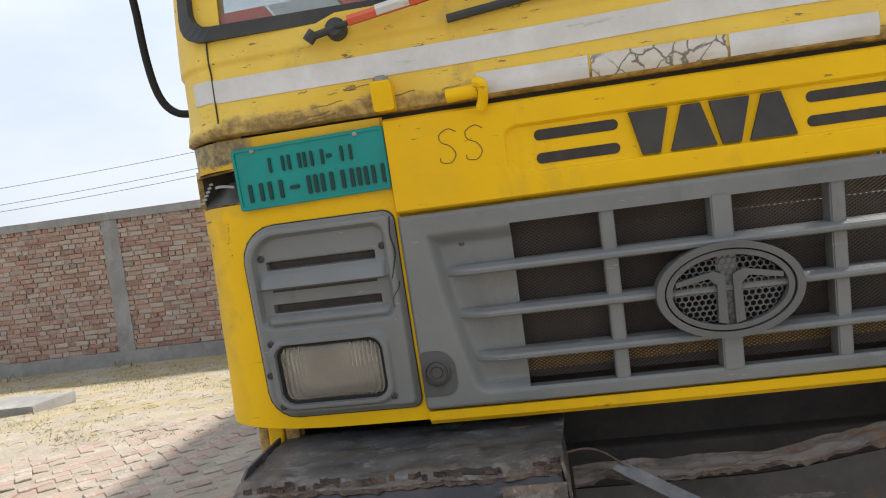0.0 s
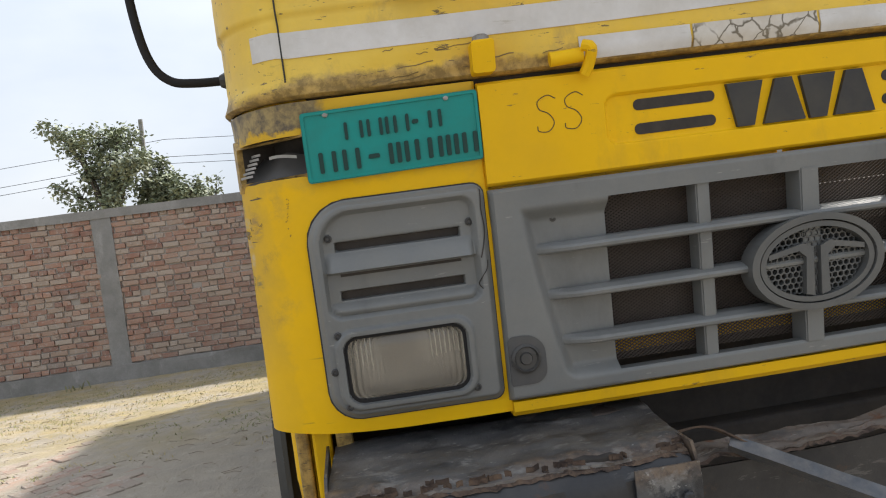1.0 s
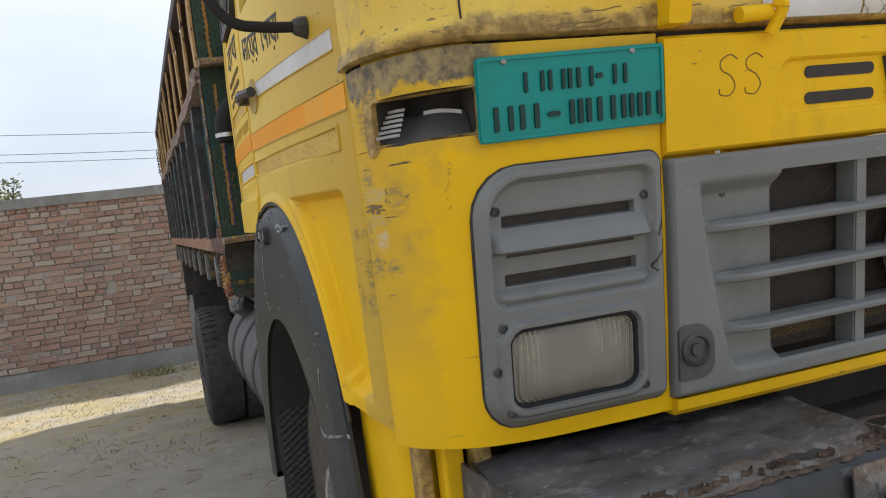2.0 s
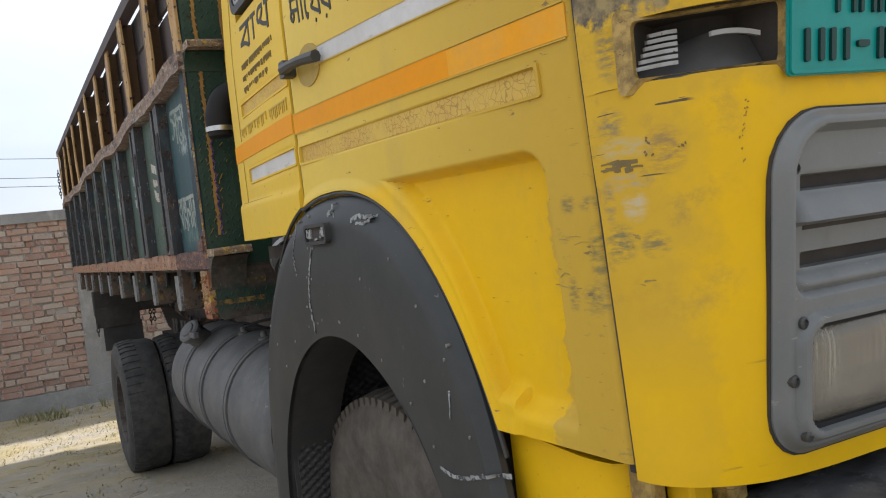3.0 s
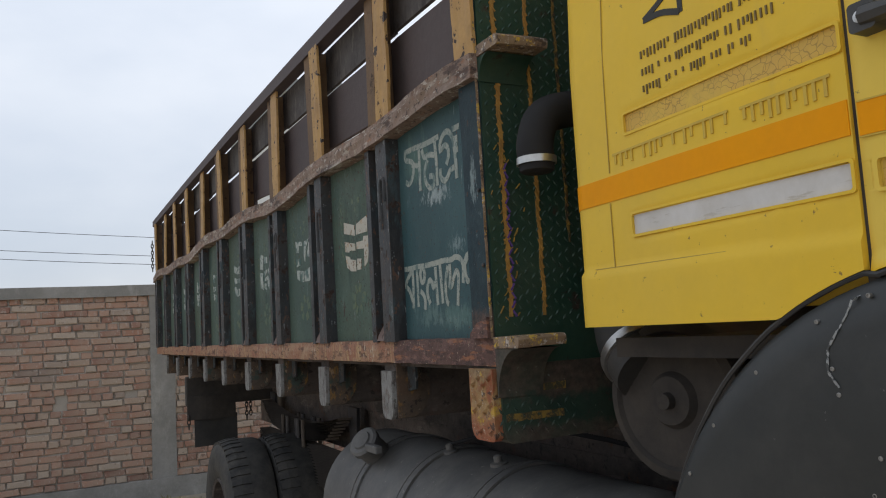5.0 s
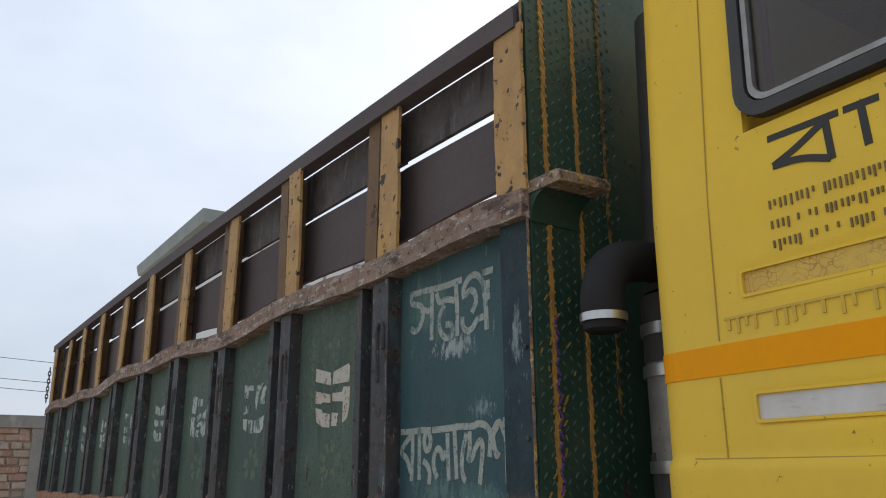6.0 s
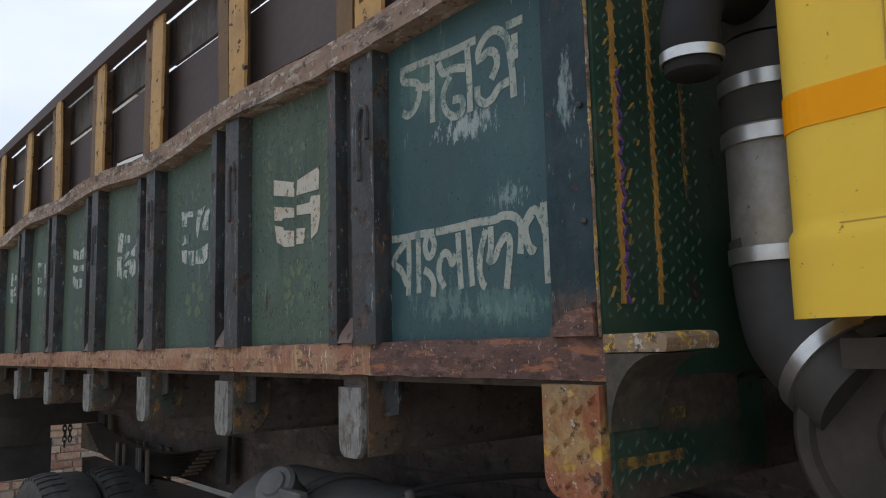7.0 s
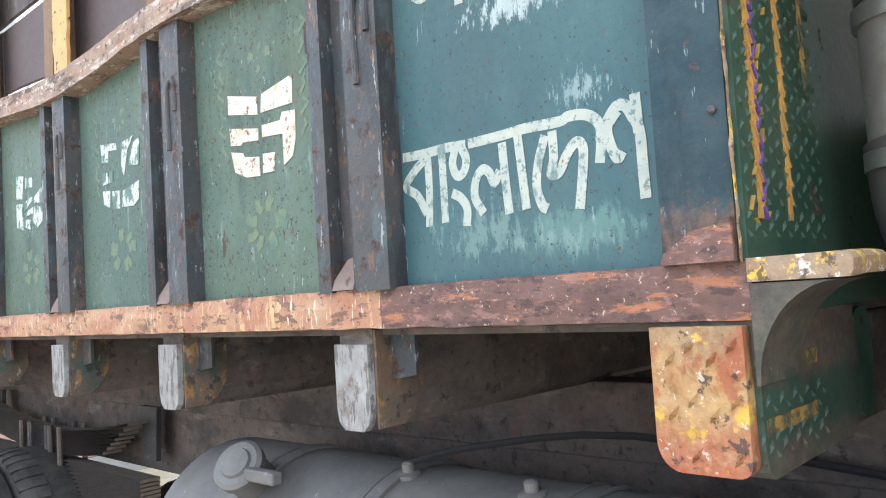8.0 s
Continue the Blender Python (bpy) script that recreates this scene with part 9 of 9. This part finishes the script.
bm = bmesh.new()
prism(bm, rrect(-0.818, -0.735, 1.318, 1.478, 0.03, 4), lambda x, z: (x, 2.0065, z), lambda x, z: (x, 2.0185, z))
part("end_plate", bm, "chequer_green", boxp, "dull grey-green end plate")


# writing on the first panel, in brush strokes: a head line with letters hanging from it
def lettering(name, lines, y_left, z_base, w, h, brush, mat, parent, slant=0.0):
    for pts in lines:
        bm = bmesh.new()
        q = curve_pts([(p[0], p[1], 0) for p in pts], 5) if len(pts) > 2 else [Vector((p[0], p[1], 0)) for p in pts]
        stroke(bm, [(y_left - w * p.x, z_base + h * p.y + slant * p.x) for p in q], brush, lambda y, z, d: panel_skin(y, z, d), 0.0005 + 0.00006 * lines.index(pts))
        part(name, bm, mat, parent)


first_panel = [o for o in truck.children if o.name == "side_panel"][0]
BANGLADESH = [
    [(0.0, 0.97), (0.109, 0.962), (0.223, 0.97), (0.315, 0.955)], [(0.328, 0.955), (0.473, 0.962), (0.58, 0.977), (0.714, 0.962), (0.748, 0.992), (0.81, 0.97), (0.853, 0.872), (0.864, 0.722), (0.853, 0.444)],
    [(0.129, 0.94), (0.129, 0.481), (0.121, 0.053)], [(0.109, 0.88), (0.054, 0.759), (0.009, 0.594), (0.067, 0.459), (0.112, 0.218)], [(0.201, 0.955), (0.201, 0.586), (0.201, 0.075)],
    [(0.268, 0.94), (0.25, 0.767), (0.268, 0.609), (0.301, 0.639), (0.315, 0.782), (0.297, 0.925)], [(0.241, 0.414), (0.281, 0.338), (0.308, 0.195), (0.301, 0.0)],
    [(0.382, 0.113), (0.346, 0.316), (0.355, 0.519), (0.388, 0.624), (0.417, 0.564), (0.435, 0.444), (0.462, 0.571)], [(0.478, 0.88), (0.484, 0.444), (0.493, 0.068)], [(0.545, 0.932), (0.556, 0.474), (0.565, 0.09)],
    [(0.656, 0.85), (0.623, 0.564), (0.612, 0.316), (0.629, 0.113), (0.65, 0.06)], [(0.685, 0.88), (0.685, 0.586), (0.67, 0.429), (0.703, 0.429), (0.739, 0.609), (0.775, 0.707), (0.797, 0.632), (0.792, 0.414), (0.772, 0.008)],
    [(0.924, 0.932), (0.888, 0.789), (0.893, 0.617), (0.915, 0.459), (0.931, 0.519)], [(0.886, 0.842), (0.92, 0.97), (0.951, 0.962), (0.973, 0.842), (0.993, 0.684), (0.996, 0.301), (0.998, 0.023)], [(0.985, 1.06), (0.99, 0.677)]]
lettering("painted_letter", BANGLADESH, 2.586, 1.638, 0.448, 0.133, 0.0155, "letter_white", first_panel)
SAMAGRA = [
    [(0.0, 1.0), (0.205, 0.986), (0.43, 0.951), (0.66, 0.958)], [(0.016, 0.986), (0.03, 0.833), (0.148, 0.729), (0.184, 0.583), (0.145, 0.375), (0.074, 0.292), (0.019, 0.361)], [(0.148, 0.667), (0.277, 0.583)],
    [(0.301, 0.944), (0.296, 0.604), (0.293, 0.056)], [(0.351, 0.875), (0.392, 0.694), (0.474, 0.701), (0.575, 0.639)], [(0.449, 0.611), (0.392, 0.417), (0.4, 0.194), (0.463, 0.042), (0.537, 0.056), (0.54, 0.229), (0.466, 0.264)],
    [(0.592, 0.903), (0.603, 0.465), (0.605, 0.014)], [(0.685, 0.618), (0.679, 0.778), (0.734, 0.931), (0.811, 0.965), (0.882, 0.819), (0.907, 0.597), (0.921, 0.306), (0.926, 0.0)],
    [(0.699, 0.667), (0.756, 0.722), (0.805, 0.653), (0.814, 0.5), (0.77, 0.34)], [(0.666, 0.319), (0.668, 0.16), (0.718, 0.056), (0.773, 0.083), (0.825, 0.194), (0.896, 0.229)], [(0.885, 0.951), (1.0, 0.951)], [(0.942, 0.806), (0.942, 0.479)]]
lettering("painted_letter", SAMAGRA, 2.546, 1.979, 0.365, 0.144, 0.0165, "letter_white", first_panel)
# stencilled blocks on the other panels, each an outline in shares of the glyph's width and height
STENCILS = (
    (((0.0, 1.0), (0.46, 0.87), (0.46, 0.67), (0.0, 0.78)), ((0.53, 0.88), (0.98, 0.97), (0.97, 0.67), (0.51, 0.68)), ((0.01, 0.62), (0.46, 0.52), (0.46, 0.39), (0.21, 0.42), (0.19, 0.39), (0.02, 0.42)),
     ((0.52, 0.54), (0.79, 0.53), (0.82, 0.61), (1.0, 0.59), (1.0, 0.31), (0.95, 0.12), (0.82, 0.04), (0.82, 0.38), (0.52, 0.41)), ((0.02, 0.35), (0.21, 0.3), (0.23, 0.25), (0.46, 0.21), (0.46, 0.0), (0.25, 0.02), (0.07, 0.11)), ((0.52, 0.23), (0.7, 0.21), (0.68, 0.01), (0.51, 0.02))),
    (((0.0, 1.0), (0.42, 0.94), (0.44, 0.84), (0.21, 0.87), (0.2, 0.71), (0.03, 0.73)), ((0.55, 0.91), (0.87, 0.95), (0.71, 0.79), (0.61, 0.45), (0.55, 0.53)), ((0.86, 0.85), (1.0, 0.9), (0.97, 0.53), (0.72, 0.56)),
     ((0.02, 0.59), (0.19, 0.56), (0.18, 0.41), (0.03, 0.4)), ((0.22, 0.56), (0.32, 0.56), (0.31, 0.41), (0.21, 0.41)), ((0.03, 0.32), (0.23, 0.3), (0.21, 0.06), (0.06, 0.12)), ((0.29, 0.28), (0.48, 0.26), (0.48, 0.01), (0.3, 0.03)), ((0.57, 0.24), (0.96, 0.32), (0.94, 0.07), (0.82, 0.0), (0.54, 0.02))),
    (((0.03, 1.0), (0.3, 0.96), (0.25, 0.57), (0.01, 0.6)), ((0.38, 0.91), (0.63, 0.88), (0.62, 0.72), (0.36, 0.73)), ((0.33, 0.51), (0.61, 0.56), (0.61, 0.49), (0.32, 0.34)), ((0.69, 0.54), (1.0, 0.68), (1.0, 0.41), (0.68, 0.43)),
     ((0.0, 0.51), (0.25, 0.49), (0.26, 0.03), (0.02, 0.1)), ((0.32, 0.31), (0.64, 0.38), (0.63, 0.27), (0.36, 0.25)), ((0.68, 0.38), (0.99, 0.34), (0.96, 0.1), (0.77, 0.01), (0.62, 0.15)), ((0.37, 0.2), (0.53, 0.18), (0.54, 0.0), (0.35, 0.07))))
for k in range(1, 10):
    pan = [o for o in truck.children if o.name.startswith("side_panel")][k]
    yl = (posts[k - 1] + posts[k]) / 2 + 0.142
    wv = 0.236
    z0 = 1.800 + 0.010 * min(3, k - 1)
    for i, pts in enumerate(STENCILS[(k - 1) % 3]):
        bm = bmesh.new()
        prism(bm, pts, lambda u, v: panel_skin(yl - wv * u, z0 + 0.190 * v, 0.0014 + 0.0001 * i), lambda u, v: panel_skin(yl - wv * u, z0 + 0.190 * v, -0.006))
        part("stencil_block", bm, "stencil_white" if k == 1 else "stencil_worn", pan)
    bm = bmesh.new()  # faded painted sprays above and below the stencil
    ym = yl - 0.12
    for cz, n_, r0, r1, wd in ((1.70, 11, 0.026, 0.056, 0.019), (2.045, 7, 0.016, 0.030, 0.011)):
        for i in range(n_):
            a = 2 * math.pi * i / n_ + 0.5 * math.sin(i * 2.7 + k)
            c, s = math.cos(a), math.sin(a)
            p = [(ym + 1.35 * r * c + 0.012 * t * s, cz + r * s - 0.012 * t * c) for r, t in ((r0, 0), ((r0 + r1) / 2, 0.5), (r1, 0))]
            stroke(bm, p, wd, lambda y, z, d: panel_skin(y, z, d), 0.0006 + 0.00002 * i)
    for sg in (-1, 1):
        for i in range(6):
            z = 1.86 + 0.04 * i
            stroke(bm, [(ym + sg * 0.135, z), (ym + sg * (0.150 + 0.01 * (i % 2)), z + 0.018), (ym + sg * 0.145, z + 0.03)], 0.009, lambda y, z, d: panel_skin(y, z, d), 0.0006)
    tagged(part("painted_spray", bm, "motif", pan), "faded yellow leaf sprays", kind="stuff")
    bm = bmesh.new()  # a rust run where the paint split
    yr = posts[k - 1] + 0.135
    stroke(bm, [(yr + 0.004 * math.sin(7 * t + k), 1.87 - 0.12 * t) for t in span(0, 1, 8)], 0.007, lambda y, z, d: panel_skin(y, z, d), 0.0007)
    part("rust_run", bm, "rust", pan)
# guard plate and flap behind the rear wheels, chains
bm = bmesh.new()
box(bm, -1.168, 2 * CX + 1.168, 6.96, 7.04, 1.075, 1.306, 0.01)
part("guard_bearer", bm, "void", truck, "dark box beam behind the rear wheels")
for sg in (-1, 1):
    bm = bmesh.new()
    sheet(bm, span(-1.165, -0.785, 8), span(0.965, 1.15, 5), lambda x, z: (CX + sg * (CX - x), 6.95 + 0.010 * math.sin(x * 14), z), (0, 0.008, 0))
    part("guard_plate", bm, "void", truck, "dark bent guard plate")
    bm = bmesh.new()
    sheet(bm, span(-1.112, -0.772, 10), span(0.755, 0.99, 8), lambda x, z: (CX + sg * (CX - x), 6.965 + 0.014 * math.sin(x * 11 + z * 5), z + 0.02 * (x + 0.94)), (0, 0.010, 0))
    part("mud_flap", bm, "black", truck, "black rubber flap behind the rear wheels")


def chain(x, y, z0, z1):
    bm = bmesh.new()
    k = 0
    while z0 - 0.034 * k > z1:
        z = z0 - 0.034 * k
        c, q = (1, 0) if k % 2 else (0, 1)
        ring_ = [(x + 0.011 * math.cos(a) * c, y + 0.011 * math.cos(a) * q, z + 0.023 * math.sin(a)) for a in span(0, 2 * math.pi, 12)]
        tube(bm, ring_, 0.0045, 6)
        k += 1
    part("chain", bm, "void", truck, "short hanging steel chain", True)


for x, y, z0, z1 in ((-0.688, 7.0, 1.08, 0.93), (-0.655, 7.0, 1.08, 0.95), (-1.155, 6.95, 0.985, 0.885), (-1.205, 8.735, 2.60, 2.30)):
    chain(x, y, z0, z1)

# ---- bricks of the wall and pavers of the yard ----
def lay_bricks():
    rnd = random.Random(2)
    meshes = [brick_mesh("brick", 0.240, 0.10, 0.071, "brick", s) for s in range(4)]
    halves = [brick_mesh("brick", 0.114, 0.10, 0.071, "brick", 40 + s) for s in range(3)]
    far, near = [], 0
    pil = (-18.9, -15.2, -11.5, -7.83, -4.755, -1.005, 2.75, 6.5, 10.2)
    rows = 27
    for r in range(rows):
        z = PLINTH_Z + 0.045 + r * 0.0853
        header = r % 4 == 2
        x = -16.0 + (0.0 if r % 2 else 0.128) + rnd.uniform(-0.03, 0.03)
        while x < 4.0:
            half = rnd.random() < (0.85 if header else 0.22) or r == 12
            w = 0.114 if half else 0.240
            c = x + w / 2
            x += w + rnd.uniform(0.008, 0.026)
            if any(p + w / 2 < c < p + 0.295 - w / 2 for p in pil):
                continue
            if any(abs(c - hx) < 0.07 and abs(z - hz) < 0.045 for hx, hz in ((-6.10, 0.89), (-5.20, 0.96), (-4.12, 1.0), (-3.37, 0.965), (-2.04, 0.934), (-1.21, 0.97), (-6.40, 0.95))) and half:
                continue
            m = pose(c, WALL_Y + 0.038 + rnd.uniform(-0.016, 0.010), z + rnd.uniform(-0.007, 0.007), 0, rnd.uniform(-2, 2), rnd.uniform(-2, 2))
            if -3.75 < c < -1.0 and near < 290:
                ob = new("brick", rnd.choice(halves if half else meshes))
                ob.parent = wall_north
                ob.matrix_parent_inverse = parent_inverse(wall_north)
                ob.matrix_basis = m
                near += 1
            else:
                far.append((rnd.randrange(3) + (4 if half else 0), m))
    joined("bricks", meshes + halves, far, "brick_far", wall_north, "red and pale clay bricks with grey joints")


lay_bricks()


def lay_pavers():
    rnd = random.Random(6)
    meshes = [brick_mesh("paver", 0.118, 0.238, 0.05, "paver", 70 + s) for s in range(4)]
    far, near = [], 0
    s = 0.125
    a = radians(38)
    for i in range(-46, 46):
        for j in range(-46, 46):
            if (i - j) % 4 not in (0, 2):
                continue
            flat = (i - j) % 4 == 0
            u, v = (i + (0.5 if flat else 0.0)) * s, (j + (0.0 if flat else 0.5)) * s
            x, y = -4.6 + u * math.cos(a) - v * math.sin(a), 3.6 + u * math.sin(a) + v * math.cos(a)
            if not (-7.6 < x < -2.0 and 0.5 < y < 6.2):
                continue
            cover = noise.noise(Vector((x * 0.7, y * 0.7, 31))) + 0.5 * noise.noise(Vector((x * 2.3, y * 2.3, 5))) + max(0.0, (x + 3.0) * 0.6) + max(0.0, -(x + 4.2) * 0.9) + max(0.0, (y - 4.3) * 0.5) - 0.27
            z = ground_z(x, y) - 0.017 + 0.004 * rnd.uniform(-1, 1) - 0.024 * smooth((cover + 0.1) / 0.5)
            m = Matrix.Translation((x, y, z)) @ pose(0, 0, 0, rnd.uniform(-1, 1), rnd.uniform(-1, 1), math.degrees(a) + (90 if flat else 0) + rnd.uniform(-2, 2))
            if near < 290 and -4.6 < x < -2.6 and 2.6 < y < 5.6:
                ob = new("paver", rnd.choice(meshes))
                ob.parent = ground
                ob.matrix_basis = m
                near += 1
            else:
                far.append((rnd.randrange(4), m))
    joined("pavers", meshes, far, "paver_far", ground, "sand-covered red paving bricks in a herringbone")


lay_pavers()
